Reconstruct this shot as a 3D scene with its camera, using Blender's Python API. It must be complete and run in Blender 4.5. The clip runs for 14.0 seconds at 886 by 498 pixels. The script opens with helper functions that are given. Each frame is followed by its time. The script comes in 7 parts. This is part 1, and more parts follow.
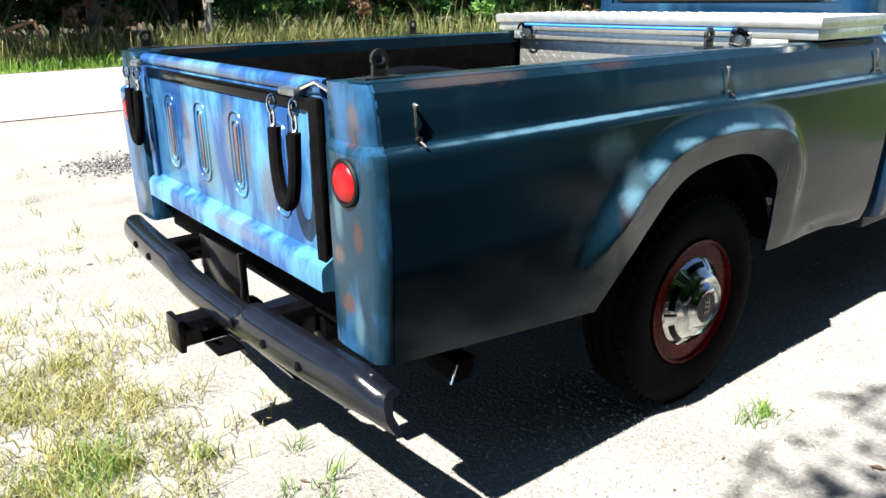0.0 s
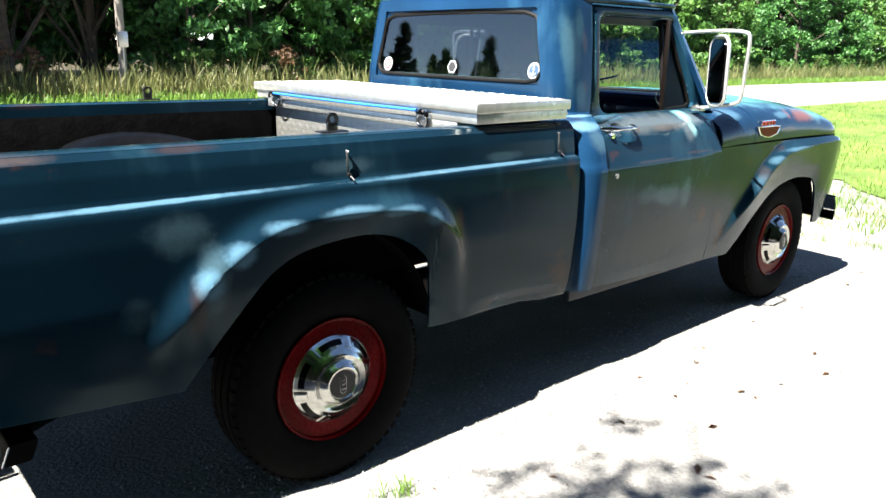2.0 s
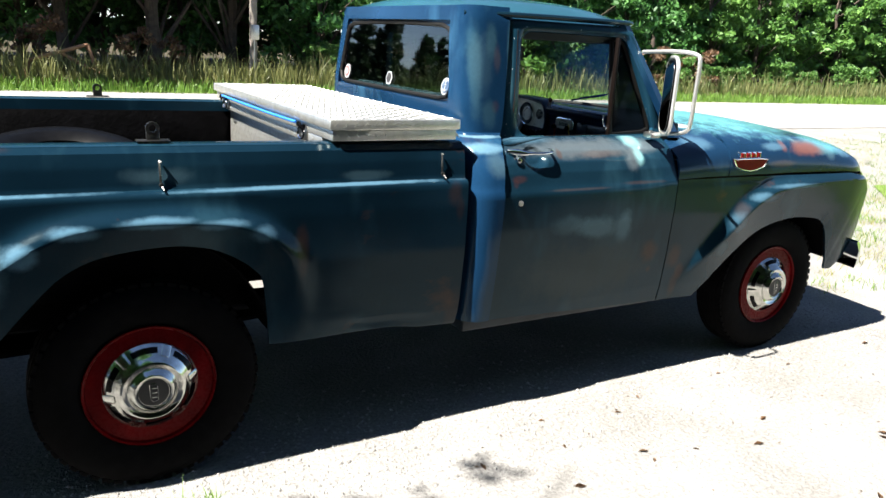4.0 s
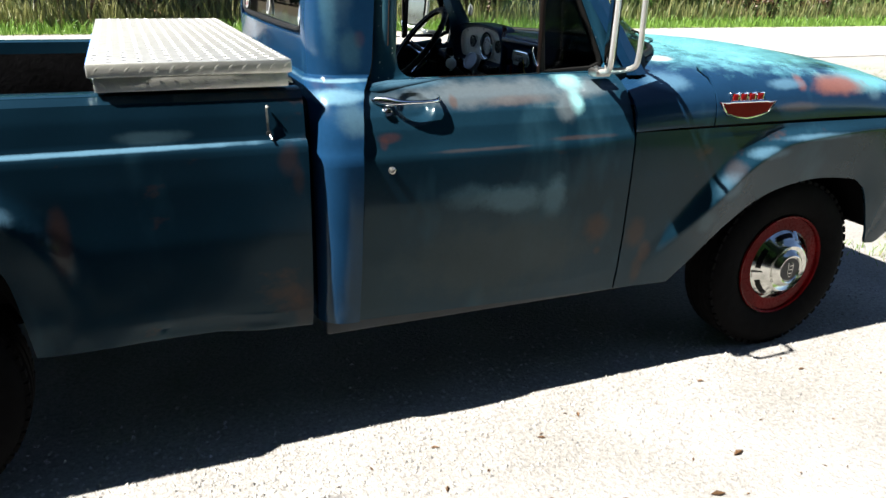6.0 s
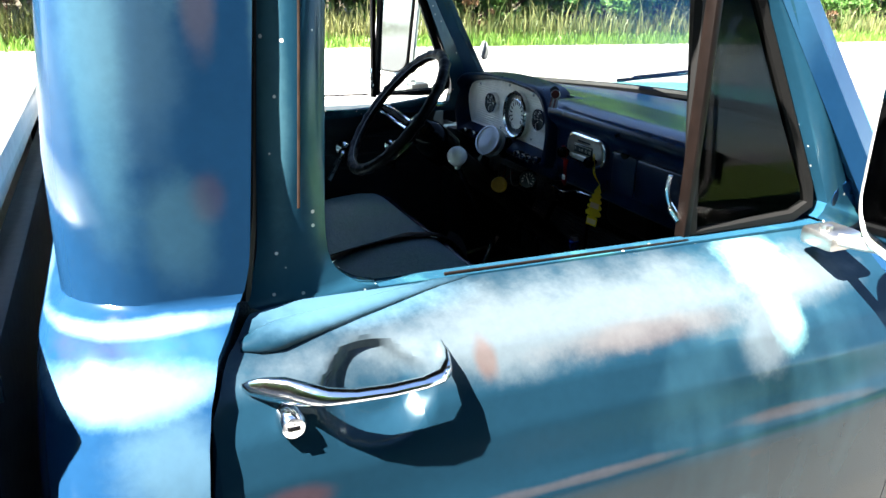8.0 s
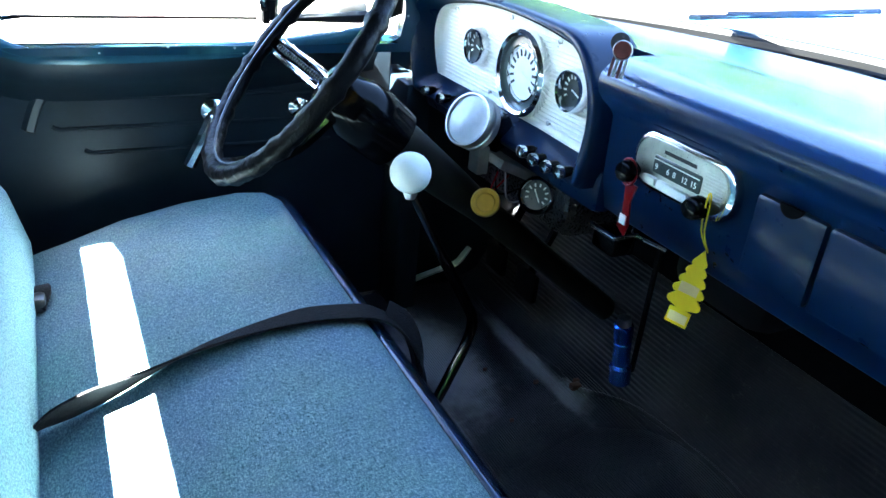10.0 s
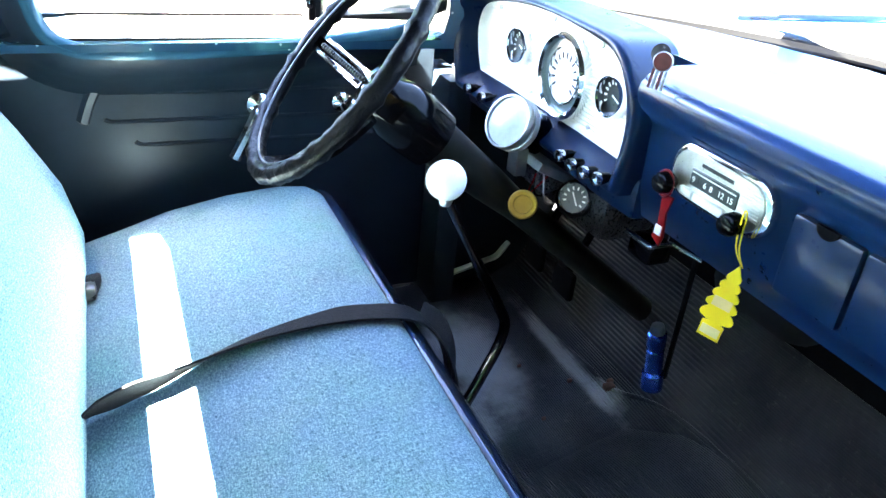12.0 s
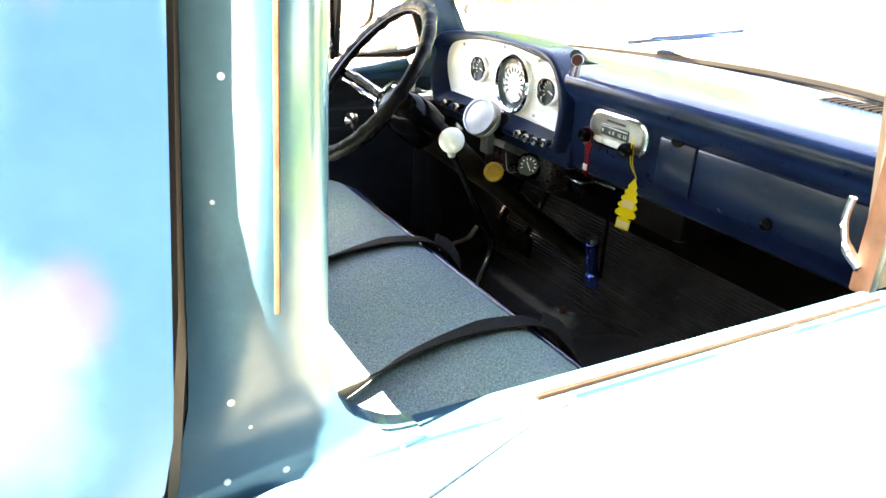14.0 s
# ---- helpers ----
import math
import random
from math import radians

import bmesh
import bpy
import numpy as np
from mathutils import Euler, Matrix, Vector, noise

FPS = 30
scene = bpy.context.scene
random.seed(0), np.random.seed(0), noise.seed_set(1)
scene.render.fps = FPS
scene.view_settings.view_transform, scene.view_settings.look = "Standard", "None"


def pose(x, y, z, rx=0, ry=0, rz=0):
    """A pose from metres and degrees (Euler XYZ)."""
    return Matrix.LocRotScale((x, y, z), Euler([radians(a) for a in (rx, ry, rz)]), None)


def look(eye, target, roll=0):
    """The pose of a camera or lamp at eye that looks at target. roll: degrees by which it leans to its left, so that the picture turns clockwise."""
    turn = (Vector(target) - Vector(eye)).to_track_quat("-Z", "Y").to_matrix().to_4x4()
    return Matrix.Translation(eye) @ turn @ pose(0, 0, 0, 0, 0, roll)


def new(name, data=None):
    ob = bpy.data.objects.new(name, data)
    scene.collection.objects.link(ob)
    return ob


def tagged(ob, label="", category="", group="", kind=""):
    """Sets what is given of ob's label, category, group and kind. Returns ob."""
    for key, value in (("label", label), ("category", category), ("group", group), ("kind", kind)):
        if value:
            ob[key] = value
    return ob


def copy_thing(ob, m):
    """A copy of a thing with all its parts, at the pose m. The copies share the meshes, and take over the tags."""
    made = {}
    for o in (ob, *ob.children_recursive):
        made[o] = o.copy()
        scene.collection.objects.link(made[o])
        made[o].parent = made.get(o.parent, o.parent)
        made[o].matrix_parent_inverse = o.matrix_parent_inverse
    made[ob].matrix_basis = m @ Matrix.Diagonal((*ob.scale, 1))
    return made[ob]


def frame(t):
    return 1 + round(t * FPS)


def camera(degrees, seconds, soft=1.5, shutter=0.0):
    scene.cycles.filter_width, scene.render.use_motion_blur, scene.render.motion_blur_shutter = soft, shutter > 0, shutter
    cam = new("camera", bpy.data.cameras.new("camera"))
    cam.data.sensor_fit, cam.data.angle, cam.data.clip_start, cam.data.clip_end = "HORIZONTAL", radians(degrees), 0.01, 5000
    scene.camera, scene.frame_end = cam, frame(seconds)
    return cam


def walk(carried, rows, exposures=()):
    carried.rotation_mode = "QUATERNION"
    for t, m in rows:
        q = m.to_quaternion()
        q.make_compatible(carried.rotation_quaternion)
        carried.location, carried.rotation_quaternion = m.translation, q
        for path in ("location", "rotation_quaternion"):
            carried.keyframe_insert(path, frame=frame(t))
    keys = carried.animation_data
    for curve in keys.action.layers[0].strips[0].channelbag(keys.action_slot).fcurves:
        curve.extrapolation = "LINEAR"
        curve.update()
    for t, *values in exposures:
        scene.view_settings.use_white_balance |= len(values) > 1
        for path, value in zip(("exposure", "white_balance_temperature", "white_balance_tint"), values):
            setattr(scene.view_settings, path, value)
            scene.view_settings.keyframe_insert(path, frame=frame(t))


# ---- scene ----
cam = camera(61.1, 14.0)
PATH = [
    (0, (-2.035, -2.114, 1.321), (-0.87, -0.619, 0.682), -0.9),
    (0.3, (-1.902, -2.206, 1.327), (-0.777, -0.668, 0.719), 0.3),
    (0.5, (-1.822, -2.265, 1.344), (-0.669, -0.743, 0.75), -0.6),
    (1, (-1.62, -2.489, 1.371), (-0.461, -0.951, 0.83), 1.0),
    (1.5, (-1.449, -2.664, 1.397), (-0.224, -1.177, 0.861), 0.6),
    (2, (-1.248, -2.754, 1.421), (0.035, -1.311, 0.902), 1.3),
    (2.2, (-1.157, -2.792, 1.437), (0.125, -1.345, 0.923), 0.6),
    (4.3, (-0.211, -3.281, 1.514), (0.694, -1.586, 0.958), 2.7),
    (4.5, (-0.11, -3.304, 1.511), (0.736, -1.584, 0.94), 1.9),
    (4.8, (0.099, -3.351, 1.517), (0.86, -1.596, 0.934), 2.0),
    (5, (0.163, -3.28, 1.504), (1.025, -1.57, 0.928), 2.8),
    (5.5, (0.455, -3.148, 1.474), (1.309, -1.452, 0.847), 2.4),
    (6, (0.701, -2.932, 1.476), (1.432, -1.208, 0.773), 1.3),
    (6.5, (0.87, -2.557, 1.485), (1.567, -0.812, 0.801), 1.5),
    (6.8, (0.991, -2.331, 1.496), (1.785, -0.624, 0.821), 3.4),
    (7, (1.055, -2.204, 1.468), (1.865, -0.492, 0.823), 3.0),
    (7.5, (1.206, -1.84, 1.472), (1.961, -0.109, 0.816), 2.6),
    (8, (1.282, -1.455, 1.48), (2.047, 0.264, 0.802), 1.5),
    (8.2, (1.332, -1.323, 1.474), (2.138, 0.373, 0.786), 1.6),
    (10.3, (1.715, -0.554, 1.375), (2.571, 1.019, 0.484), 5.6),
    (10.5, (1.733, -0.541, 1.374), (2.557, 1.04, 0.468), 4.7),
    (11, (1.737, -0.528, 1.376), (2.474, 1.02, 0.345), 3.4),
    (11.5, (1.733, -0.536, 1.382), (2.433, 0.998, 0.306), 4.0),
    (12, (1.686, -0.594, 1.415), (2.43, 1.01, 0.481), 5.4),
    (12.5, (1.616, -0.68, 1.431), (2.417, 0.957, 0.607), 5.4),
    (13, (1.536, -0.754, 1.433), (2.408, 0.882, 0.682), 4.9),
    (13.5, (1.46, -0.878, 1.433), (2.364, 0.755, 0.714), 4.9),
    (14, (1.357, -1.032, 1.426), (2.264, 0.577, 0.658), 2.9),
]
EXPOSURES = [(0, 2.2, 6500, 10), (0.5, 2.3, 6500, 10), (1.0, 2.65, 6500, 10), (1.5, 2.75, 6500, 10), (2.0, 2.62, 6500, 10), (4.3, 2.2, 6500, 10), (5.8, 2.2, 6500, 10), (6.4, 2.05, 6500, 10), (7.05, 3.12, 6500, 10), (7.5, 3.45, 6500, 10), (8.2, 3.9, 6500, 10), (9.5, 5.6, 6200, 10), (10.3, 7.3, 6300, 10), (11.3, 7.8, 6800, 12), (12.0, 7.9, 7000, 16), (12.6, 8.0, 7600, 17), (13.2, 7.5, 8600, 17), (13.6, 7.4, 9500, 19), (14, 7.15, 11400, 22)]
walk(cam, [(t, look(eye, target, roll)) for t, eye, target, roll in PATH], EXPOSURES)

# ---- light ----
SUN_DIR = Vector((-0.67, -0.058, 1.0)).normalized()
world = bpy.data.worlds.new("sky")
scene.world = world
world.use_nodes = True
wn = world.node_tree.nodes
sky = wn.new("ShaderNodeTexSky")
sky.sky_type = "NISHITA"
sky.sun_disc = False
sky.air_density, sky.dust_density = 0.6, 0.05
sky.sun_elevation = math.asin(SUN_DIR.z)
sky.sun_rotation = math.atan2(SUN_DIR.x, SUN_DIR.y)
world.node_tree.links.new(sky.outputs[0], wn["Background"].inputs[0])
wn["Background"].inputs[1].default_value = 0.05
sun = new("sun", bpy.data.lights.new("sun", "SUN"))
sun.data.energy, sun.data.angle, sun.data.color = 5.0, radians(0.55), (1.0, 0.95, 0.87)
sun.matrix_world = look(SUN_DIR * 30, (0, 0, 0))


# ---- materials ----
def material(name):
    m = bpy.data.materials.new(name)
    m.use_nodes = True
    nt = m.node_tree
    return m, nt, nt.nodes["Principled BSDF"]


def ramp_node(nt, stops):
    r = nt.nodes.new("ShaderNodeValToRGB")
    e = r.color_ramp.elements
    while len(e) < len(stops):
        e.new(0.5)
    for k, (p, c) in enumerate(stops):
        e[k].position, e[k].color = p, (*c, 1)
    return r


def noise_node(nt, scale, detail=4.0, rough=0.55, stretch=None, coords="Object"):
    tc = nt.nodes.new("ShaderNodeTexCoord")
    mp = nt.nodes.new("ShaderNodeMapping")
    if stretch:
        mp.inputs["Scale"].default_value = stretch
    n = nt.nodes.new("ShaderNodeTexNoise")
    n.inputs["Scale"].default_value, n.inputs["Detail"].default_value, n.inputs["Roughness"].default_value = scale, detail, rough
    nt.links.new(tc.outputs[coords], mp.inputs[0])
    nt.links.new(mp.outputs[0], n.inputs["Vector"])
    return n


def mix_node(nt, fac, a, b, blend="MIX"):
    mx = nt.nodes.new("ShaderNodeMix")
    mx.data_type, mx.blend_type = "RGBA", blend
    for sock, val in ((mx.inputs[0], fac), (mx.inputs[6], a), (mx.inputs[7], b)):
        if hasattr(val, "links"):
            nt.links.new(val, sock)
        elif isinstance(val, (int, float)):
            sock.default_value = val
        else:
            sock.default_value = (*val, 1)
    return mx.outputs[2]


def add_bump(nt, bsdf, height, strength=0.2, dist=0.01):
    b = nt.nodes.new("ShaderNodeBump")
    b.inputs["Strength"].default_value, b.inputs["Distance"].default_value = strength, dist
    nt.links.new(height, b.inputs["Height"])
    nt.links.new(b.outputs[0], bsdf.inputs["Normal"])


def simple(name, color, rough=0.5, metal=0.0, var=0.12, scale=14.0, bump=0.0, bscale=60.0, coat=0.0, spec=0.5):
    """A plain surface with gentle variation at two scales."""
    m, nt, b = material(name)
    n1, n2 = noise_node(nt, scale), noise_node(nt, scale * 9)
    lo, hi = [c * (1 - var) for c in color], [min(1, c * (1 + var)) for c in color]
    c1 = ramp_node(nt, [(0.3, lo), (0.7, hi)])
    nt.links.new(n1.outputs[0], c1.inputs[0])
    nt.links.new(mix_node(nt, 0.12, c1.outputs[0], n2.outputs[0], "OVERLAY"), b.inputs["Base Color"])
    r = nt.nodes.new("ShaderNodeMapRange")
    r.inputs[3].default_value, r.inputs[4].default_value = max(0.02, rough - 0.08), min(1, rough + 0.08)
    nt.links.new(n2.outputs[0], r.inputs[0])
    nt.links.new(r.outputs[0], b.inputs["Roughness"])
    b.inputs["Metallic"].default_value = metal
    b.inputs["Coat Weight"].default_value = coat
    b.inputs["Coat Roughness"].default_value = 0.22
    b.inputs["Specular IOR Level"].default_value = spec
    if bump:
        add_bump(nt, b, noise_node(nt, bscale, 6).outputs[0], bump, 0.004)
    return m


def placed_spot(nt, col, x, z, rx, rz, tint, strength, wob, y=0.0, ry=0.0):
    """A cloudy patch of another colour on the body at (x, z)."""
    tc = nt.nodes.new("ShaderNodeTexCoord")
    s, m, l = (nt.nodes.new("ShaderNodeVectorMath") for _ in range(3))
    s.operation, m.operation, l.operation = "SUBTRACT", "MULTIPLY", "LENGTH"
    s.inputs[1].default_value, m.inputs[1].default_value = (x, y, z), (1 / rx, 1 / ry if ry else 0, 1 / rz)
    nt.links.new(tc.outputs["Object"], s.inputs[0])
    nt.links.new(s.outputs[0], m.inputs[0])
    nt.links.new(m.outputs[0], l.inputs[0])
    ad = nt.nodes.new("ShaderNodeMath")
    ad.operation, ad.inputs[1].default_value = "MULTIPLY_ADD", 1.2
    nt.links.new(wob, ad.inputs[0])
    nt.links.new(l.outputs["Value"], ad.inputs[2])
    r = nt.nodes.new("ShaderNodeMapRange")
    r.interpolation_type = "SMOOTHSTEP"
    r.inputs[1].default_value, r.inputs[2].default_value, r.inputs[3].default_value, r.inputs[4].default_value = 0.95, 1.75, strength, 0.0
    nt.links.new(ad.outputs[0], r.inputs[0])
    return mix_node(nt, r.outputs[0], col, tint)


BARE, RUSTC, PRIMER, CHALK_AND_SHEEN, EDGE = (0.060, 0.115, 0.145), (0.060, 0.026, 0.014), (0.080, 0.058, 0.050), (0.105, 0.125, 0.135), (0.075, 0.16, 0.23)
BODY_SPOTS = [
    (1.82, 0.775, 0.13, 0.055, BARE, 0.9), (1.97, 0.770, 0.06, 0.075, BARE, 0.9), (1.66, 0.80, 0.09, 0.05, BARE, 0.45),
    (-0.50, 0.93, 0.10, 0.07, BARE, 0.5), (-0.42, 0.80, 0.05, 0.12, BARE, 0.4), (-0.62, 0.73, 0.05, 0.05, BARE, 0.3),
    # EDGE spots paint the sun's highlight on arch ridges, bed crease and fender
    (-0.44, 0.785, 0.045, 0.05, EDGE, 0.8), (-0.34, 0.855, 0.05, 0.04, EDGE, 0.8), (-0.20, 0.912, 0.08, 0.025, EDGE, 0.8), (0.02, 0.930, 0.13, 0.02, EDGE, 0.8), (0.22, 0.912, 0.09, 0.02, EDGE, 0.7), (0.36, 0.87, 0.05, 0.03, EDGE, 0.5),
    # the (0.17, 0.36, 0.38) pair paints a sunlit patch on the door
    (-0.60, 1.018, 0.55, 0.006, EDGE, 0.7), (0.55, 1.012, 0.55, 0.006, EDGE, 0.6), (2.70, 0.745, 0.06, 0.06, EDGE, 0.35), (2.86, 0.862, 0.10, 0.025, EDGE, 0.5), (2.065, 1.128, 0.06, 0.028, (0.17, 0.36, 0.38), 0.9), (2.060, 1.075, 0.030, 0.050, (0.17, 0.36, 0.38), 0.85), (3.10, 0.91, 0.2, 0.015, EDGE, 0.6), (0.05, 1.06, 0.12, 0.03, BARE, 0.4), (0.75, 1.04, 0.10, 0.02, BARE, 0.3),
    # pale shoulder patches: worn paint with the sun's sheen painted in
    (1.75, 1.108, 0.40, 0.040, CHALK_AND_SHEEN, 0.48), (1.50, 1.142, 0.14, 0.018, EDGE, 0.35), (2.02, 1.06, 0.05, 0.05, CHALK_AND_SHEEN, 0.5), (2.12, 1.11, 0.10, 0.03, CHALK_AND_SHEEN, 0.5),
    # the broad grey first spot paints the ground's reflection on the lower door
    (1.80, 0.58, 0.40, 0.17, (0.024, 0.031, 0.033), 0.8), (1.405, 1.000, 0.040, 0.016, (0.060, 0.020, 0.014), 0.35), (1.385, 0.985, 0.014, 0.02, (0.060, 0.020, 0.014), 0.25), (2.16, 0.64, 0.06, 0.06, RUSTC, 0.7), (2.33, 0.60, 0.05, 0.07, RUSTC, 0.6), (2.38, 0.52, 0.03, 0.05, (0.08, 0.030, 0.014), 0.5), (2.17, 0.55, 0.02, 0.02, RUSTC, 0.5), (2.36, 0.45, 0.03, 0.07, RUSTC, 0.5),
    (1.10, 0.96, 0.035, 0.05, RUSTC, 0.28), (1.125, 0.90, 0.02, 0.05, RUSTC, 0.25), (1.13, 0.50, 0.04, 0.10, RUSTC, 0.3), (0.50, 0.78, 0.03, 0.11, RUSTC, 0.4), (-0.47, 0.72, 0.03, 0.10, RUSTC, 0.3),
    (1.625, 1.09, 0.015, 0.02, RUSTC, 0.5), (1.85, 1.085, 0.16, 0.018, PRIMER, 0.4), (2.06, 0.964, 0.14, 0.009, (0.070, 0.040, 0.028), 0.28), (1.72, 0.950, 0.20, 0.007, PRIMER, 0.28),
    (-0.95, 1.145, 0.20, 0.014, PRIMER, 0.4), (-0.45, 1.145, 0.10, 0.012, RUSTC, 0.3), (2.72, 0.80, 0.05, 0.05, PRIMER, 0.25), (2.62, 0.62, 0.05, 0.05, BARE, 0.3),
]
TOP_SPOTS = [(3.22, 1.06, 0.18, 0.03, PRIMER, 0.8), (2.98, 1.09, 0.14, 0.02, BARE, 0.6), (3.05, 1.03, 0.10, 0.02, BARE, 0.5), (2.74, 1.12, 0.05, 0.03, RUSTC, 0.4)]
CAB_CHALK = (0.048, 0.115, 0.140)
# first two spots paint the sun's highlight along the belt line
CAB_SPOTS = [(1.27, 1.118, 0.10, 0.022, (0.10, 0.20, 0.27), 0.75), (1.28, 1.155, 0.10, 0.006, (0.12, 0.22, 0.28), 0.7), (1.27, 1.40, 0.03, 0.20, CAB_CHALK, 0.32), (1.33, 1.24, 0.04, 0.06, CAB_CHALK, 0.25), (1.34, 1.52, 0.03, 0.08, CAB_CHALK, 0.3), (1.43, 1.40, 0.02, 0.22, CAB_CHALK, 0.5), (1.47, 1.30, 0.015, 0.12, (0.045, 0.12, 0.11), 0.45), (1.365, 1.46, 0.02, 0.06, PRIMER, 0.25), (1.36, 1.27, 0.02, 0.03, RUSTC, 0.22), (1.30, 1.42, 0.05, 0.14, BARE, 0.2), (1.30, 1.06, 0.06, 0.05, BARE, 0.5)]
GATE_SPOTS = [
    (-1.22, 0.66, 0.1, 0.03, RUSTC, 0.8, -0.74, 0.036), (-1.22, 0.83, 0.1, 0.05, RUSTC, 0.6, -0.79, 0.024), (-1.22, 1.09, 0.1, 0.035, PRIMER, 0.7, -0.77, 0.030),
    (-1.22, 0.77, 0.1, 0.03, PRIMER, 0.7, -0.70, 0.036), (-1.22, 0.62, 0.1, 0.07, BARE, 0.7, -0.78, 0.024), (-1.22, 0.88, 0.1, 0.08, BARE, 0.7, -0.71, 0.024),
    (-1.22, 0.93, 0.1, 0.10, PRIMER, 0.6, 0.26, 0.054), (-1.22, 0.85, 0.1, 0.12, BARE, 0.8, 0.10, 0.090), (-1.22, 0.95, 0.1, 0.14, CHALK_AND_SHEEN, 0.6, -0.08, 0.054),
    (-1.22, 0.84, 0.1, 0.10, PRIMER, 0.6, -0.30, 0.072), (-1.22, 0.92, 0.1, 0.12, PRIMER, 0.5, -0.18, 0.036), (-1.22, 0.85, 0.1, 0.16, CHALK_AND_SHEEN, 0.5, 0.42, 0.054),
    (-1.22, 0.70, 0.1, 0.03, CHALK_AND_SHEEN, 0.5, -0.10, 0.252), (-1.22, 1.13, 0.1, 0.02, CHALK_AND_SHEEN, 0.6, 0.15, 0.360), (-1.22, 0.64, 0.1, 0.05, CHALK_AND_SHEEN, 0.5, 0.75, 0.060),
]


def patina_paint(name, tone, worn=0.5, light_col=(0.055, 0.125, 0.17), spots=(), rusty=0.6, cover=0.56, grain=3.0, gloss=0.28, specks=0.0):
    """Old satin blue paint: sanded lighter blue patches, grey primer and a little rust showing through. Spots add wear
    and painted highlights.
    """
    m, nt, b = material(name)
    big, mid, fine = noise_node(nt, 1.6, 3), noise_node(nt, 5.5, 5, 0.6), noise_node(nt, 90, 3)
    streak = noise_node(nt, grain, 4, 0.6, (1.0, 1.0, 0.35))
    c0 = ramp_node(nt, [(0.32, [c * 0.72 for c in tone]), (0.68, [c * 1.3 for c in tone])])
    nt.links.new(big.outputs[0], c0.inputs[0])
    light = ramp_node(nt, [(cover, (0, 0, 0)), (cover + 0.17, (worn, worn, worn))])
    nt.links.new(streak.outputs[0], light.inputs[0])
    col = mix_node(nt, light.outputs[0], c0.outputs[0], light_col)
    rust_n = noise_node(nt, 3.3, 6, 0.62, (1.0, 1.0, 1.5))
    rust = ramp_node(nt, [(0.645, (0, 0, 0)), (0.74, (rusty, rusty, rusty))])
    nt.links.new(rust_n.outputs[0], rust.inputs[0])
    col = mix_node(nt, rust.outputs[0], col, RUSTC)
    wob = noise_node(nt, 10, 7, 0.68).outputs[0]
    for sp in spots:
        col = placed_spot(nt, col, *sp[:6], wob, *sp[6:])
    col = mix_node(nt, 0.12, col, fine.outputs[0], "OVERLAY")
    if specks:
        # stray drops of pale paint, here and there
        tc = nt.nodes.new("ShaderNodeTexCoord")
        vo = nt.nodes.new("ShaderNodeTexVoronoi")
        vo.inputs["Scale"].default_value = 42
        nt.links.new(tc.outputs["Object"], vo.inputs["Vector"])
        dot = ramp_node(nt, [(0.075, (1, 1, 1)), (0.10, (0, 0, 0))])
        nt.links.new(vo.outputs["Distance"], dot.inputs[0])
        some = ramp_node(nt, [(0.40, (0, 0, 0)), (0.47, (specks, specks, specks))])
        nt.links.new(noise_node(nt, 11, 2).outputs[0], some.inputs[0])
        col = mix_node(nt, mix_node(nt, 1.0, dot.outputs[0], some.outputs[0], "MULTIPLY"), col, (0.55, 0.58, 0.55))
    nt.links.new(col, b.inputs["Base Color"])
    r = nt.nodes.new("ShaderNodeMapRange")
    r.inputs[3].default_value, r.inputs[4].default_value = 0.10, 0.24
    b.inputs["Specular IOR Level"].default_value = gloss
    b.inputs["Specular Tint"].default_value = (0.72, 0.95, 1.0, 1.0)
    nt.links.new(mid.outputs[0], r.inputs[0])
    nt.links.new(r.outputs[0], b.inputs["Roughness"])
    add_bump(nt, b, noise_node(nt, 6, 2).outputs[0], 0.08, 0.01)
    return m


# Copies of one worn blue: shaded bed darker, sunlit gate, cab and top brighter.
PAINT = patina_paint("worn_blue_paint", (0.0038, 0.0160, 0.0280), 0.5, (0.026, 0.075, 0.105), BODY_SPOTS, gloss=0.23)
PAINT_BED = patina_paint("shaded_bed_paint", (0.0028, 0.0118, 0.0215), 0.4, (0.020, 0.060, 0.085), BODY_SPOTS, gloss=0.17)
PAINT_TOP = patina_paint("sunlit_top_blue_paint", (0.015, 0.062, 0.090), 0.8, (0.060, 0.175, 0.20), TOP_SPOTS)
# Hood top painted turquoise: faded paint plus sky sheen; unlit sides stay dark.
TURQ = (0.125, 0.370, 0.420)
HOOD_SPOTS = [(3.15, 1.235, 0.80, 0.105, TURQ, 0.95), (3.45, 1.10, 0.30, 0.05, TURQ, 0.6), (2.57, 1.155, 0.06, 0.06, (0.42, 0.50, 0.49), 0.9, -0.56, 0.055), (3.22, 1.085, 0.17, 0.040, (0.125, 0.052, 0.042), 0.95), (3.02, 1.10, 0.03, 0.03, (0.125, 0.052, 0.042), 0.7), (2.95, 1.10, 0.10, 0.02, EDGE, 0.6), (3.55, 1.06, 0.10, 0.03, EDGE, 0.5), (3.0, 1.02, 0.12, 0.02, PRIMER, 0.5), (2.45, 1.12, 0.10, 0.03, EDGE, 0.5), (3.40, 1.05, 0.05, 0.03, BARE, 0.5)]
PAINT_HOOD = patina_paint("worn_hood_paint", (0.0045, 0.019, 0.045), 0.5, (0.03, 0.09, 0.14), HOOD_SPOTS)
PAINT_CAB = patina_paint("worn_sunlit_cab_paint", (0.0048, 0.024, 0.060), 0.6, (0.033, 0.11, 0.19), CAB_SPOTS, 0.2)
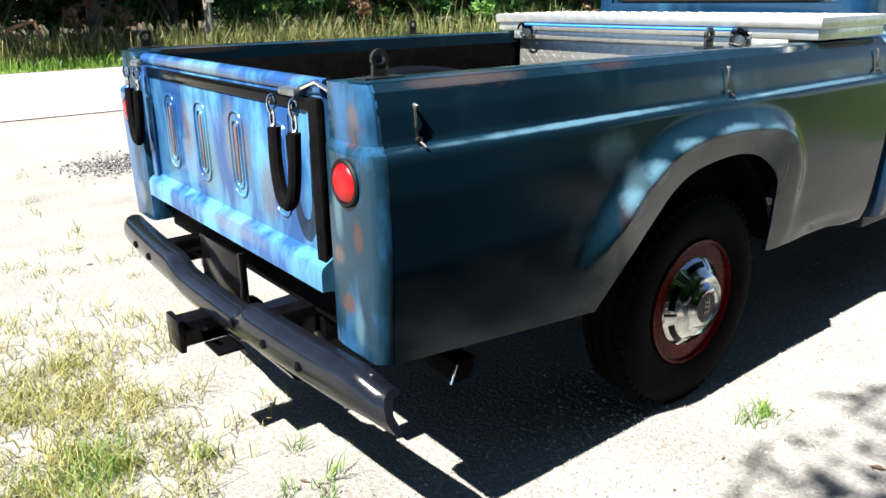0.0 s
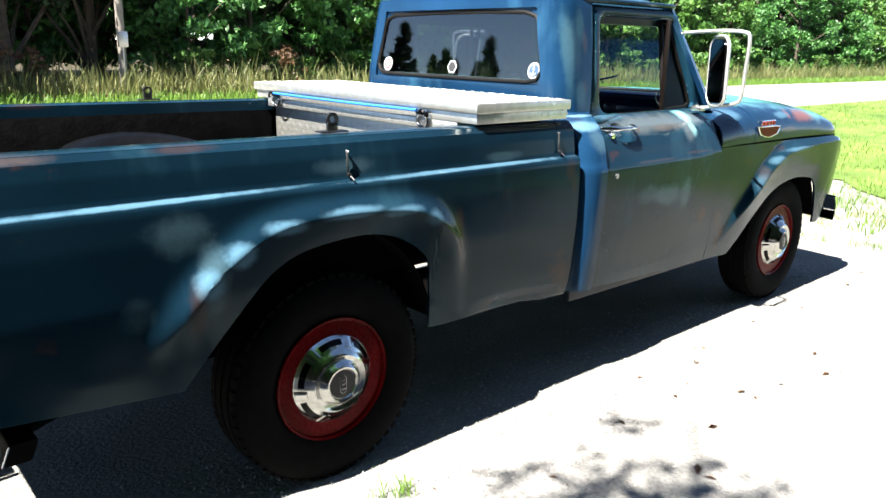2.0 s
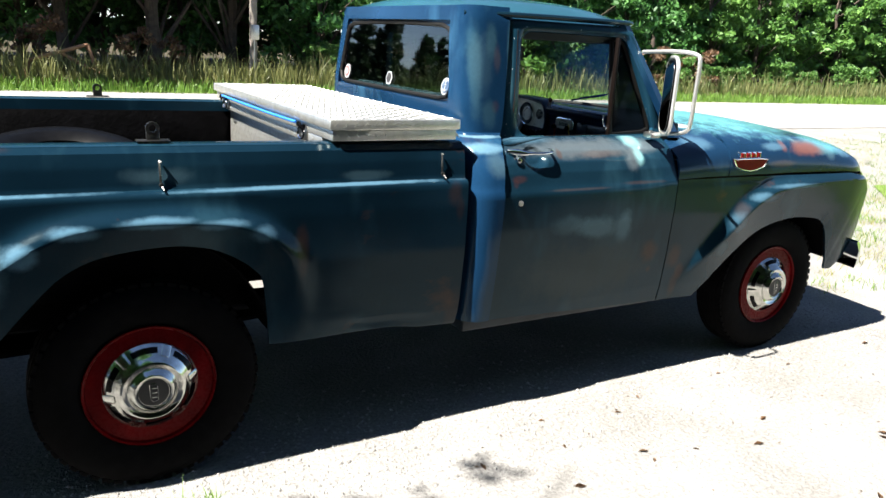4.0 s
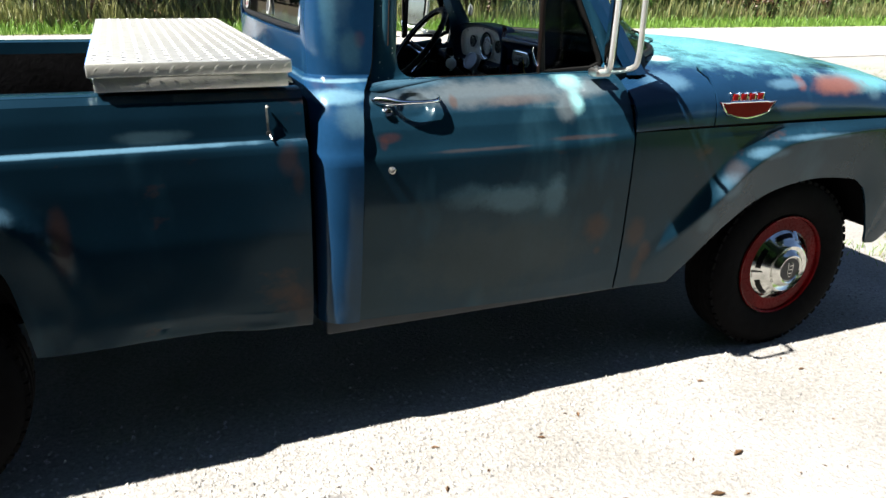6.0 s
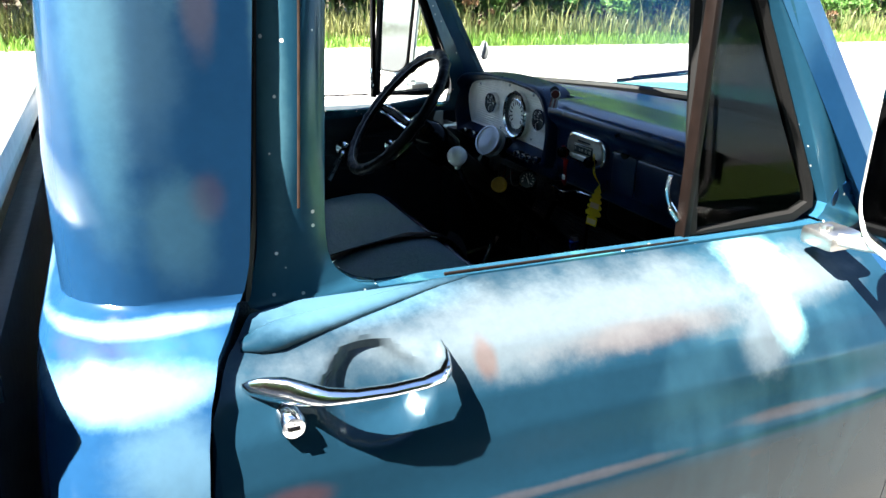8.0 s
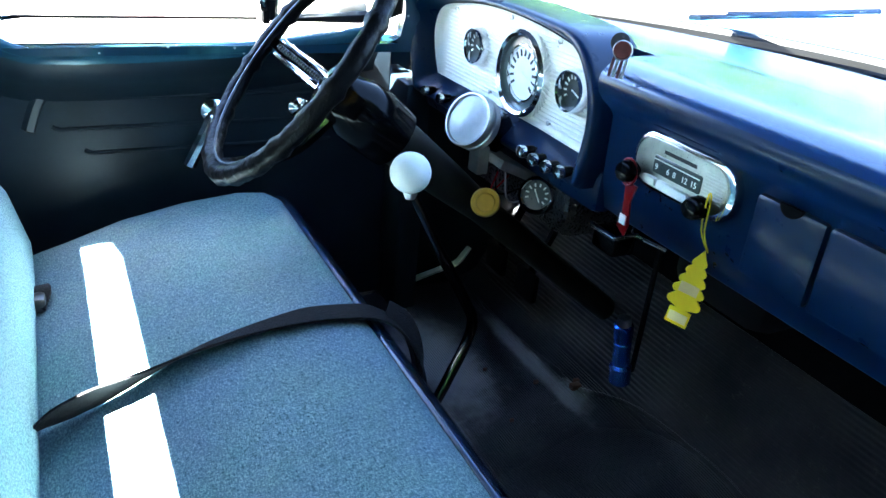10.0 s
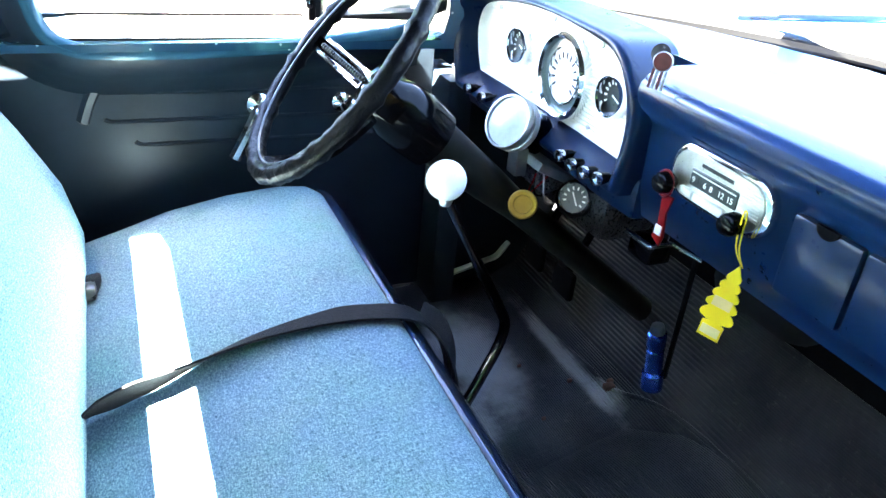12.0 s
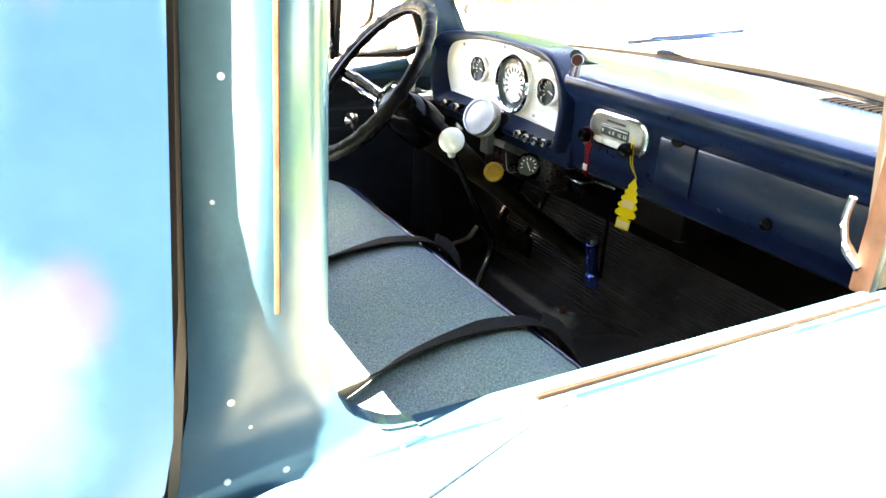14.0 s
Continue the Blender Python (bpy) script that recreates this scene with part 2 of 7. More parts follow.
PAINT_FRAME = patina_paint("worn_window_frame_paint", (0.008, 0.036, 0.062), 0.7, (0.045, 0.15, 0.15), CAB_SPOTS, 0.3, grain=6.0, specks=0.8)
PAINT_GATE = patina_paint("worn_sunlit_gate_paint", (0.012, 0.048, 0.15), 1.0, (0.06, 0.19, 0.31), GATE_SPOTS, 0.8, 0.47, 6.0)
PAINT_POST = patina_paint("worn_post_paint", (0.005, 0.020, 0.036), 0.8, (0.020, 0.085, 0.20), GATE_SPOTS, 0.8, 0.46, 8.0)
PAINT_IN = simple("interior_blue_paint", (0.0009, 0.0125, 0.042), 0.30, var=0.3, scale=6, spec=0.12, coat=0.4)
# Brighter copy of the interior blue; window glare is in its colour.
PAINT_DASH = simple("glare_bright_blue_dash_top", (0.0030, 0.026, 0.095), 0.20, var=0.25, scale=6, spec=0.5, coat=1.0)
PAINT_DARK = simple("dark_blue_black_paint", (0.006, 0.013, 0.020), 0.42, var=0.4, scale=8, bump=0.1, spec=0.3)
BED_BLACK = simple("black_bed_lining", (0.003, 0.003, 0.0035), 0.75, var=0.4, scale=20, bump=0.4, spec=0.03)
BLACK = simple("black_satin", (0.002, 0.002, 0.0025), 0.12, var=0.25, scale=18, bump=0.02, spec=0.10)
BOX_BLACK = simple("smooth_black_metal", (0.006, 0.006, 0.007), 0.55, var=0.25, scale=8, spec=0.25)
RUBBER = simple("tyre_rubber", (0.003, 0.003, 0.0034), 0.80, var=0.4, scale=25, bump=0.2, spec=0.04)
BROWN_TRIM = simple("rusty_brown_trim", (0.0040, 0.0022, 0.0017), 0.5, var=0.5, scale=30, bump=0.2, spec=0.14)
RUST_SEAM = simple("rusty_seam", (0.017, 0.010, 0.007), 0.7, var=0.5, scale=40, bump=0.3, spec=0.1)
CHARM_RED = simple("worn_red_brown_enamel", (0.11, 0.022, 0.020), 0.35, var=0.3, scale=60, spec=0.3)
POD_BLACK = simple("worn_black_enamel", (0.013, 0.0115, 0.011), 0.28, var=0.5, scale=30, bump=0.1, spec=0.5)
STICKER_PALE = simple("faded_sticker_white", (0.30, 0.31, 0.32), 0.4, var=0.25, scale=60)
STICKER_RED = simple("faded_sticker_red", (0.16, 0.055, 0.05), 0.4, var=0.4, scale=80)
STICKER_BLUE = simple("faded_sticker_blue", (0.035, 0.07, 0.13), 0.4, var=0.4, scale=80)
VINYL = simple("blue_piping_vinyl", (0.007, 0.022, 0.055), 0.22, var=0.2, scale=20, spec=0.7)
SEAL = simple("black_rubber_seal", (0.003, 0.003, 0.003), 0.6, spec=0.2)
RED_DARK = simple("dark_red_enamel", (0.16, 0.004, 0.005), 0.3, var=0.15, spec=0.08)
CHROME = simple("chrome", (0.80, 0.81, 0.82), 0.10, 1.0, var=0.05, scale=30)
STEEL = simple("dull_steel", (0.42, 0.42, 0.41), 0.35, 1.0, var=0.2, scale=40)
RADIO_METAL = simple("brushed_radio_metal", (0.60, 0.59, 0.52), 0.30, 1.0, var=0.15, scale=60)
GLOSS_BLACK = simple("glossy_black_paint", (0.004, 0.005, 0.008), 0.15, var=0.3, scale=12, bump=0.02, spec=0.45)
DARK_STEEL = simple("dark_steel", (0.10, 0.10, 0.10), 0.4, 1.0, var=0.3, scale=40)
ALU = simple("aluminium_plate", (0.66, 0.655, 0.63), 0.44, 0.85, var=0.08, scale=20)
TREAD = simple("dull_tread_plate", (0.58, 0.58, 0.54), 0.42, 0.88, var=0.12, scale=30)
RED = simple("red_wheel_paint", (0.085, 0.0010, 0.0020), 0.28, var=0.3, scale=10, spec=0.05)
CAP_CHROME = simple("aged_hubcap_chrome", (0.50, 0.50, 0.47), 0.13, 1.0, var=0.2, scale=40)
RED_ENAMEL = simple("red_enamel", (0.24, 0.008, 0.010), 0.25, var=0.1)
WHITE = simple("white_plastic", (0.80, 0.79, 0.74), 0.30, var=0.04, scale=20)
CREAM = simple("cream_dash_panel", (0.80, 0.77, 0.69), 0.40, var=0.08, scale=25, bump=0.1)
GAUGE_BLACK = simple("gauge_face", (0.022, 0.032, 0.032), 0.3)
YELLOW = simple("yellow_card", (0.95, 0.66, 0.008), 0.6, var=0.08)
AMBER = simple("amber_knob", (0.42, 0.22, 0.02), 0.4)
BLUE_AN = simple("blue_anodised", (0.02, 0.10, 0.55), 0.22, 0.8, var=0.15)
WEB = simple("black_webbing", (0.004, 0.004, 0.005), 0.7, var=0.3, scale=300, bump=0.4, bscale=400, spec=0.15)
STRAP_BLUE = simple("blue_cord", (0.02, 0.16, 0.55), 0.5)
BLOCK = simple("dark_block_plastic", (0.02, 0.02, 0.022), 0.6)


def cloth_material():
    m, nt, b = material("blue_grey_tweed")
    warp, weft = noise_node(nt, 760, 2, 0.7, (0.30, 1, 1)), noise_node(nt, 760, 2, 0.7, (1, 0.30, 1))
    n = mix_node(nt, 0.5, warp.outputs[0], weft.outputs[0])
    c = ramp_node(nt, [(0.34, (0.035, 0.080, 0.105)), (0.50, (0.150, 0.235, 0.245)), (0.66, (0.330, 0.445, 0.420))])
    nt.links.new(n, c.inputs[0])
    hue = ramp_node(nt, [(0.32, (0.72, 0.92, 0.84)), (0.5, (0.88, 0.90, 0.92)), (0.68, (0.86, 0.84, 1.0))])
    nt.links.new(noise_node(nt, 5, 5, 0.65).outputs[0], hue.inputs[0])
    nt.links.new(mix_node(nt, 1.0, c.outputs[0], hue.outputs[0], "MULTIPLY"), b.inputs["Base Color"])
    b.inputs["Roughness"].default_value = 0.85
    b.inputs["Specular IOR Level"].default_value = 0.12
    add_bump(nt, b, n, 0.7, 0.003)
    return m


CLOTH = cloth_material()


def glass_material(name, tint=(0.93, 0.96, 0.95), gloss=0.03, edge=0.75):
    """Thin glass: mostly clear, with a mirror gloss that grows at grazing angles."""
    m, nt, b = material(name)
    out = nt.nodes["Material Output"]
    tr, gl, mx = nt.nodes.new("ShaderNodeBsdfTransparent"), nt.nodes.new("ShaderNodeBsdfGlossy"), nt.nodes.new("ShaderNodeMixShader")
    lw = nt.nodes.new("ShaderNodeLayerWeight")
    lw.inputs[0].default_value = 0.5
    pw = nt.nodes.new("ShaderNodeMath")
    pw.operation, pw.inputs[1].default_value = "POWER", 4.0
    nt.links.new(lw.outputs["Facing"], pw.inputs[0])
    fr = nt.nodes.new("ShaderNodeMath")
    fr.operation, fr.inputs[1].default_value, fr.inputs[2].default_value = "MULTIPLY_ADD", edge, gloss
    nt.links.new(pw.outputs[0], fr.inputs[0])
    tr.inputs[0].default_value = (*tint, 1)
    gl.inputs["Roughness"].default_value = 0.02
    nt.links.new(fr.outputs[0], mx.inputs[0])
    nt.links.new(tr.outputs[0], mx.inputs[1])
    nt.links.new(gl.outputs[0], mx.inputs[2])
    nt.links.new(mx.outputs[0], out.inputs["Surface"])
    return m


GLASS = glass_material("window_glass")
GLASS_SCREEN = glass_material("dusty_windscreen_glass", (0.82, 0.85, 0.84), 0.03)
# dark tint stands in for the unlit cab behind the right vent pane
GLASS_DARK = glass_material("shade_tinted_window_glass", (0.15, 0.165, 0.165), 0.008, 0.12)
GLASS_REAR = glass_material("tinted_rear_glass", (0.32, 0.36, 0.38), 0.10)


def lens_material():
    m, nt, b = material("red_lens")
    b.inputs["Base Color"].default_value = (0.30, 0.002, 0.004, 1)
    b.inputs["Roughness"].default_value = 0.12
    v = nt.nodes.new("ShaderNodeTexVoronoi")
    v.inputs["Scale"].default_value = 70
    add_bump(nt, b, v.outputs[0], 0.25, 0.004)
    return m


LENS = lens_material()


def mat_rib():
    m, nt, b = material("ribbed_rubber_mat")
    tc = nt.nodes.new("ShaderNodeTexCoord")
    w = nt.nodes.new("ShaderNodeTexWave")
    w.inputs["Scale"].default_value, w.inputs["Distortion"].default_value, w.inputs["Detail Scale"].default_value = 70, 0.5, 0.5
    nt.links.new(tc.outputs["Object"], w.inputs[0])
    n = noise_node(nt, 9, 6)
    c = ramp_node(nt, [(0.35, (0.005, 0.0055, 0.007)), (0.75, (0.034, 0.034, 0.037))])
    nt.links.new(n.outputs[0], c.inputs[0])
    dust = ramp_node(nt, [(0.60, (0, 0, 0)), (0.72, (0.7, 0.7, 0.7))])
    nt.links.new(noise_node(nt, 42, 6, 0.75).outputs[0], dust.inputs[0])
    col = mix_node(nt, dust.outputs[0], c.outputs[0], (0.075, 0.074, 0.07))
    wob = noise_node(nt, 14, 7, 0.72).outputs[0]
    # trodden dust along fold and driver's side, the latter paled as painted window light
    for x, y, rx, ry, k in ((2.26, 0.46, 0.09, 0.20, 0.75), (2.17, 0.30, 0.06, 0.10, 0.6), (2.43, 0.42, 0.02, 0.22, 0.6), (2.44, 0.27, 0.03, 0.05, 0.6)):
        col = placed_spot(nt, col, x, 0.56, rx, 0.5, (0.30, 0.30, 0.29), k, wob, y, ry)
    nt.links.new(col, b.inputs["Base Color"])
    b.inputs["Roughness"].default_value = 0.5
    b.inputs["Specular IOR Level"].default_value = 0.3
    add_bump(nt, b, w.outputs[0], 0.7, 0.004)
    return m


MATRIB = mat_rib()


def ground_material(name, dark, light, scale, pebble, rough=0.95, bump=0.6):
    m, nt, b = material(name)
    n1, n2, n3 = noise_node(nt, scale, 6, 0.6), noise_node(nt, pebble, 3, 0.7), noise_node(nt, scale * 0.12, 3)
    c = ramp_node(nt, [(0.30, dark), (0.70, light)])
    nt.links.new(n1.outputs[0], c.inputs[0])
    c2 = ramp_node(nt, [(0.36, (0.62, 0.61, 0.60)), (0.58, (1, 1, 1))])
    nt.links.new(n2.outputs[0], c2.inputs[0])
    col = mix_node(nt, 0.8, c.outputs[0], c2.outputs[0], "MULTIPLY")
    c3 = ramp_node(nt, [(0.35, (0.86, 0.84, 0.80)), (0.65, (1, 1, 1))])
    nt.links.new(n3.outputs[0], c3.inputs[0])
    nt.links.new(mix_node(nt, 1.0, col, c3.outputs[0], "MULTIPLY"), b.inputs["Base Color"])
    b.inputs["Roughness"].default_value = rough
    b.inputs["Specular IOR Level"].default_value = 0.2
    add_bump(nt, b, n2.outputs[0], bump, 0.02)
    return m


SAND = ground_material("pale_sand_and_gravel", (0.195, 0.192, 0.184), (0.275, 0.271, 0.262), 2.2, 55)
ROADM = ground_material("sun_bleached_asphalt", (0.25, 0.245, 0.237), (0.32, 0.315, 0.307), 1.2, 120, bump=0.3)
TURF = ground_material("mown_grass_ground", (0.050, 0.105, 0.020), (0.165, 0.235, 0.055), 0.9, 14, bump=0.8)
SOIL = ground_material("leaf_litter_soil", (0.025, 0.022, 0.014), (0.09, 0.075, 0.045), 1.5, 20)


def leaf_material(name, a, b_, transl=0.35):
    m, nt, b = material(name)
    g = nt.nodes.new("ShaderNodeNewGeometry")
    n = noise_node(nt, 0.7, 2)
    mx = nt.nodes.new("ShaderNodeMath")
    mx.operation = "ADD"
    mul = nt.nodes.new("ShaderNodeMath")
    mul.operation = "MULTIPLY"
    mul.inputs[1].default_value = 0.6
    nt.links.new(g.outputs["Random Per Island"], mul.inputs[0])
    nt.links.new(mul.outputs[0], mx.inputs[0])
    mul2 = nt.nodes.new("ShaderNodeMath")
    mul2.operation = "MULTIPLY"
    mul2.inputs[1].default_value = 0.5
    nt.links.new(n.outputs[0], mul2.inputs[0])
    nt.links.new(mul2.outputs[0], mx.inputs[1])
    c = ramp_node(nt, [(0.15, a), (0.85, b_)])
    nt.links.new(mx.outputs[0], c.inputs[0])
    nt.links.new(c.outputs[0], b.inputs["Base Color"])
    b.inputs["Roughness"].default_value = 0.55
    tl = nt.nodes.new("ShaderNodeBsdfTranslucent")
    nt.links.new(c.outputs[0], tl.inputs[0])
    ms = nt.nodes.new("ShaderNodeMixShader")
    ms.inputs[0].default_value = transl
    nt.links.new(b.outputs[0], ms.inputs[1])
    nt.links.new(tl.outputs[0], ms.inputs[2])
    nt.links.new(ms.outputs[0], nt.nodes["Material Output"].inputs["Surface"])
    return m


LEAF = leaf_material("green_leaves", (0.016, 0.072, 0.018), (0.084, 0.235, 0.048))
LEAF_Y = leaf_material("yellow_green_leaves", (0.026, 0.095, 0.020), (0.130, 0.270, 0.050))
LEAF_D = leaf_material("dark_needles", (0.007, 0.024, 0.009), (0.030, 0.072, 0.022), 0.2)
WEEDS = leaf_material("tall_weeds", (0.045, 0.09, 0.02), (0.22, 0.22, 0.085))
GRASS = leaf_material("fresh_grass_blades", (0.05, 0.12, 0.015), (0.16, 0.28, 0.04))
DRYGRASS = leaf_material("dry_grass_blades", (0.13, 0.155, 0.04), (0.36, 0.34, 0.13))
DRYWEED = leaf_material("dry_straw_weeds", (0.045, 0.060, 0.018), (0.21, 0.21, 0.07), 0.25)
DEADLEAF = leaf_material("dead_brown_leaves", (0.04, 0.024, 0.011), (0.13, 0.068, 0.03), 0.1)
BARK = simple("bark", (0.065, 0.050, 0.038), 0.9, var=0.4, scale=9, bump=0.8, bscale=25)
RUSTY = simple("rusted_steel", (0.10, 0.045, 0.028), 0.7, var=0.35, scale=60, bump=0.3)
OLDWOOD = simple("weathered_timber", (0.24, 0.13, 0.07), 0.85, var=0.3, scale=6, bump=0.4)
GREYWOOD = simple("grey_pole_wood", (0.17, 0.15, 0.13), 0.9, var=0.25, scale=8, bump=0.5)


# ---- mesh helpers ----
def finish(ob, angle=32):
    me = ob.data
    for p in me.polygons:
        p.use_smooth = True
    me.set_sharp_from_angle(angle=radians(angle))
    return ob


def part(name, bm, mat, parent=None, label="", angle=32):
    """Links a bmesh as one mesh object under its thing or part."""
    me = bpy.data.meshes.new(name)
    bm.normal_update()
    bm.to_mesh(me)
    bm.free()
    me.materials.append(mat)
    ob = new(name, me)
    finish(ob, angle)
    if parent is not None:
        ob.parent = parent
    if label:
        tagged(ob, label)
    return ob


def empty(name, label, category, group="", at=(0, 0, 0)):
    ob = new(name)
    ob.location = at
    return tagged(ob, label, category, group)


def box(bm, x0, x1, y0, y1, z0, z1, bevel=0.0, seg=2, m=None):
    r = bmesh.ops.create_cube(bm, size=1, matrix=Matrix.Translation(((x0 + x1) / 2, (y0 + y1) / 2, (z0 + z1) / 2)) @ Matrix.Diagonal((abs(x1 - x0), abs(y1 - y0), abs(z1 - z0), 1)))
    vs = r["verts"]
    if bevel:
        es = list({e for v in vs for e in v.link_edges})
        rb = bmesh.ops.bevel(bm, geom=es, offset=bevel, segments=seg, profile=0.5, affect="EDGES")
        vs = list({v for f in rb["faces"] for v in f.verts} | {v for v in vs if v.is_valid})
    if m is not None:
        bmesh.ops.transform(bm, matrix=m, verts=vs)
    return bm


def boxm(*a, **k):
    return box(bmesh.new(), *a, **k)


def sweep(bm, rings, closed=True, caps=True, loop=False):
    """Skins a row of rings of points with the same count."""
    vr = [[bm.verts.new(p) for p in r] for r in rings]
    n = len(vr[0])
    pairs = list(zip(vr, vr[1:])) + ([(vr[-1], vr[0])] if loop else [])
    for a, b in pairs:
        for i in range(n if closed else n - 1):
            j = (i + 1) % n
            bm.faces.new((a[i], a[j], b[j], b[i]))
    if caps and closed and not loop:
        bm.faces.new(vr[0][::-1])
        bm.faces.new(vr[-1])
    bmesh.ops.recalc_face_normals(bm, faces=bm.faces)
    return bm


def tube(bm, pts, r, n=8, loop=False, caps=True):
    """A round bar along points; r is a number or one for each point."""
    P = [Vector(p) for p in pts]
    R = r if isinstance(r, (list, tuple)) else [r] * len(P)
    rings = []
    up = None
    for i, p in enumerate(P):
        a = P[i - 1] if (i or loop) else p
        b = P[(i + 1) % len(P)] if (i < len(P) - 1 or loop) else p
        d = (b - a).normalized()
        if up is None:
            up = d.orthogonal().normalized()
        up = (up - d * up.dot(d)).normalized()
        s = d.cross(up)
        rings.append([p + R[i] * (math.cos(2 * math.pi * k / n) * up + math.sin(2 * math.pi * k / n) * s) for k in range(n)])
    return sweep(bm, rings, caps=caps, loop=loop)


def smooth_path(pts, n=8, loop=False):
    """A Catmull-Rom line through points."""
    P = [Vector(p) for p in pts]
    out = []
    m = len(P)
    for i in range(m if loop else m - 1):
        g = (lambda k: P[k % m]) if loop else (lambda k: P[max(0, min(m - 1, k))])
        a, b, c, d = g(i - 1), g(i), g(i + 1), g(i + 2)
        for k in range(n):
            t = k / n
            out.append(0.5 * (2 * b + (c - a) * t + (2 * a - 5 * b + 4 * c - d) * t * t + (3 * b - a - 3 * c + d) * t ** 3))
    if not loop:
        out.append(P[-1])
    return out


def lathe(bm, prof, centre, axis="Y", n=32, loop=False):
    """Turns a profile of (radius, offset along the axis) round an axis."""
    rings = []
    c = Vector(centre)
    for r, o in prof:
        ring = []
        for k in range(n):
            a = 2 * math.pi * k / n
            u, v = r * math.cos(a), r * math.sin(a)
            ring.append(c + Vector({"X": (o, u, v), "Y": (u, o, v), "Z": (u, v, o)}[axis]))
        rings.append(ring)
    return sweep(bm, rings, loop=loop, caps=not loop)


def tab(points):
    xs, ys = [p[0] for p in points], [p[1] for p in points]
    return lambda x: float(np.interp(x, xs, ys))


def skin(xs, zb, zt, yf, nz, thick, flip=1, knots=()):
    """A body panel: columns at xs from height zb(x) to zt(x), standing out to yf(x, z), with a thickness inwards. knots: heights that rows keep to."""
    bm = bmesh.new()
    cols = []
    for x in xs:
        a, b = zb(x), zt(x)
        ks = [min(max(k, a + (b - a) * 0.02 * (i + 1)), b - (b - a) * 0.01 * (len(knots(x)) - i)) for i, k in enumerate(knots(x))] if knots else []
        if ks:
            n0 = int(nz * 0.7)
            n1 = nz - n0
            zs = [a + (ks[0] - a) * k / n0 for k in range(n0)] + ks + [ks[-1] + (b - ks[-1]) * (k + 1) / n1 for k in range(n1)]
        else:
            zs = [a + (b - a) * k / nz for k in range(nz + 1)]
        cols.append([bm.verts.new((x, -flip * yf(x, z), z)) for z in zs])
    nz = len(cols[0]) - 1
    for c, d in zip(cols, cols[1:]):
        for k in range(nz):
            bm.faces.new((c[k], d[k], d[k + 1], c[k + 1]))
    bmesh.ops.recalc_face_normals(bm, faces=bm.faces)
    if (bm.faces[:][0].normal.y > 0) == (flip > 0):
        bmesh.ops.reverse_faces(bm, faces=bm.faces)
    bmesh.ops.solidify(bm, geom=bm.faces[:], thickness=thick)
    return bm


def extrude_outline(pts, axis, a, b, bevel=0.0):
    """A prism from a flat outline: pts are (u, v) in the plane across the axis."""
    bm = bmesh.new()
    f = {"X": lambda u, v, w: (w, u, v), "Y": lambda u, v, w: (u, w, v), "Z": lambda u, v, w: (u, v, w)}[axis]
    sweep(bm, [[f(u, v, a) for u, v in pts], [f(u, v, b) for u, v in pts]])
    if bevel:
        bmesh.ops.bevel(bm, geom=bm.edges[:], offset=bevel, segments=2, profile=0.5, affect="EDGES")
    return bm


def arc_pts(cx, cz, r, a0, a1, n):
    return [(cx + r * math.cos(radians(a0 + (a1 - a0) * k / n)), cz + r * math.sin(radians(a0 + (a1 - a0) * k / n))) for k in range(n + 1)]


def round_rect(u0, u1, v0, v1, r, n=5):
    p = []
    for cx, cz, a in ((u1 - r, v1 - r, 0), (u0 + r, v1 - r, 90), (u0 + r, v0 + r, 180), (u1 - r, v0 + r, 270)):
        p += arc_pts(cx, cz, r, a, a + 90, n)
    return p


def seg_dist(px, pz, pts):
    best = 9.0
    bt = 0.0
    total = 0.0
    for (x0, z0), (x1, z1) in zip(pts, pts[1:]):
        dx, dz = x1 - x0, z1 - z0
        l2 = dx * dx + dz * dz
        t = max(0.0, min(1.0, ((px - x0) * dx + (pz - z0) * dz) / l2))
        d = math.hypot(px - x0 - t * dx, pz - z0 - t * dz)
        if d < best:
            best, bt = d, total + t * math.sqrt(l2)
        total += math.sqrt(l2)
    return best, bt, total


def step(a, b, x):
    t = max(0.0, min(1.0, (x - a) / (b - a)))
    return t * t * (3 - 2 * t)


# ---- ground and distance ----
def sheet(name, outline, z, mat, label, cat="ground", depth=0.0):
    bm = bmesh.new()
    f = bm.faces.new([bm.verts.new((x, y, z)) for x, y in outline])
    if f.normal.z < 0:
        f.normal_flip()
    bmesh.ops.triangulate(bm, faces=bm.faces[:])
    return tagged(part(name, bm, mat), label, cat, kind="structure")


def wavy(x0, y0, x1, y1, n, amp, seed):
    rnd = random.Random(seed)
    dx, dy = x1 - x0, y1 - y0
    l = math.hypot(dx, dy)
    return [(x0 + dx * k / n - dy / l * rnd.uniform(-amp, amp), y0 + dy * k / n + dx / l * rnd.uniform(-amp, amp)) for k in range(n + 1)]


sheet("ground", [(-900, -900), (900, -900), (900, 900), (-900, 900)], 0, SAND, "pale sandy gravel driveway with scattered dry leaves")
ROAD_N, ROAD_F = 7.5, 14.4
sheet("road", [(-400, ROAD_N), (500, ROAD_N + 1.0), (500, ROAD_F + 1.0), (-400, ROAD_F)], 0.012, ROADM, "sun-bleached grey two-lane country road", "road")
sheet("verge", wavy(-400, ROAD_F - 0.02, 500, ROAD_F + 0.98, 400, 0.12, 3) + [(500, 400), (-400, 400)], 0.02, TURF, "grass verge beyond the road", "grass")
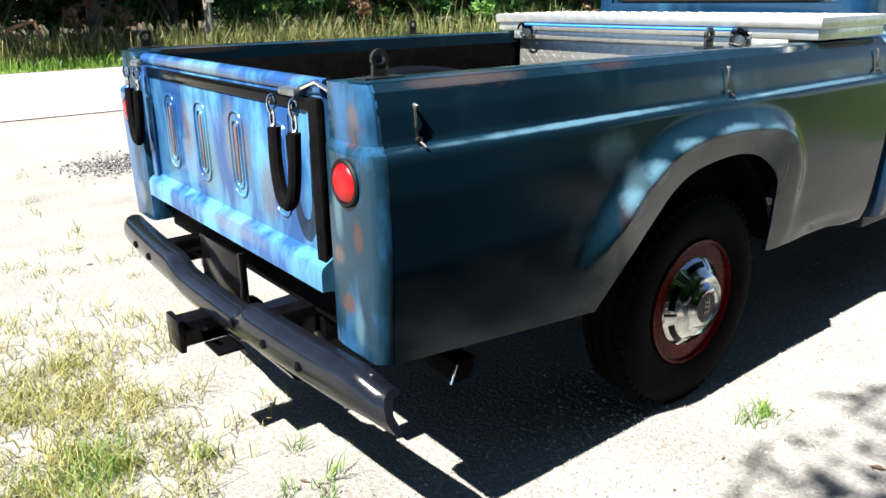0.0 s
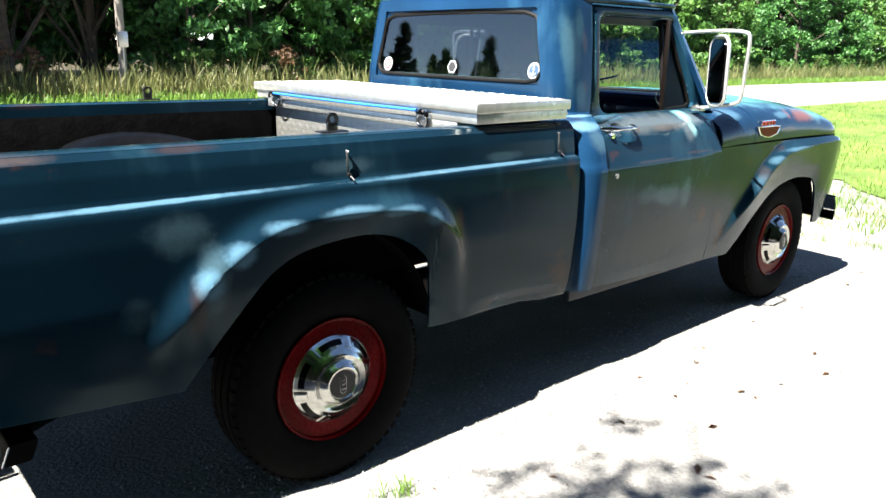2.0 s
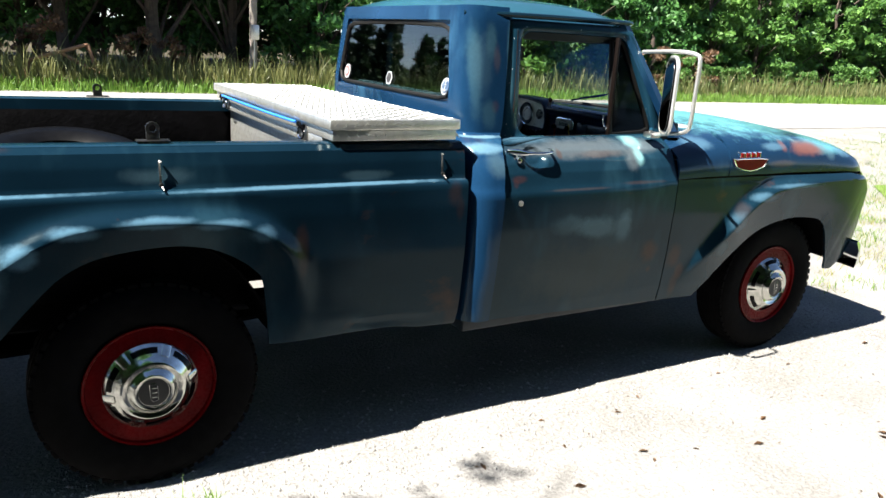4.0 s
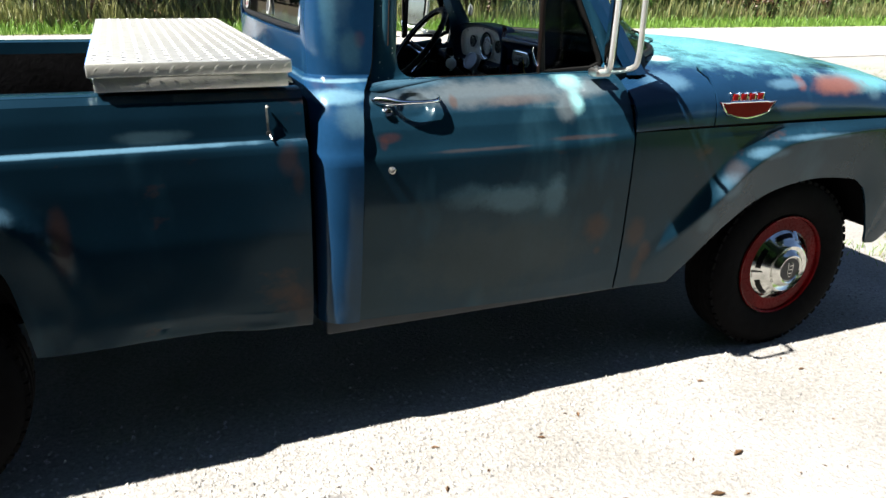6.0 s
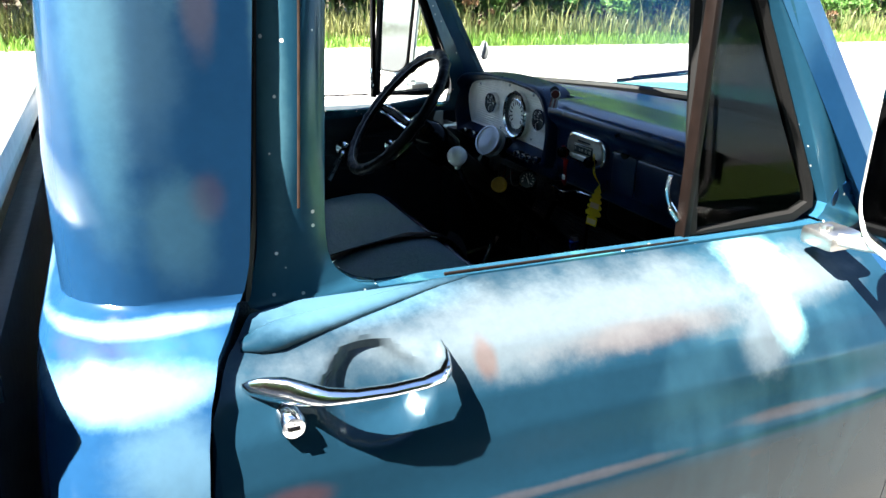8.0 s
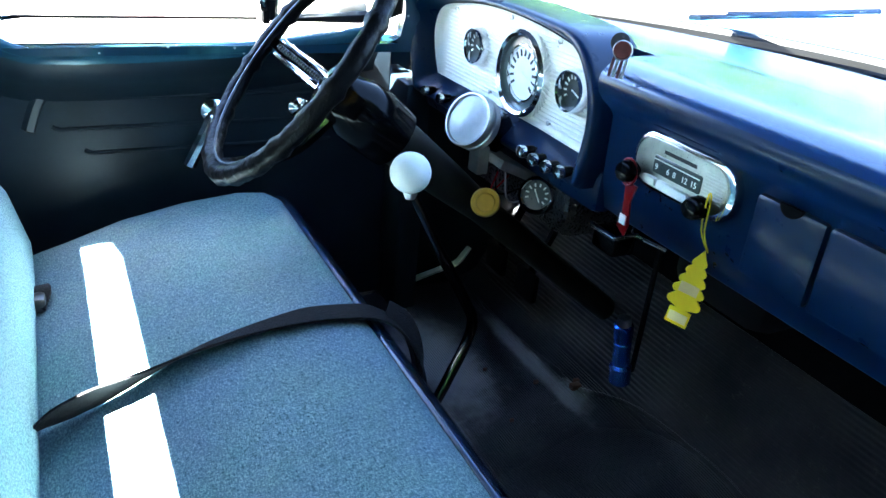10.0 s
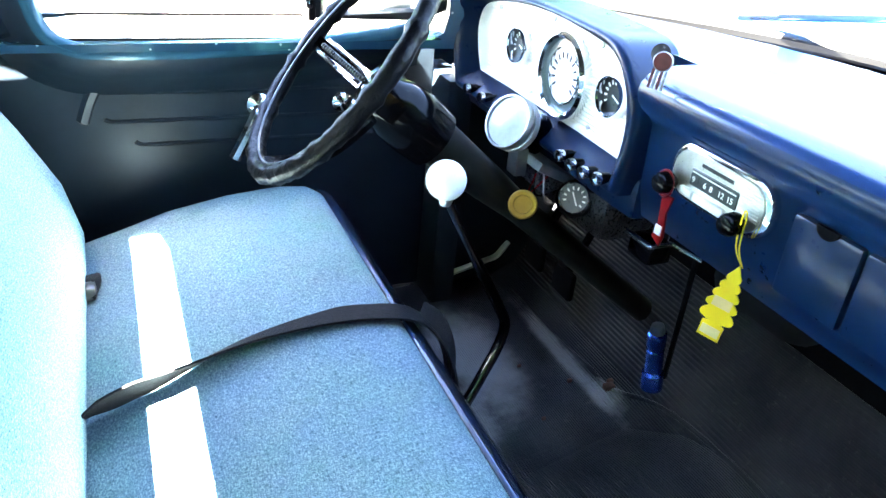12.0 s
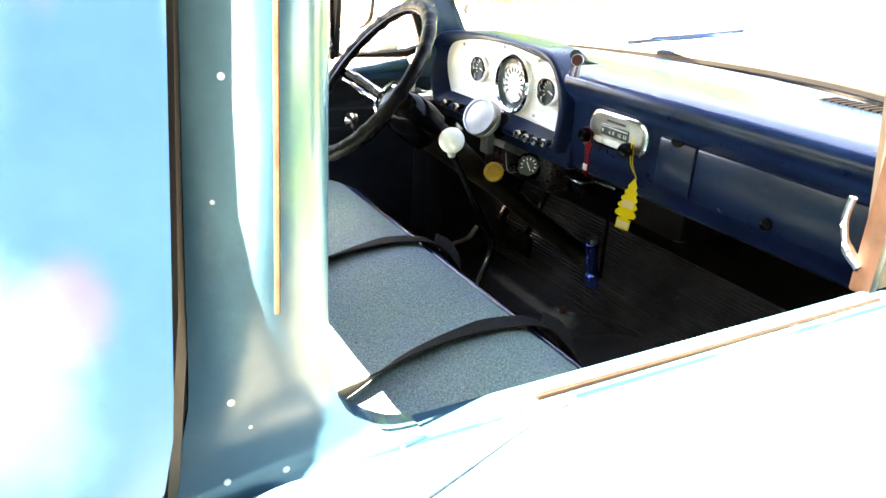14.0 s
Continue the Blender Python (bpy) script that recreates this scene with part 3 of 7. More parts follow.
sheet("lawn", wavy(4.9, -60, 5.3, -2.5, 30, 0.3, 5) + wavy(5.4, -2.4, 9.2, 2.2, 12, 0.35, 6) + wavy(10.5, 2.5, 18.5, 6.5, 14, 0.45, 7) + wavy(19, 6.8, 300, 7.4, 60, 0.12, 8) + [(300, -60)], 0.014, TURF, "mown green lawn with bare sandy patches", "grass")
sheet("forest_floor", wavy(-300, 17.5, 400, 17.5, 200, 0.5, 9) + [(400, 300), (-300, 300)], 0.03, SOIL, "shaded leaf-litter soil under the trees", "soil")


def blades(name, spots, mat, label, cat, h, w, lean=0.5, seed=1):
    """Many thin bent blades as one mesh."""
    rnd = np.random.RandomState(seed)
    S = np.array(spots)
    n = len(S)
    hh = S[:, 3] * rnd.uniform(h[0], h[1], n)
    a = rnd.uniform(0, 2 * math.pi, n)
    b = rnd.uniform(0, 2 * math.pi, n)
    l = rnd.uniform(0.1, 1, n) * lean * hh
    wx, wy = np.cos(b) * w, np.sin(b) * w
    base, mid, top = S[:, :3], S[:, :3].copy(), S[:, :3].copy()
    mid[:, 0] += np.cos(a) * l * 0.35
    mid[:, 1] += np.sin(a) * l * 0.35
    mid[:, 2] += hh * 0.6
    top[:, 0] += np.cos(a) * l
    top[:, 1] += np.sin(a) * l
    top[:, 2] += hh
    V = np.zeros((n, 5, 3))
    off = np.stack([wx, wy, 0 * wx], 1)
    V[:, 0], V[:, 1], V[:, 2], V[:, 3], V[:, 4] = base - off, base + off, mid + off * 0.8, mid - off * 0.8, top
    i = np.arange(n)[:, None] * 5
    F = np.concatenate([i + [0, 1, 2, 3]], 1).tolist() + np.concatenate([i + [3, 2, 4]], 1).tolist()
    me = bpy.data.meshes.new(name)
    me.from_pydata(V.reshape(-1, 3).tolist(), [], F)
    me.materials.append(mat)
    return tagged(new(name, me), label, cat, kind="stuff")


rng = np.random.RandomState(4)


def tufts(n, cx, cy, sx, sy, per, spread, z=0.0):
    out = []
    for _ in range(n):
        x, y = rng.normal(cx, sx), rng.normal(cy, sy)
        s = rng.uniform(0.5, 1.2)
        for _ in range(per):
            out.append((x + rng.normal(0, spread), y + rng.normal(0, spread), z, s))
    return out


blades("dry_grass", tufts(120, -1.62, 0.62, 0.20, 0.36, 26, 0.04) + tufts(110, -1.75, -0.05, 0.24, 0.34, 24, 0.035) + tufts(60, -1.55, 1.7, 0.4, 0.7, 14, 0.03) + tufts(70, 6.0, 2.2, 0.9, 1.4, 20, 0.06) + tufts(130, 9.5, 2.8, 2.0, 1.5, 26, 0.10) + tufts(60, 13.5, 5.2, 2.2, 1.0, 26, 0.12) + tufts(70, 5.9, -0.4, 0.5, 0.8, 24, 0.06), DRYGRASS, "sparse dry yellow grass growing through sand", "grass", (0.025, 0.085), 0.0021, 1.6, 2)
blades("green_grass", tufts(16, -1.66, 0.05, 0.10, 0.10, 34, 0.03) + tufts(5, -1.2, -0.5, 0.1, 0.1, 20, 0.02) + tufts(3, 0.15, -1.05, 0.1, 0.03, 26, 0.02) + tufts(26, 5.0, 0.8, 0.5, 1.0, 30, 0.05) + tufts(150, 9.5, 2.2, 2.0, 1.3, 40, 0.11) + tufts(50, 14.0, 5.0, 2.2, 0.9, 40, 0.14) + tufts(60, 6.6, 0.2, 0.6, 0.8, 40, 0.07), GRASS, "fresh green grass tufts on sand", "grass", (0.03, 0.09), 0.002, 1.3, 3)
lawn_spots = []
for _ in range(26000):
    d = rng.uniform(0, 1) ** 1.6
    x = 5.2 + 28 * d
    y = rng.uniform(-10, 6.8)
    if y < (x - 5.4) * 0.62 - 0.4 and (noise.noise((x * 0.5, y * 0.5, 0)) > -0.35):
        lawn_spots.append((x, y, 0.012, rng.uniform(0.5, 1.1)))
blades("lawn_grass", lawn_spots, GRASS, "mown green lawn grass blades", "grass", (0.05, 0.11), 0.006, 0.8, 5)
verge_spots = [(rng.uniform(-12, 75), ROAD_F + 0.2 + abs(rng.normal(0, 1.2)), 0.02, rng.uniform(0.5, 1.3)) for _ in range(26000)]
blades("verge_grass", verge_spots, GRASS, "bright green roadside grass", "grass", (0.12, 0.30), 0.012, 0.7, 6)
weed_spots = [(rng.uniform(-14, 80), 16.2 + abs(rng.normal(0, 0.9)), 0.02, rng.uniform(0.4, 1.4) * (0.7 + 0.6 * noise.noise((0.3 * k / 40, 0, 3)))) for k in range(24000)]
straw = [(rng.uniform(-4, 9), 15.7 + abs(rng.normal(0, 0.8)), 0.02, rng.uniform(0.4, 1.2)) for _ in range(5000)]
blades("dry_weeds", straw, DRYWEED, "dry straw-brown weeds before the wood", "weeds", (0.35, 0.85), 0.012, 0.6, 8)
blades("tall_weeds", weed_spots, WEEDS, "tall straw-coloured weeds along the wood", "weeds", (0.5, 1.15), 0.016, 0.5, 7)


# ---- trees ----
def leaf_cloud(name, clumps, per, size, mat, parent, seed, flat=0.6):
    """A crown of small leaves gathered in clumps."""
    r = np.random.RandomState(seed)
    pts = []
    for c in clumps:
        d = r.normal(0, 1, (per, 3))
        d /= np.linalg.norm(d, axis=1)[:, None] + 1e-6
        rad = c[3] * r.uniform(0.25, 1.0, (per, 1)) ** 0.6
        pts.append(np.array(c[:3]) + d * rad * [1, 1, flat])
    P = np.concatenate(pts)
    n = len(P)
    u = r.normal(0, 1, (n, 3))
    u /= np.linalg.norm(u, axis=1)[:, None]
    v = np.cross(u, r.normal(0, 1, (n, 3)))
    v /= np.linalg.norm(v, axis=1)[:, None] + 1e-6
    s = size * r.uniform(0.6, 1.3, (n, 1))
    V = np.stack([P - u * s, P + v * s * 0.45, P + u * s, P - v * s * 0.45], 1)
    me = bpy.data.meshes.new(name)
    me.from_pydata(V.reshape(-1, 3).tolist(), [], (np.arange(n)[:, None] * 4 + [0, 1, 2, 3]).tolist())
    me.materials.append(mat)
    ob = new(name, me)
    ob.parent = parent
    return ob


def make_tree(label, height, spread, mat, seed, low=0.12, leaf=0.13, clumps=95, per=72, trunk_r=0.11, name="tree", cone=False):
    rnd = random.Random(seed)
    t = empty(name, label, "tree", "wood edge trees")
    bm = bmesh.new()
    top = Vector((rnd.uniform(-0.3, 0.3), rnd.uniform(-0.3, 0.3), height * 0.85))
    line = smooth_path([(0, 0, -0.05), (rnd.uniform(-.12, .12), rnd.uniform(-.12, .12), height * 0.3), (rnd.uniform(-.3, .3), rnd.uniform(-.3, .3), height * 0.6), top], 4)
    tube(bm, line, [trunk_r * (1 - 0.85 * k / (len(line) - 1)) for k in range(len(line))], 8)
    cl = []
    for k in range(clumps):
        f = rnd.uniform(low, 1.0)
        ring = spread * (0.35 + 0.65 * math.sin(math.pi * min(1, 0.18 + 0.8 * f))) * rnd.uniform(0.3, 1.0)
        if cone:
            ring = spread * (1.04 - f) * rnd.uniform(0.2, 1.0)
        a = rnd.uniform(0, 2 * math.pi)
        c = Vector((ring * math.cos(a), ring * math.sin(a), height * f))
        cl.append((c.x, c.y, c.z, rnd.uniform(0.28, 0.62) * spread / 2.2 * (1.1 - 0.75 * f if cone else 1.0)))
        if k % 5 == 0:
            i = min(len(line) - 2, int(max(0.1, f - 0.15) * (len(line) - 1)))
            q = line[i]
            tube(bm, [q, (q + c) / 2 + Vector((0, 0, 0.12)), c], [trunk_r * 0.35, trunk_r * 0.22, trunk_r * 0.08], 5)
    part("trunk", bm, BARK, t)
    leaf_cloud("crown", cl, per, leaf, mat, t, seed)
    return t


protos = [
    make_tree("leafy green roadside tree with dense foliage", 7.5, 2.3, LEAF, 11),
    make_tree("yellow-green sapling with light foliage", 6.0, 1.9, LEAF_Y, 12, clumps=80),
    make_tree("tall dark pine-like tree with shaded crown", 10.5, 2.4, LEAF_D, 13, low=0.2, trunk_r=0.17, clumps=110),
    make_tree("bushy green tree with low branches", 5.0, 2.2, LEAF, 14, low=0.05, clumps=90),
]
bush = make_tree("low yellow-green roadside bush", 2.2, 1.3, LEAF_Y, 15, low=0.05, clumps=46, per=80, trunk_r=0.04, leaf=0.08, name="bush")
dead = make_tree("reddish brown dying shrub", 1.7, 0.9, DEADLEAF, 16, low=0.1, clumps=26, per=60, trunk_r=0.03, leaf=0.07, name="shrub")
tagged(bush, category="bush", group="roadside bushes")
tagged(dead, category="shrub", group="roadside bushes")
rnd = random.Random(77)
spots, deep, edge_trees = [], [], []
x = -16.0
while x < 85:
    # dark needles on western trees put the wood's shade into their colour
    spots.append((x, 19.3 + rnd.uniform(-0.8, 0.8), rnd.choice([2, 2, 0, 2] if x < 8.5 else [1, 1, 3, 0, 1]), rnd.uniform(0.8, 1.15)))
    spots.append((x + 1.2, 22.5 + rnd.uniform(-1, 1), rnd.choice([0, 2, 2, 0]), rnd.uniform(0.9, 1.3)))
    if rnd.random() < 0.8:
        spots.append((x + 0.5, 27 + rnd.uniform(-1, 1.5), 2, rnd.uniform(1.0, 1.35)))
    x += 2.15 + 0.025 * max(0, x)
for k in range(52):
    deep.append((-18 + 1.9 * k, 31 + rnd.uniform(-1, 1), 4, rnd.uniform(1.0, 1.3)))
# west of the drive the near wood ends; a far row of spruces stands beyond the field
spots, deep = [q for q in spots if q[0] > -3.0], [q for q in deep if q[0] > -3.0]
# unseen trees behind camera, added to cut sky light; paint and glass mirror them
protos.append(make_tree("tall dark tree filling the far wood and the unseen near side", 9.0, 2.6, LEAF_D, 18, low=0.06, leaf=0.30, clumps=80, per=26, trunk_r=0.16))
for k in range(14):
    spots.append((-17 + 1.9 * k, -10.5 + rnd.uniform(-0.8, 0.8), 4, rnd.uniform(0.9, 1.25)))
    spots.append((-16 + 1.9 * k, -14.0 + rnd.uniform(-1, 1), 4, rnd.uniform(1.1, 1.4)))
for k in range(9):
    a = radians(185 + 7 * k)
    spots.append((1.0 + 26 * math.cos(a), -2 + 20 * math.sin(a), 4, rnd.uniform(0.9, 1.2)))
used = set()
for x, y, k, s in spots + deep:
    m = pose(x, y, 0.0, 0, 0, rnd.uniform(0, 360)) @ Matrix.Scale(s, 4)
    if k in used:
        copy_thing(protos[k], m)
    else:
        protos[k].matrix_basis = m
        used.add(k)
spruce = make_tree("dark pointed spruce beyond the field", 9.0, 2.6, LEAF_D, 19, low=0.04, leaf=0.34, clumps=150, per=26, trunk_r=0.15, name="spruce_tree", cone=True)
far_rnd = random.Random(9)
for k in range(50):
    m = pose(-78 + 1.5 * k + far_rnd.uniform(-0.7, 0.7), 78 + far_rnd.uniform(-6, 6), 0.0, 0, 0, far_rnd.uniform(0, 360)) @ Matrix.Scale(far_rnd.choice((0.95, 1.05, 1.15, 1.3, 1.65)), 4)
    if k:
        copy_thing(spruce, m)
    else:
        spruce.matrix_basis = m
first = True
x = -10.0
while x < 75:
    m = pose(x, 17.9 + rnd.uniform(-0.5, 0.4), 0.0, 0, 0, rnd.uniform(0, 360)) @ Matrix.Scale(rnd.uniform(0.6, 1.1), 4)
    if x < 4.0 and x > -9.0:
        x += rnd.uniform(1.2, 2.6) * 1.6
        continue
    if first:
        bush.matrix_basis = m
        first = False
    else:
        copy_thing(bush, m)
    x += rnd.uniform(1.2, 2.6) * (1.6 if x < 5 else 1.0)
for x, y, a, k in ((-1.6, 17.6, 170, 1.2),):
    edge_trees.append((x, y, a, k))
dead.matrix_basis = pose(19.8, 16.9, 0, 0, 0, 40)
for x, y, s in ((0.6, 17.4, 0.9), (2.6, 16.9, 0.8), (3.5, 17.2, 0.7), (-0.6, 16.8, 0.6), (10.2, 17.2, 0.8), (22.5, 17.1, 1.0)):
    copy_thing(dead, pose(x, y, 0, 0, 0, x * 50) @ Matrix.Scale(s, 4))


def shade_tree():
    """The tree beside the drive, whose leaves dapple the sand near the rear wheel."""
    t = empty("shade_tree", "broad-leaved tree beside the drive casting dappled shade", "tree")
    bm = bmesh.new()
    base = Vector((-5.6, -5.2, 0))
    line = smooth_path([base - Vector((0, 0, 0.05)), base + Vector((0.1, 0.1, 2.2)), base + Vector((0.5, 0.5, 4.4)), base + Vector((0.9, 0.7, 6.8))], 5)
    tube(bm, line, [0.17 * (1 - 0.8 * k / (len(line) - 1)) for k in range(len(line))], 10)
    r = random.Random(5)
    cl = []
    for k in range(60):
        f = r.uniform(0.55, 1.0)
        a = r.uniform(0, 2 * math.pi)
        c = base + Vector((0.7 + 1.9 * math.cos(a) * r.random() ** 0.5, 0.6 + 1.9 * math.sin(a) * r.random() ** 0.5, 6.9 * f))
        cl.append((*c, r.uniform(0.3, 0.6)))
    limb = [line[14], Vector((-4.2, -3.4, 5.3)), Vector((-2.9, -2.1, 5.5)), Vector((-2.2, -1.65, 5.4))]
    tube(bm, smooth_path(limb, 5), [0.016 * (1 - 0.05 * k) for k in range(16)], 7)
    part("trunk", bm, BARK, t)
    leaf_cloud("crown", cl, 34, 0.065, LEAF, t, 21)
    twigs = [(r.uniform(-3.75, -2.45), r.uniform(-2.15, -1.55), r.uniform(5.0, 5.5), r.uniform(0.10, 0.30)) for _ in range(34)]
    leaf_cloud("limb_leaves", twigs, 22, 0.05, LEAF, t, 22)
    return t


shade_tree()
# Out of view, placed so their shade darkens ground mirrored in the bed.
oak = make_tree("out-of-view spreading shade tree beside the drive with a dense crown", 7.2, 2.3, LEAF, 41, low=0.46, leaf=0.15, clumps=120, per=62, trunk_r=0.16, name="oak_tree")
tagged(oak, category="tree", group="shade trees by the drive")
oak.matrix_basis = pose(-7.2, -4.3, 0, 0, 0, 20)
for x, y, a, k in ((-4.2, -3.7, 130, 1.0), (-0.5, -5.6, 300, 1.0), (-10.2, -4.8, 80, 1.0), (-5.6, -7.6, 200, 1.1), (-1.4, -8.6, 20, 1.1)):
    copy_thing(oak, pose(x, y, 0, 0, 0, a) @ Matrix.Scale(k, 4))
for x, y, a, k in edge_trees:
    tagged(copy_thing(oak, pose(x, y, 0, 0, 0, a) @ Matrix.Scale(k, 4)), "dark shady tree at the edge of the wood", group="wood edge trees")


# ---- roadside things ----
def utility_pole():
    t = empty("utility_pole", "grey weathered wooden pole with a small meter box", "pole", at=(5.35, 16.6, 0))
    part("pole", tube(bmesh.new(), [(0, 0, -0.1), (0.02, 0, 3), (0.03, 0.02, 6.5)], [0.10, 0.09, 0.08], 12), GREYWOOD, t)
    part("meter_box", boxm(-0.11, 0.11, -0.20, -0.095, 1.25, 1.62, 0.015), STEEL, t, "grey metal meter box")
    part("conduit", tube(bmesh.new(), [(0.0, -0.11, 0), (0, -0.11, 1.25)], 0.02, 8), STEEL, t)


utility_pole()


def broken_fence():
    t = empty("broken_timber", "fallen reddish timber rails at the wood edge", "timber", at=(1.3, 16.4, 0))
    for a, b in (((-1.1, 0, 0.55), (0.15, 0.1, 0.95)), ((0.15, 0.1, 0.95), (0.4, 0, 0.02)), ((-0.5, 0.15, 0.78), (0.35, -0.1, 0.3)), ((-1.1, 0, 0.55), (-1.2, 0.05, 0.0))):
        part("rail", tube(bmesh.new(), [a, b], 0.045, 6), OLDWOOD, t)


broken_fence()


def ground_leaf():
    bm = bmesh.new()
    vs = [bm.verts.new(p) for p in ((-0.035, 0, 0.004), (0, 0.013, 0.014), (0.04, 0, 0.006), (0, -0.013, 0.010))]
    bm.faces.new(vs[:3])
    bm.faces.new((vs[0], vs[2], vs[3]))
    bmesh.ops.solidify(bm, geom=bm.faces[:], thickness=0.0012)
    return tagged(part("dead_leaf", bm, DEADLEAF), "curled brown leaf lying on the sand", "leaf", "leaves on the drive")


first_leaf = ground_leaf()
first_leaf.matrix_basis = pose(1.0, -1.6, 0.001, 0, 0, 30)
for k in range(85):
    x, y = rnd.uniform(-0.6, 4.6), -0.95 - abs(rnd.gauss(0, 0.7))
    copy_thing(first_leaf, pose(x, y, 0.001, 0, 0, rnd.uniform(0, 360)) @ Matrix.Scale(rnd.choice((0.2, 0.25, 0.3, 0.45, 0.7)), 4))
for k in range(14):
    copy_thing(first_leaf, pose(rnd.uniform(-2.4, -1.2), rnd.uniform(-0.6, 3), 0.001, 0, 0, rnd.uniform(0, 360)) @ Matrix.Scale(rnd.uniform(0.4, 0.9), 4))


def stones(name, spots, size, mat, label, seed):
    """Loose angular gravel as one mesh."""
    r = np.random.RandomState(seed)
    S = np.array(spots)
    n = len(S)
    d = np.array([(1, 0, 0), (0, 1, 0), (-1, 0, 0), (0, -1, 0), (0, 0, 0.7), (0, 0, -0.7)])
    s = size * r.uniform(0.4, 1.0, (n, 1, 1)) ** 2
    a = r.uniform(0, 6.28, n)
    R = np.zeros((n, 3, 3))
    R[:, 0, 0], R[:, 0, 1], R[:, 1, 0], R[:, 1, 1], R[:, 2, 2] = np.cos(a), -np.sin(a), np.sin(a), np.cos(a), 1
    V = S[:, None, :] + np.einsum("nij,nkj->nki", R, d[None] * s * r.uniform(0.5, 1.2, (n, 6, 1)))
    f = np.array([(0, 1, 4), (1, 2, 4), (2, 3, 4), (3, 0, 4), (1, 0, 5), (2, 1, 5), (3, 2, 5), (0, 3, 5)])
    me = bpy.data.meshes.new(name)
    me.from_pydata(V.reshape(-1, 3).tolist(), [], (np.arange(n)[:, None, None] * 6 + f[None]).reshape(-1, 3).tolist())
    me.materials.append(mat)
    return tagged(new(name, me), label, "gravel", kind="stuff")


GRAVEL = leaf_material("grey_gravel", (0.10, 0.098, 0.094), (0.27, 0.262, 0.25), 0.0)
DARK_GRAVEL = leaf_material("dark_gravel", (0.02, 0.02, 0.02), (0.12, 0.115, 0.11), 0.0)
gs = [(rng.uniform(-2.2, 4.2), -0.98 + rng.normal(0, 0.26), 0.001, 1) for _ in range(11000)]
stones("gravel", [q[:3] for q in gs], 0.011, GRAVEL, "fine loose grey gravel on the sand", 31)
stones("gravel_pile", [(-0.25 + rng.normal(0, 0.24), 4.5 + rng.normal(0, 0.20), 0.004 + 0.02 * rng.uniform()) for _ in range(1500)], 0.020, DARK_GRAVEL, "small heap of dark gravel on the drive", 32)


# ---- the pickup: body ----
truck = empty("pickup_truck", "old blue pickup with patina paint, long bed and red wheels", "pickup truck")

HW_CAB = tab([(0.36, 0.832), (0.45, 0.848), (0.6, 0.862), (0.8, 0.872), (0.90, 0.8735), (0.93, 0.8735), (0.942, 0.872), (0.952, 0.8685), (0.962, 0.8640), (0.974, 0.8595), (0.99, 0.855), (1.02, 0.847), (1.06, 0.829), (1.10, 0.797), (1.13, 0.752), (1.145, 0.712), (1.16, 0.700), (1.30, 0.684), (1.45, 0.665), (1.60, 0.640), (1.66, 0.622), (1.70, 0.58)])
HW_BED = tab([(0.40, 0.833), (0.55, 0.855), (0.75, 0.870), (0.92, 0.871), (1.0, 0.867), (1.010, 0.863), (1.0155, 0.856), (1.0195, 0.839), (1.028, 0.836), (1.09, 0.828), (1.13, 0.818), (1.148, 0.797)])
OPEN_R = [(-0.505, 0.474), (-0.41, 0.60), (-0.318, 0.705), (-0.238, 0.780), (-0.13, 0.828), (0.049, 0.847), (0.17, 0.834), (0.255, 0.800), (0.33, 0.745), (0.365, 0.68), (0.392, 0.455)]
RIDGE_R = [(-0.60, 0.58), (-0.555, 0.635), (-0.431, 0.787), (-0.275, 0.890), (-0.109, 0.925), (0.145, 0.920), (0.327, 0.885), (0.44, 0.80), (0.49, 0.68), (0.506, 0.50)]
OPEN_F = [(2.52, 0.372), (2.725, 0.58), (2.895, 0.69), (3.117, 0.735), (3.332, 0.72), (3.40, 0.69), (3.443, 0.645), (3.50, 0.52), (3.544, 0.41)]
RIDGE_F = [(2.33, 0.40), (2.386, 0.448), (2.605, 0.655), (2.763, 0.80), (2.88, 0.865), (2.982, 0.895), (3.316, 0.920), (3.60, 0.92), (3.72, 0.90), (3.80, 0.84)]


def fair(pts):
    """A smooth line through arch points, kept in order along x."""
    out = [(q.x, q.z) for q in smooth_path([(u, 0, v) for u, v in pts], 4)]
    keep = [out[0]]
    for q in out[1:]:
        if q[0] > keep[-1][0] + 0.0005:
            keep.append(q)
    return keep


OPEN_R, RIDGE_R, OPEN_F, RIDGE_F = fair(OPEN_R), fair(RIDGE_R), fair(OPEN_F), fair(RIDGE_F)


def flare(x, z, opening, ridge, amount, fade_end, rise=0.22):
    """How far a wheel arch stands out: a soft shoulder above the ridge, falling back to the lip below it."""
    dr, s, total = seg_dist(x, z, ridge)
    do, _, _ = seg_dist(x, z, opening)
    zr = np.interp(x, [p[0] for p in ridge], [p[1] for p in ridge])
    inside = z < zr and ridge[0][0] < x < ridge[-1][0]
    ramp = step(0.0, rise, s) * (1 - fade_end * step(total - 0.42, total - 0.05, s))
    if inside:
        return amount * ramp * (1 - 0.75 * dr / (dr + do + 1e-6))
    return amount * ramp * math.exp(-(dr / 0.036) ** 2)


def crease_shift(x):
    return 0.012 * (0.5 - (x + 1.2) / 2.36)


def bed_lip(x, z):
    """The creased, slightly crushed lower edge ahead of the rear wheel."""
    d = z - bed_bottom(x) - 0.034 - 0.006 * math.sin(9 * x)
    return step(0.52, 0.72, x) * (0.010 * math.exp(-(d / 0.009) ** 2) + 0.012 * step(0.0, -0.03, d))


def y_bed(x, z):
    return HW_BED(z - crease_shift(x)) + flare(x, z, OPEN_R, RIDGE_R, 0.044, 0.9) - bed_lip(x, z)


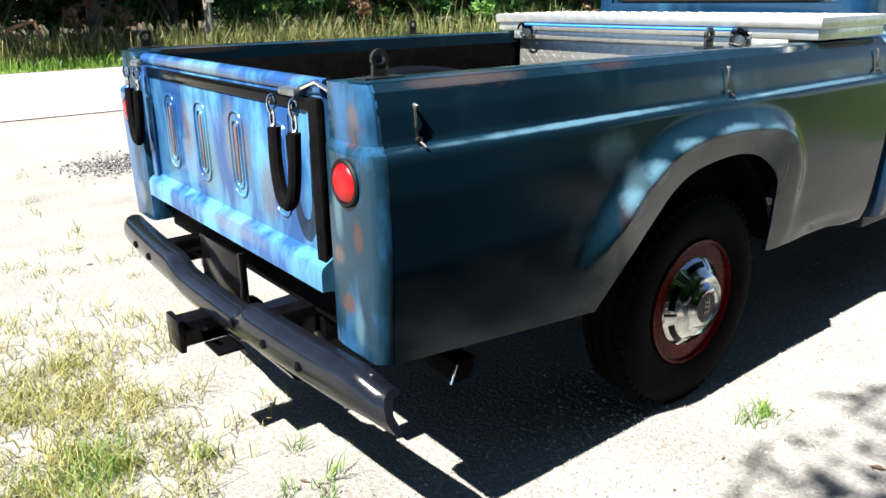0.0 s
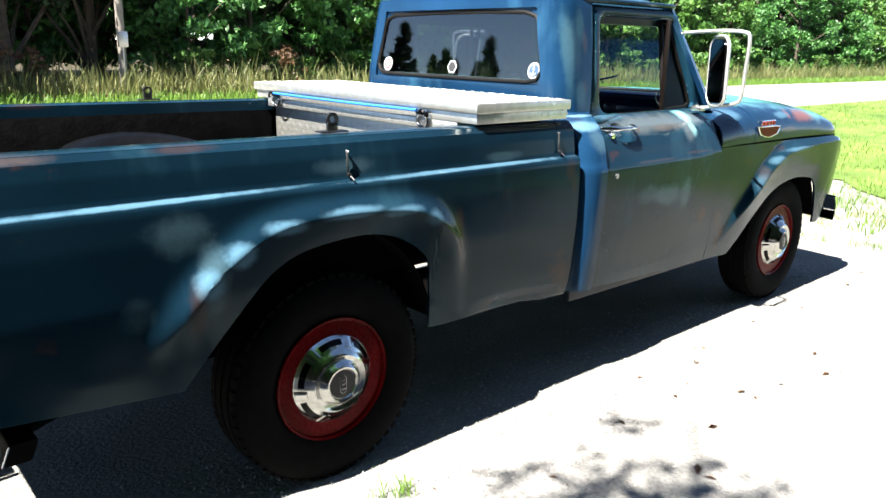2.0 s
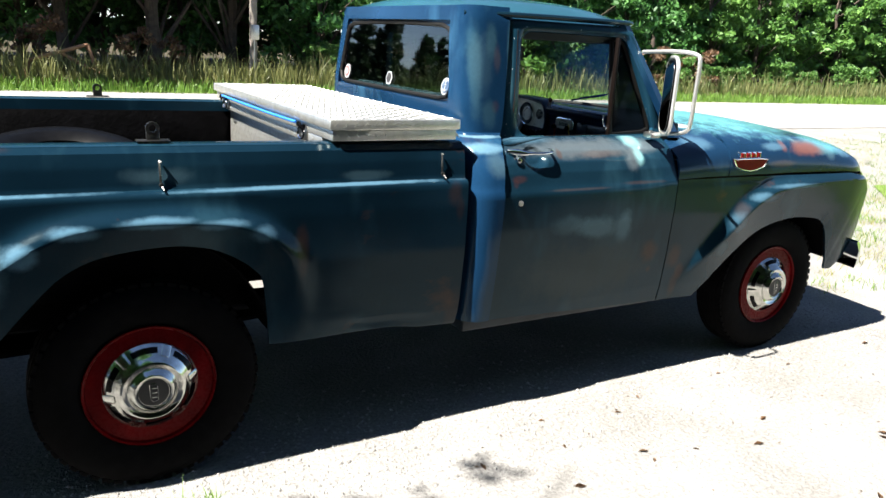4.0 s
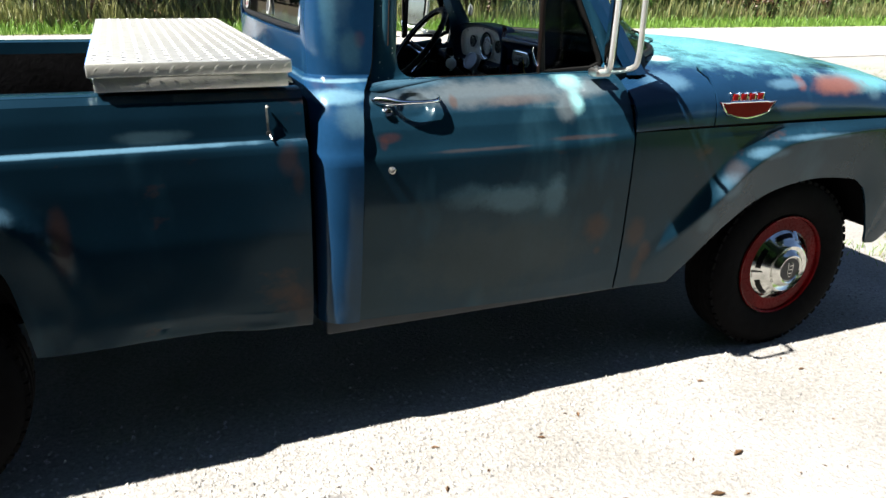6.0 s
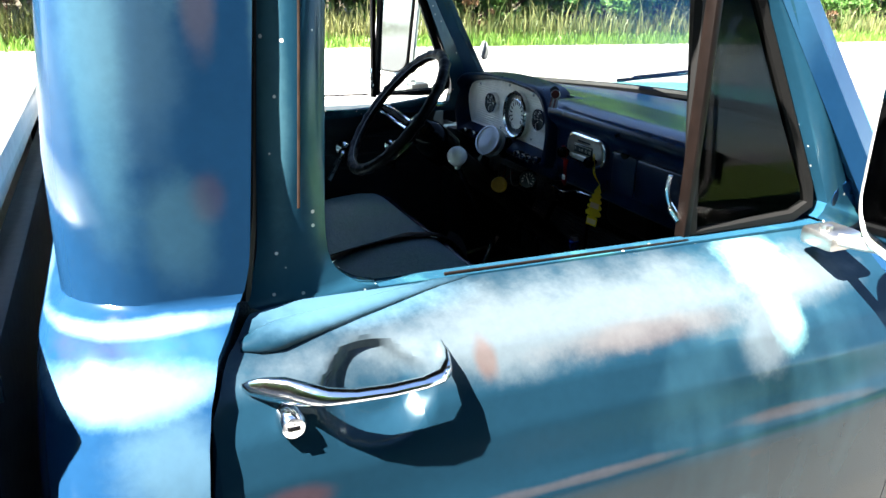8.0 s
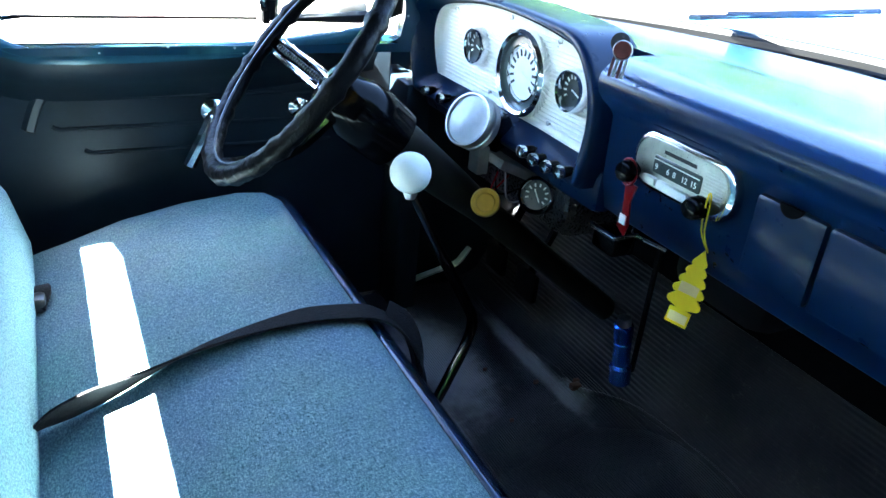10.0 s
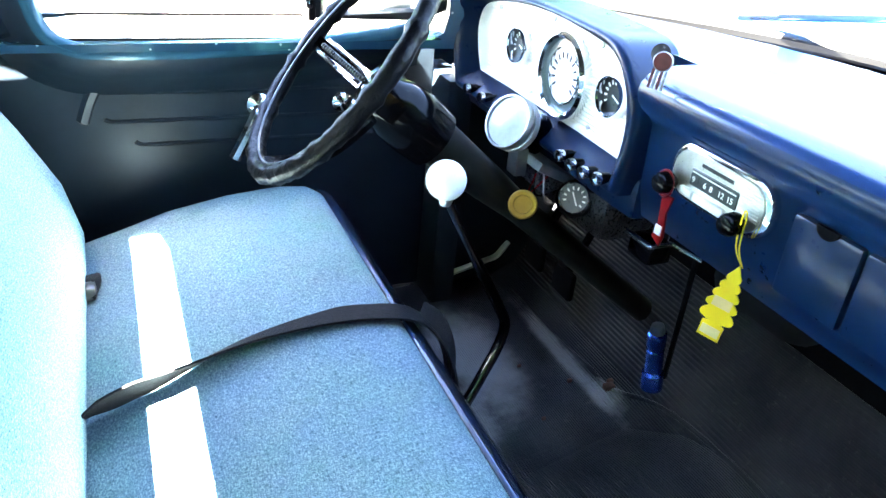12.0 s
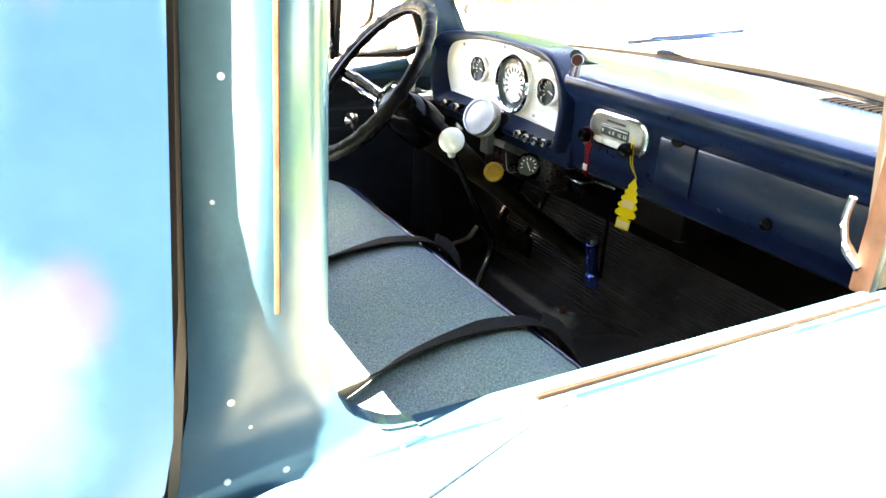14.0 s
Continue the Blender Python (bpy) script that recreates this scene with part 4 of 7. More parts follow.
def y_fender(x, z):
    nose = 0.07 * step(3.50, 3.90, x) ** 2
    return HW_CAB(min(z, 0.94)) - 0.006 + flare(x, z, OPEN_F, RIDGE_F, 0.046, 0.3, 0.52) - nose


def door_crease(x):
    return 0.016 * step(2.04, 2.25, x)


def cup_depth(x, z):
    """The scoop behind the door handle."""
    r = math.hypot((x - 1.499) / 0.066, (z - 1.077) / 0.046)
    return 0.028 * (1 - step(0.55, 1.0, r))


def y_door(x, z):
    return HW_CAB(z - door_crease(x) * (1 - step(0.98, 1.06, z))) - cup_depth(x, z)


def spaced(a, b, n, extra=()):
    return sorted(set([round(a + (b - a) * k / n, 4) for k in range(n + 1)] + [round(e, 4) for e in extra]))


BED_X0, BED_X1 = -1.197, 1.157
bed_bottom = tab([(-1.3, 0.548), (-0.51, 0.474)] + OPEN_R + [(0.40, 0.452), (0.60, 0.447), (0.874, 0.445), (1.0, 0.425), (1.16, 0.418)])
bed_xs = spaced(BED_X0, BED_X1, 120, [p[0] for p in OPEN_R] + [0.372, 0.38, 0.386])
door_top = tab([(1.299, 0.42), (1.318, 0.95), (1.335, 1.08), (1.356, 1.12), (1.388, 1.143), (1.45, 1.148), (2.3, 1.148)])
door_bottom = tab([(1.29, 0.417), (2.28, 0.379)])
fender_bottom = tab([(2.27, 0.379), (2.515, 0.371)] + OPEN_F + [(3.60, 0.405), (3.69, 0.47), (3.775, 0.56), (3.835, 0.76)])
fender_top = tab([(2.2, 0.966), (3.55, 0.958), (3.69, 0.935), (3.78, 0.885), (3.835, 0.79)])
fender_xs = spaced(2.279, 3.83, 92, [p[0] for p in OPEN_F])


JAMB = tab([(0.41, 1.298), (0.95, 1.313), (1.08, 1.330), (1.12, 1.350), (1.145, 1.380), (1.2, 1.394), (1.62, 1.432), (1.66, 1.436)])


def eye_ring(at, parent, mat=DARK_STEEL):
    """A flat lifting eye on a small base plate."""
    bm = bmesh.new()
    x, y, z = at
    for r0, r1 in (((0.011, 0.021)),):
        rings = []
        for k in range(20):
            a = 2 * math.pi * k / 20
            rings.append([(x + r * math.cos(a), y + w, z + 0.040 + r * math.sin(a)) for r, w in ((r0, -0.005), (r1, -0.005), (r1, 0.005), (r0, 0.005))])
        sweep(bm, rings, loop=True)
    box(bm, x - 0.020, x + 0.020, y - 0.005, y + 0.005, z, z + 0.030, 0.003)
    box(bm, x - 0.05, x + 0.05, y - 0.02, y + 0.02, z, z + 0.005, 0.002)
    return part("tie_down_eye", bm, mat, parent, "steel tie-down eye")


HOOK_STEEL = simple("weathered_hook_steel", (0.24, 0.24, 0.23), 0.45, 1.0, var=0.3, scale=60)


def side_hook(x, s, parent):
    """A slim rope hook: a bright upright finger on a dark bolt."""
    y = lambda z: -s * (HW_BED(z) + 0.006)
    bm = bmesh.new()
    lathe(bm, [(0.003, -0.005), (0.0075, -0.004), (0.0075, 0.004), (0.003, 0.005)], (x + 0.001, y(1.03) - s * 0.004, 1.034), "Y", 10)
    tube(bm, [(x, y(1.05), 1.062), (x, y(1.04), 1.045), (x + 0.001, y(1.03), 1.034), (x + 0.006, y(1.015) - s * 0.002, 1.020)], 0.0034, 6)
    hook = part("stake_hook", bm, DARK_STEEL, parent, "slim steel hook on the bed side")
    part("hook_finger", tube(bmesh.new(), smooth_path([(x, y(1.06), 1.060), (x - 0.001, y(1.09) - s * 0.003, 1.098), (x, y(1.11) - s * 0.002, 1.108), (x + 0.005, y(1.10) - s * 0.006, 1.104)], 4), 0.0032, 6), HOOK_STEEL, hook)


for s, side in ((1, "right"), (-1, "left")):
    bed_side = part("bed_side", skin(bed_xs, bed_bottom, lambda x: 1.147 + crease_shift(x), y_bed, 44, 0.012, s, lambda x: [h + crease_shift(x) for h in (1.000, 1.010, 1.0155, 1.0195, 1.028)]), PAINT_BED, truck, "blue bed side with sanded patches, painted ridge highlights and rust spots")
    # top rail and inner wall of the bed
    bm = bmesh.new()
    prof = [(0.800, 1.140), (0.797, 1.149), (0.785, 1.153), (0.735, 1.153), (0.722, 1.147), (0.720, 1.10), (0.728, 1.10), (0.73, 1.138), (0.79, 1.138)]
    sweep(bm, [[(xx, -s * p, q + crease_shift(xx)) for p, q in prof] for xx in spaced(-1.20, 1.157, 8)])
    part("bed_rail", bm, PAINT, truck, "blue bed rail with worn edge")
    part("bed_wall", boxm(-1.16, 1.13, -s * 0.728, -s * 0.742, 0.66, 1.11, 0.002), BED_BLACK, truck, "black-lined inner bed wall")
    # rear corner post with its tail lamp
    bm = bmesh.new()
    rings = []
    for k in range(41):
        z = 0.545 + (1.152 - 0.545) * k / 40
        w = HW_BED(z - 0.006) if z < 1.14 else HW_BED(1.134) - 0.006
        pr = 0.012 if z < 1.02 else 0.0
        xr = -1.222 - pr * step(1.04, 1.01, z)
        ring = [(-1.2000, w), (-1.2020, w)] + [(xr + 0.030 - 0.030 * math.sin(a), w - 0.030 + 0.030 * math.cos(a)) for a in [math.pi / 2 * j / 6 for j in range(7)]] + [(xr, 0.70), (xr + 0.006, 0.664), (xr + 0.02, 0.658), (-1.12, 0.658), (-1.12, w - 0.03), (-1.2000, w - 0.03)]
        rings.append([(a, -s * b, z) for a, b in ring])
    sweep(bm, rings)
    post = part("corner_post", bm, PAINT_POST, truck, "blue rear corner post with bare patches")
    yl = -s * 0.752
    lamp = part("tail_lamp", lathe(bmesh.new(), [(0.044, 0.0), (0.043, -0.006), (0.034, -0.013), (0.018, -0.017), (0.002, -0.018)], (-1.2345, yl, 0.945), "X", 28), LENS, post, "round red tail lamp lens")
    part("lamp_gasket", lathe(bmesh.new(), [(0.044, 0.0), (0.053, 0.0), (0.054, -0.004), (0.050, -0.008), (0.044, -0.007)], (-1.2342, yl, 0.945), "X", 28, loop=True), SEAL, post, "black lamp gasket")
    for xx in (-1.143, 0.05):
        eye_ring((xx, -s * 0.762, 1.158), truck)
    for xx in (-1.107, 0.055, 1.053):
        side_hook(xx, s, truck)
    # door, cab side and front fender
    sink = 0.0 if s > 0 else -0.042
    door = part("door", skin(spaced(1.304, 2.268, 60, [1.31, 1.318, 1.325, 1.335, 1.345, 1.36, 1.39] + [1.42 + 0.006 * k for k in range(28)]), door_bottom, lambda x: door_top(x) + sink, y_door, 100, 0.014, s, lambda x: [h + door_crease(x) for h in (0.930, 0.942, 0.952, 0.962, 0.974, 0.99)]), PAINT, truck, "blue cab door with sanded light patches and painted-in sheen")
    inner = [(1.500, 1.165), (1.481, 1.20), (1.484, 1.30), (1.498, 1.50), (1.506, 1.540), (1.53, 1.560), (1.59, 1.567), (1.95, 1.567), (2.035, 1.565), (2.062, 1.553), (2.085, 1.52), (2.16, 1.37), (2.236, 1.20), (2.242, 1.175), (2.225, 1.158), (2.19, 1.152), (1.60, 1.149), (1.535, 1.151)]
    outer = [(1.392, 1.145), (1.404, 1.20), (1.412, 1.30), (1.432, 1.54), (1.437, 1.595), (1.46, 1.616), (1.55, 1.619), (1.95, 1.619), (2.06, 1.617), (2.095, 1.606), (2.118, 1.575), (2.205, 1.38), (2.295, 1.19), (2.312, 1.150), (2.28, 1.137), (2.20, 1.137), (1.56, 1.137), (1.47, 1.138)]
    inner, outer = [(u, v + sink if v < 1.18 else v) for u, v in inner], [(u, v + sink if v < 1.16 else v) for u, v in outer]
    bm = bmesh.new()
    rings = []
    fine = [[(c[0], c[2]) for c in smooth_path([(u, 0, v) for u, v in lp], 4, True)] for lp in (inner, outer)]
    for (u, v), (p, q) in zip(*fine):
        wi, wo = HW_CAB(max(v, 1.152)), HW_CAB(max(q, 1.152))
        across = [(u + (p - u) * f, -s * (wi + (wo - wi) * f + 0.016 * step(1.12, 1.34, (v + q) / 2) * math.sin(math.pi * f) ** 0.7), v + (q - v) * f) for f in (0.0, 0.08, 0.25, 0.5, 0.75, 0.92, 1.0)]
        rings.append(across + [(p, -s * (wo - 0.024), q), (u, -s * (wi - 0.024 - 0.026 * step(1.18, 1.26, v)), v)])
    sweep(bm, rings, loop=True)
    frame_part = part("window_frame", bm, PAINT_FRAME, door, "blue window frame with worn inner edge", 40)
    seam = []
    for z in (1.25, 1.32, 1.40, 1.48, 1.53, 1.57):
        f = 0.46
        xa, xb = 1.481 + 0.062 * (z - 1.20), 1.404 + 0.078 * (z - 1.20)
        seam.append((xa + (xb - xa) * f, -s * (HW_CAB(z) + 0.0156 * step(1.16, 1.24, z)), z))
    part("frame_seam", tube(bmesh.new(), seam, 0.0016, 6), RUST_SEAM, frame_part, "rusty seam along the window frame")
    part("division_bar", boxm(1.987, 1.999, -s * 0.668, -s * 0.689, 1.146, 1.568, 0.003), BROWN_TRIM, door, "rusty brown division bar of the vent window")
    bm = bmesh.new()
    vent = [(2.004, 1.155), (2.19, 1.157), (2.228, 1.172), (2.226, 1.20), (2.085, 1.515), (2.060, 1.550), (2.004, 1.556)]
    sweep(bm, [[(u, -s * (HW_CAB(v) - 0.022), v) for u, v in vent], [(u, -s * (HW_CAB(v) - 0.027), v) for u, v in vent]])
    vg = part("vent_window", bm, GLASS_DARK if s > 0 else GLASS, door, "vent window glass")
    vg.visible_shadow = False
    bm = bmesh.new()
    tube(bm, [(u, -s * (HW_CAB(v) - 0.024), v) for u, v in vent], 0.0115, 6, loop=True)
    part("vent_seal", bm, SEAL, door, "black rubber vent window seal")
    # handle over its scooped recess
    rings = []
    for x, o, h, d in ((1.366, 0.003, 0.003, 0.003), (1.372, 0.007, 0.008, 0.005), (1.386, 0.013, 0.0125, 0.008), (1.405, 0.022, 0.0145, 0.012), (1.422, 0.034, 0.0125, 0.014), (1.440, 0.044, 0.0085, 0.013), (1.465, 0.051, 0.0060, 0.010), (1.50, 0.055, 0.0055, 0.009), (1.535, 0.055, 0.0055, 0.009), (1.556, 0.050, 0.0065, 0.010), (1.569, 0.036, 0.009, 0.012), (1.576, 0.018, 0.010, 0.012), (1.579, -0.002, 0.010, 0.008)):
        zc = 1.103 - 0.002 * math.sin((x - 1.366) * 15)
        y = HW_CAB(zc) + o
        rings.append([(x, -s * (y + d * math.cos(a)), zc + h * math.sin(a)) for a in [2 * math.pi * k / 14 for k in range(14)]])
    part("door_handle", sweep(bmesh.new(), rings), CHROME, door, "chrome door handle", 60)
    part("handle_button", lathe(bmesh.new(), [(0.001, -s * 0.018), (0.011, -s * 0.017), (0.0135, -s * 0.012), (0.0135, s * 0.02)], (1.406, -s * (HW_CAB(1.072) + 0.002), 1.073), "Y", 18), CHROME, door)
    part("button_slot", boxm(1.400, 1.412, -s * (HW_CAB(1.072) + 0.018), -s * (HW_CAB(1.072) + 0.0215), 1.0715, 1.0745), BLACK, door)
    part("door_lock", lathe(bmesh.new(), [(0.011, 0.004 * s), (0.011, -0.003 * s), (0.008, -0.005 * s), (0.004, -0.0045 * s), (0.001, -0.0035 * s)], (1.403, -s * (HW_CAB(0.908) + 0.002), 0.908), "Y", 18), STEEL, door, "round metal key lock")
    seal_line = [(JAMB(z) + 0.006, -s * (HW_CAB(z) - 0.007), z) for z in (1.152, 1.25, 1.35, 1.45, 1.55, 1.60)]
    part("door_seal", tube(bmesh.new(), seal_line, 0.0075, 8), SEAL, truck, "black rubber door seal")
    fender = part("front_fender", skin(fender_xs, fender_bottom, fender_top, y_fender, 40, 0.012, s), PAINT, truck, "blue front fender with raised wheel arch")
    # inner wheel wells, dark
    for cx, r, y0 in ((-0.06, 0.47, 0.52), (3.05, 0.47, 0.50)):
        bm = bmesh.new()
        top = arc_pts(cx, 0.42, r, 9, 171, 18)
        sweep(bm, [[(u, -s * 0.845, v) for u, v in top], [(u, -s * y0, v) for u, v in top]], closed=False, caps=False)
        bmesh.ops.solidify(bm, geom=bm.faces[:], thickness=0.006)
        part("wheel_well", bm, BED_BLACK, truck, "dark inner wheel well")
        part("well_wall", extrude_outline(top, "Y", -s * y0, -s * (y0 - 0.006)), BED_BLACK, truck)
    part("rocker", boxm(1.20, 2.50, -s * 0.70, -s * 0.825, 0.37, 0.46, 0.01), PAINT_DARK, truck)
    part("door_jamb", boxm(1.285, 1.33, -s * 0.66, -s * 0.822, 0.44, 1.05, 0.004), PAINT_DARK, truck)
    part("hinge_pillar", boxm(2.25, 2.30, -s * 0.66, -s * 0.822, 0.40, 1.04, 0.004), PAINT_DARK, truck)

# cab back and corners, with the rear window left open
BACK = tab([(0.41, 1.197), (0.95, 1.195), (1.14, 1.208), (1.155, 1.230), (1.30, 1.230), (1.64, 1.258), (1.66, 1.264)])
zs = spaced(0.424, 1.648, 46, [0.93, 0.942, 0.952, 0.962, 0.974, 0.99, 1.10, 1.13, 1.145, 1.152, 1.16, 1.272, 1.592])
bm = bmesh.new()
grid = []
for z in zs:
    w, j, b = HW_CAB(z), JAMB(z), BACK(z)
    rc = 0.075
    half = [(j, w), ((j + b + rc) / 2, w)] + [(b + rc - rc * math.sin(a), w - rc + rc * math.cos(a)) for a in [math.pi / 2 * k / 7 for k in range(8)]]
    yin = 0.585 - 0.06 * step(1.26, 1.60, z)
    half += [(b, yin), (b - 0.012 * step(1.2, 1.3, z), 0.3)]
    row = [(a, -c, z) for a, c in half] + [(b - 0.016 * step(1.2, 1.3, z), 0.0, z)] + [(a, c, z) for a, c in reversed(half)]
    grid.append([bm.verts.new(p) for p in row])
n = len(grid[0])
for i in range(len(zs) - 1):
    for k in range(n - 1):
        if zs[i] >= 1.2719 and zs[i + 1] <= 1.5921 and 10 <= k <= n - 12:
            continue
        bm.faces.new((grid[i][k], grid[i][k + 1], grid[i + 1][k + 1], grid[i + 1][k]))
bmesh.ops.recalc_face_normals(bm, faces=bm.faces)
bmesh.ops.solidify(bm, geom=bm.faces[:], thickness=-0.02)
bmesh.ops.recalc_face_normals(bm, faces=bm.faces)
part("cab_shell", bm, PAINT_CAB, truck, "blue cab corner and back panel with faded patches and painted belt highlight")

rw = []
for a, v in ((-0.583, 1.33), (-0.560, 1.292), (-0.505, 1.280), (-0.3, 1.279), (0, 1.279), (0.3, 1.279), (0.505, 1.280), (0.560, 1.292), (0.583, 1.33), (0.545, 1.52), (0.522, 1.560), (0.46, 1.578), (0.2, 1.585), (0, 1.586), (-0.2, 1.585), (-0.46, 1.578), (-0.522, 1.560), (-0.545, 1.52)):
    rw.append((BACK(v) - 0.008 * (1 - (a / 0.58) ** 2) - 0.004, a, v))
bm = bmesh.new()
mid, rim_in, rim_out = 1.432, [], []
for x, a, v in rw:
    k = max(abs(a) / (0.600 - 0.06 * step(1.26, 1.60, v)), (v - mid) / 0.172 if v > mid else (mid - v) / 0.172)
    a2, v2 = a / k, mid + (v - mid) / k
    rim_out.append((BACK(v2) - 0.016 * step(1.2, 1.3, v2) * (1 - (a2 / 0.6) ** 2) - 0.003, a2, v2))
    rim_in.append((x - 0.004, a, v))
sweep(bm, [rim_out, rim_in, [(x + 0.02, a, v) for x, a, v in rim_in], [(x + 0.02, a, v) for x, a, v in rim_out]], caps=False, loop=True)
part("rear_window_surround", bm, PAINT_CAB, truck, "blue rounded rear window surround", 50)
part("rear_window_seal", tube(bmesh.new(), [(x - 0.004, a * 0.988, mid + (v - mid) * 0.975) for x, a, v in rw], 0.0095, 8, loop=True), SEAL, truck, "black rubber rear window seal")
bm = bmesh.new()
sweep(bm, [rw, [(a + 0.005, b, c) for a, b, c in rw]])
rear_glass = part("rear_window", bm, GLASS_REAR, truck, "rear window glass with three round stickers")
rear_glass.visible_shadow = False
LEAN = radians(8.9)
for y, r, ring, mid_mat in ((0.494, 0.036, STICKER_PALE, STICKER_RED), (-0.016, 0.034, STICKER_PALE, BLOCK), (-0.532, 0.036, STICKER_PALE, STICKER_BLUE)):
    m = Matrix.Translation((BACK(1.332) - 0.008 * (1 - (y / 0.58) ** 2) - 0.0065, y, 1.332)) @ Matrix.Rotation(LEAN, 4, "Y")
    n_ = 6 if abs(y) < 0.1 else 24
    bm = lathe(bmesh.new(), [(r, 0.001), (r, 0), (0.001, -0.0005)], (0, 0, 0), "X", n_)
    bmesh.ops.transform(bm, matrix=m, verts=bm.verts)
    st = part("window_sticker", bm, ring, rear_glass, "round window sticker")
    bm = lathe(bmesh.new(), [(r * 0.74, -0.0006), (r * 0.74, -0.0015), (0.001, -0.002)], (0, 0, 0), "X", n_)
    bmesh.ops.transform(bm, matrix=m, verts=bm.verts)
    part("sticker_emblem", bm, mid_mat, st)
    if y < -0.3:
        bm = boxm(-0.0032, -0.0022, -0.0022, 0.0022, -0.018, 0.013)
        box(bm, -0.0032, -0.0022, -0.010, 0.010, 0.006, 0.009)
        tube(bm, [(-0.0027, 0.015 * math.sin(t_), -0.005 - 0.014 * math.cos(t_)) for t_ in [radians(-75 + 15 * k) for k in range(11)]], 0.0020, 5)
        tube(bm, [(-0.0027, 0.0045 * math.sin(t_), 0.018 + 0.0045 * math.cos(t_)) for t_ in [radians(36 * k) for k in range(10)]], 0.0014, 5, loop=True)
        bmesh.ops.transform(bm, matrix=m, verts=bm.verts)
        part("anchor_mark", bm, STICKER_PALE, st, "white anchor shape")
    elif y > 0.3:
        bm = lathe(bmesh.new(), [(r * 0.45, -0.0018), (r * 0.45, -0.0024), (0.001, -0.0028)], (0, 0, 0), "X", 12)
        bmesh.ops.transform(bm, matrix=m, verts=bm.verts)
        part("sticker_centre", bm, STICKER_PALE, st)

# roof
bm = bmesh.new()
g = []
for i in range(17):
    u = -1 + 2 * i / 16
    row = []
    for k in range(17):
        v = -1 + 2 * k / 16
        z = 1.630 + 0.085 * (1 - abs(u) ** 3.2) ** 0.6 * (1 - abs(v) ** 3.2) ** 0.6
        row.append(bm.verts.new((1.665 + (0.430 + (0.07 * (1 - v * v) if u > 0 else 0.0)) * u * (1 - 0.03 * v * v), 0.632 * v * (1 - 0.04 * u * u), z)))
    g.append(row)
for i in range(16):
    for k in range(16):
        bm.faces.new((g[i][k], g[i + 1][k], g[i + 1][k + 1], g[i][k + 1]))
bmesh.ops.recalc_face_normals(bm, faces=bm.faces)
bmesh.ops.solidify(bm, geom=bm.faces[:], thickness=0.03)
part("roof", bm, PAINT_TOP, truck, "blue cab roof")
for s in (1, -1):
    part("drip_rail", tube(bmesh.new(), smooth_path([(1.25, -s * 0.60, 1.622), (1.40, -s * 0.648, 1.626), (1.7, -s * 0.655, 1.630), (2.03, -s * 0.645, 1.632), (2.11, -s * 0.62, 1.632)], 5), 0.011, 8), PAINT, truck)
    # windscreen pillar
    bm = bmesh.new()
    rings = []
    for k in range(9):
        f = k / 8
        x, y, z = 2.365 - 0.310 * f, 0.735 - 0.10 * f, 1.14 + 0.50 * f
        a = 0.055 - 0.012 * f
        rings.append([(x - a, -s * y, z), (x - a * 0.4, -s * (y + 0.012), z), (x + a * 0.5, -s * (y - 0.002), z), (x + a * 0.7, -s * (y - 0.035), z), (x - a * 0.6, -s * (y - 0.045), z)])
    sweep(bm, rings)
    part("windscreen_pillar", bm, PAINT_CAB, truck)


def bow(y):
    """How far the screen bows forward at y, from 0 at its sides to 1 in the middle."""
    return 1 - min(1.0, abs(y) / 0.70) ** 2.2


def screen_foot(y):
    return 2.34 + 0.44 * bow(y)


ws = []
for v in range(7):
    f = v / 6
    ws.append([(2.34 - 0.27 * f + (0.44 - 0.34 * f) * bow((k / 10 - 1) * 0.70), (k / 10 - 1) * (0.70 - 0.09 * f), 1.19 + 0.432 * f) for k in range(21)])
bm = bmesh.new()
sweep(bm, ws, closed=False, caps=False)
bmesh.ops.solidify(bm, geom=bm.faces[:], thickness=0.005)
screen = part("windscreen", bm, GLASS_SCREEN, truck, "curved dusty windscreen glass")
border = ws[0] + [r[-1] for r in ws[1:-1]] + ws[-1][::-1] + [r[0] for r in ws[-2:0:-1]]
part("windscreen_seal", tube(bmesh.new(), border, 0.013, 8, loop=True), SEAL, truck, "black windscreen rubber")

# hood and cowl: one crowned section along x
HOOD_C = tab([(2.27, 1.170), (2.45, 1.192), (2.7, 1.206), (3.0, 1.202), (3.3, 1.179), (3.55, 1.143), (3.69, 1.108), (3.77, 1.058), (3.81, 0.99)])


def hood_ring(x):
    c = HOOD_C(x)
    nose = 0.07 * step(3.50, 3.90, x) ** 2 + 0.02 * step(3.6, 3.8, x)
    sh = c - 1.192
    half = [(0.866, 0.972 + 0.2 * min(0, sh)), (0.868, 1.00 + 0.5 * sh), (0.862, 1.045 + 0.7 * sh), (0.842, 1.085 + 0.85 * sh), (0.80, 1.118 + sh), (0.74, 1.139 + sh), (0.68, 1.150 + sh), (0.62, 1.160 + sh), (0.54, 1.168 + sh), (0.45, 1.176 + sh), (0.36, 1.182 + sh), (0.25, c - 0.005), (0.13, c - 0.0015), (0.0, c)]
    half = [(y - nose * (1 if y > 0.3 else y / 0.3), z) for y, z in half]
    return [(x, -y, z) for y, z in half] + [(x, y, z) for y, z in half[-2::-1]]


def hood_start(y):
    return max(2.606 + 0.26 * max(0.0, 1 - abs(y) / 0.83), screen_foot(y) + 0.075 if abs(y) < 0.73 else 0.0)


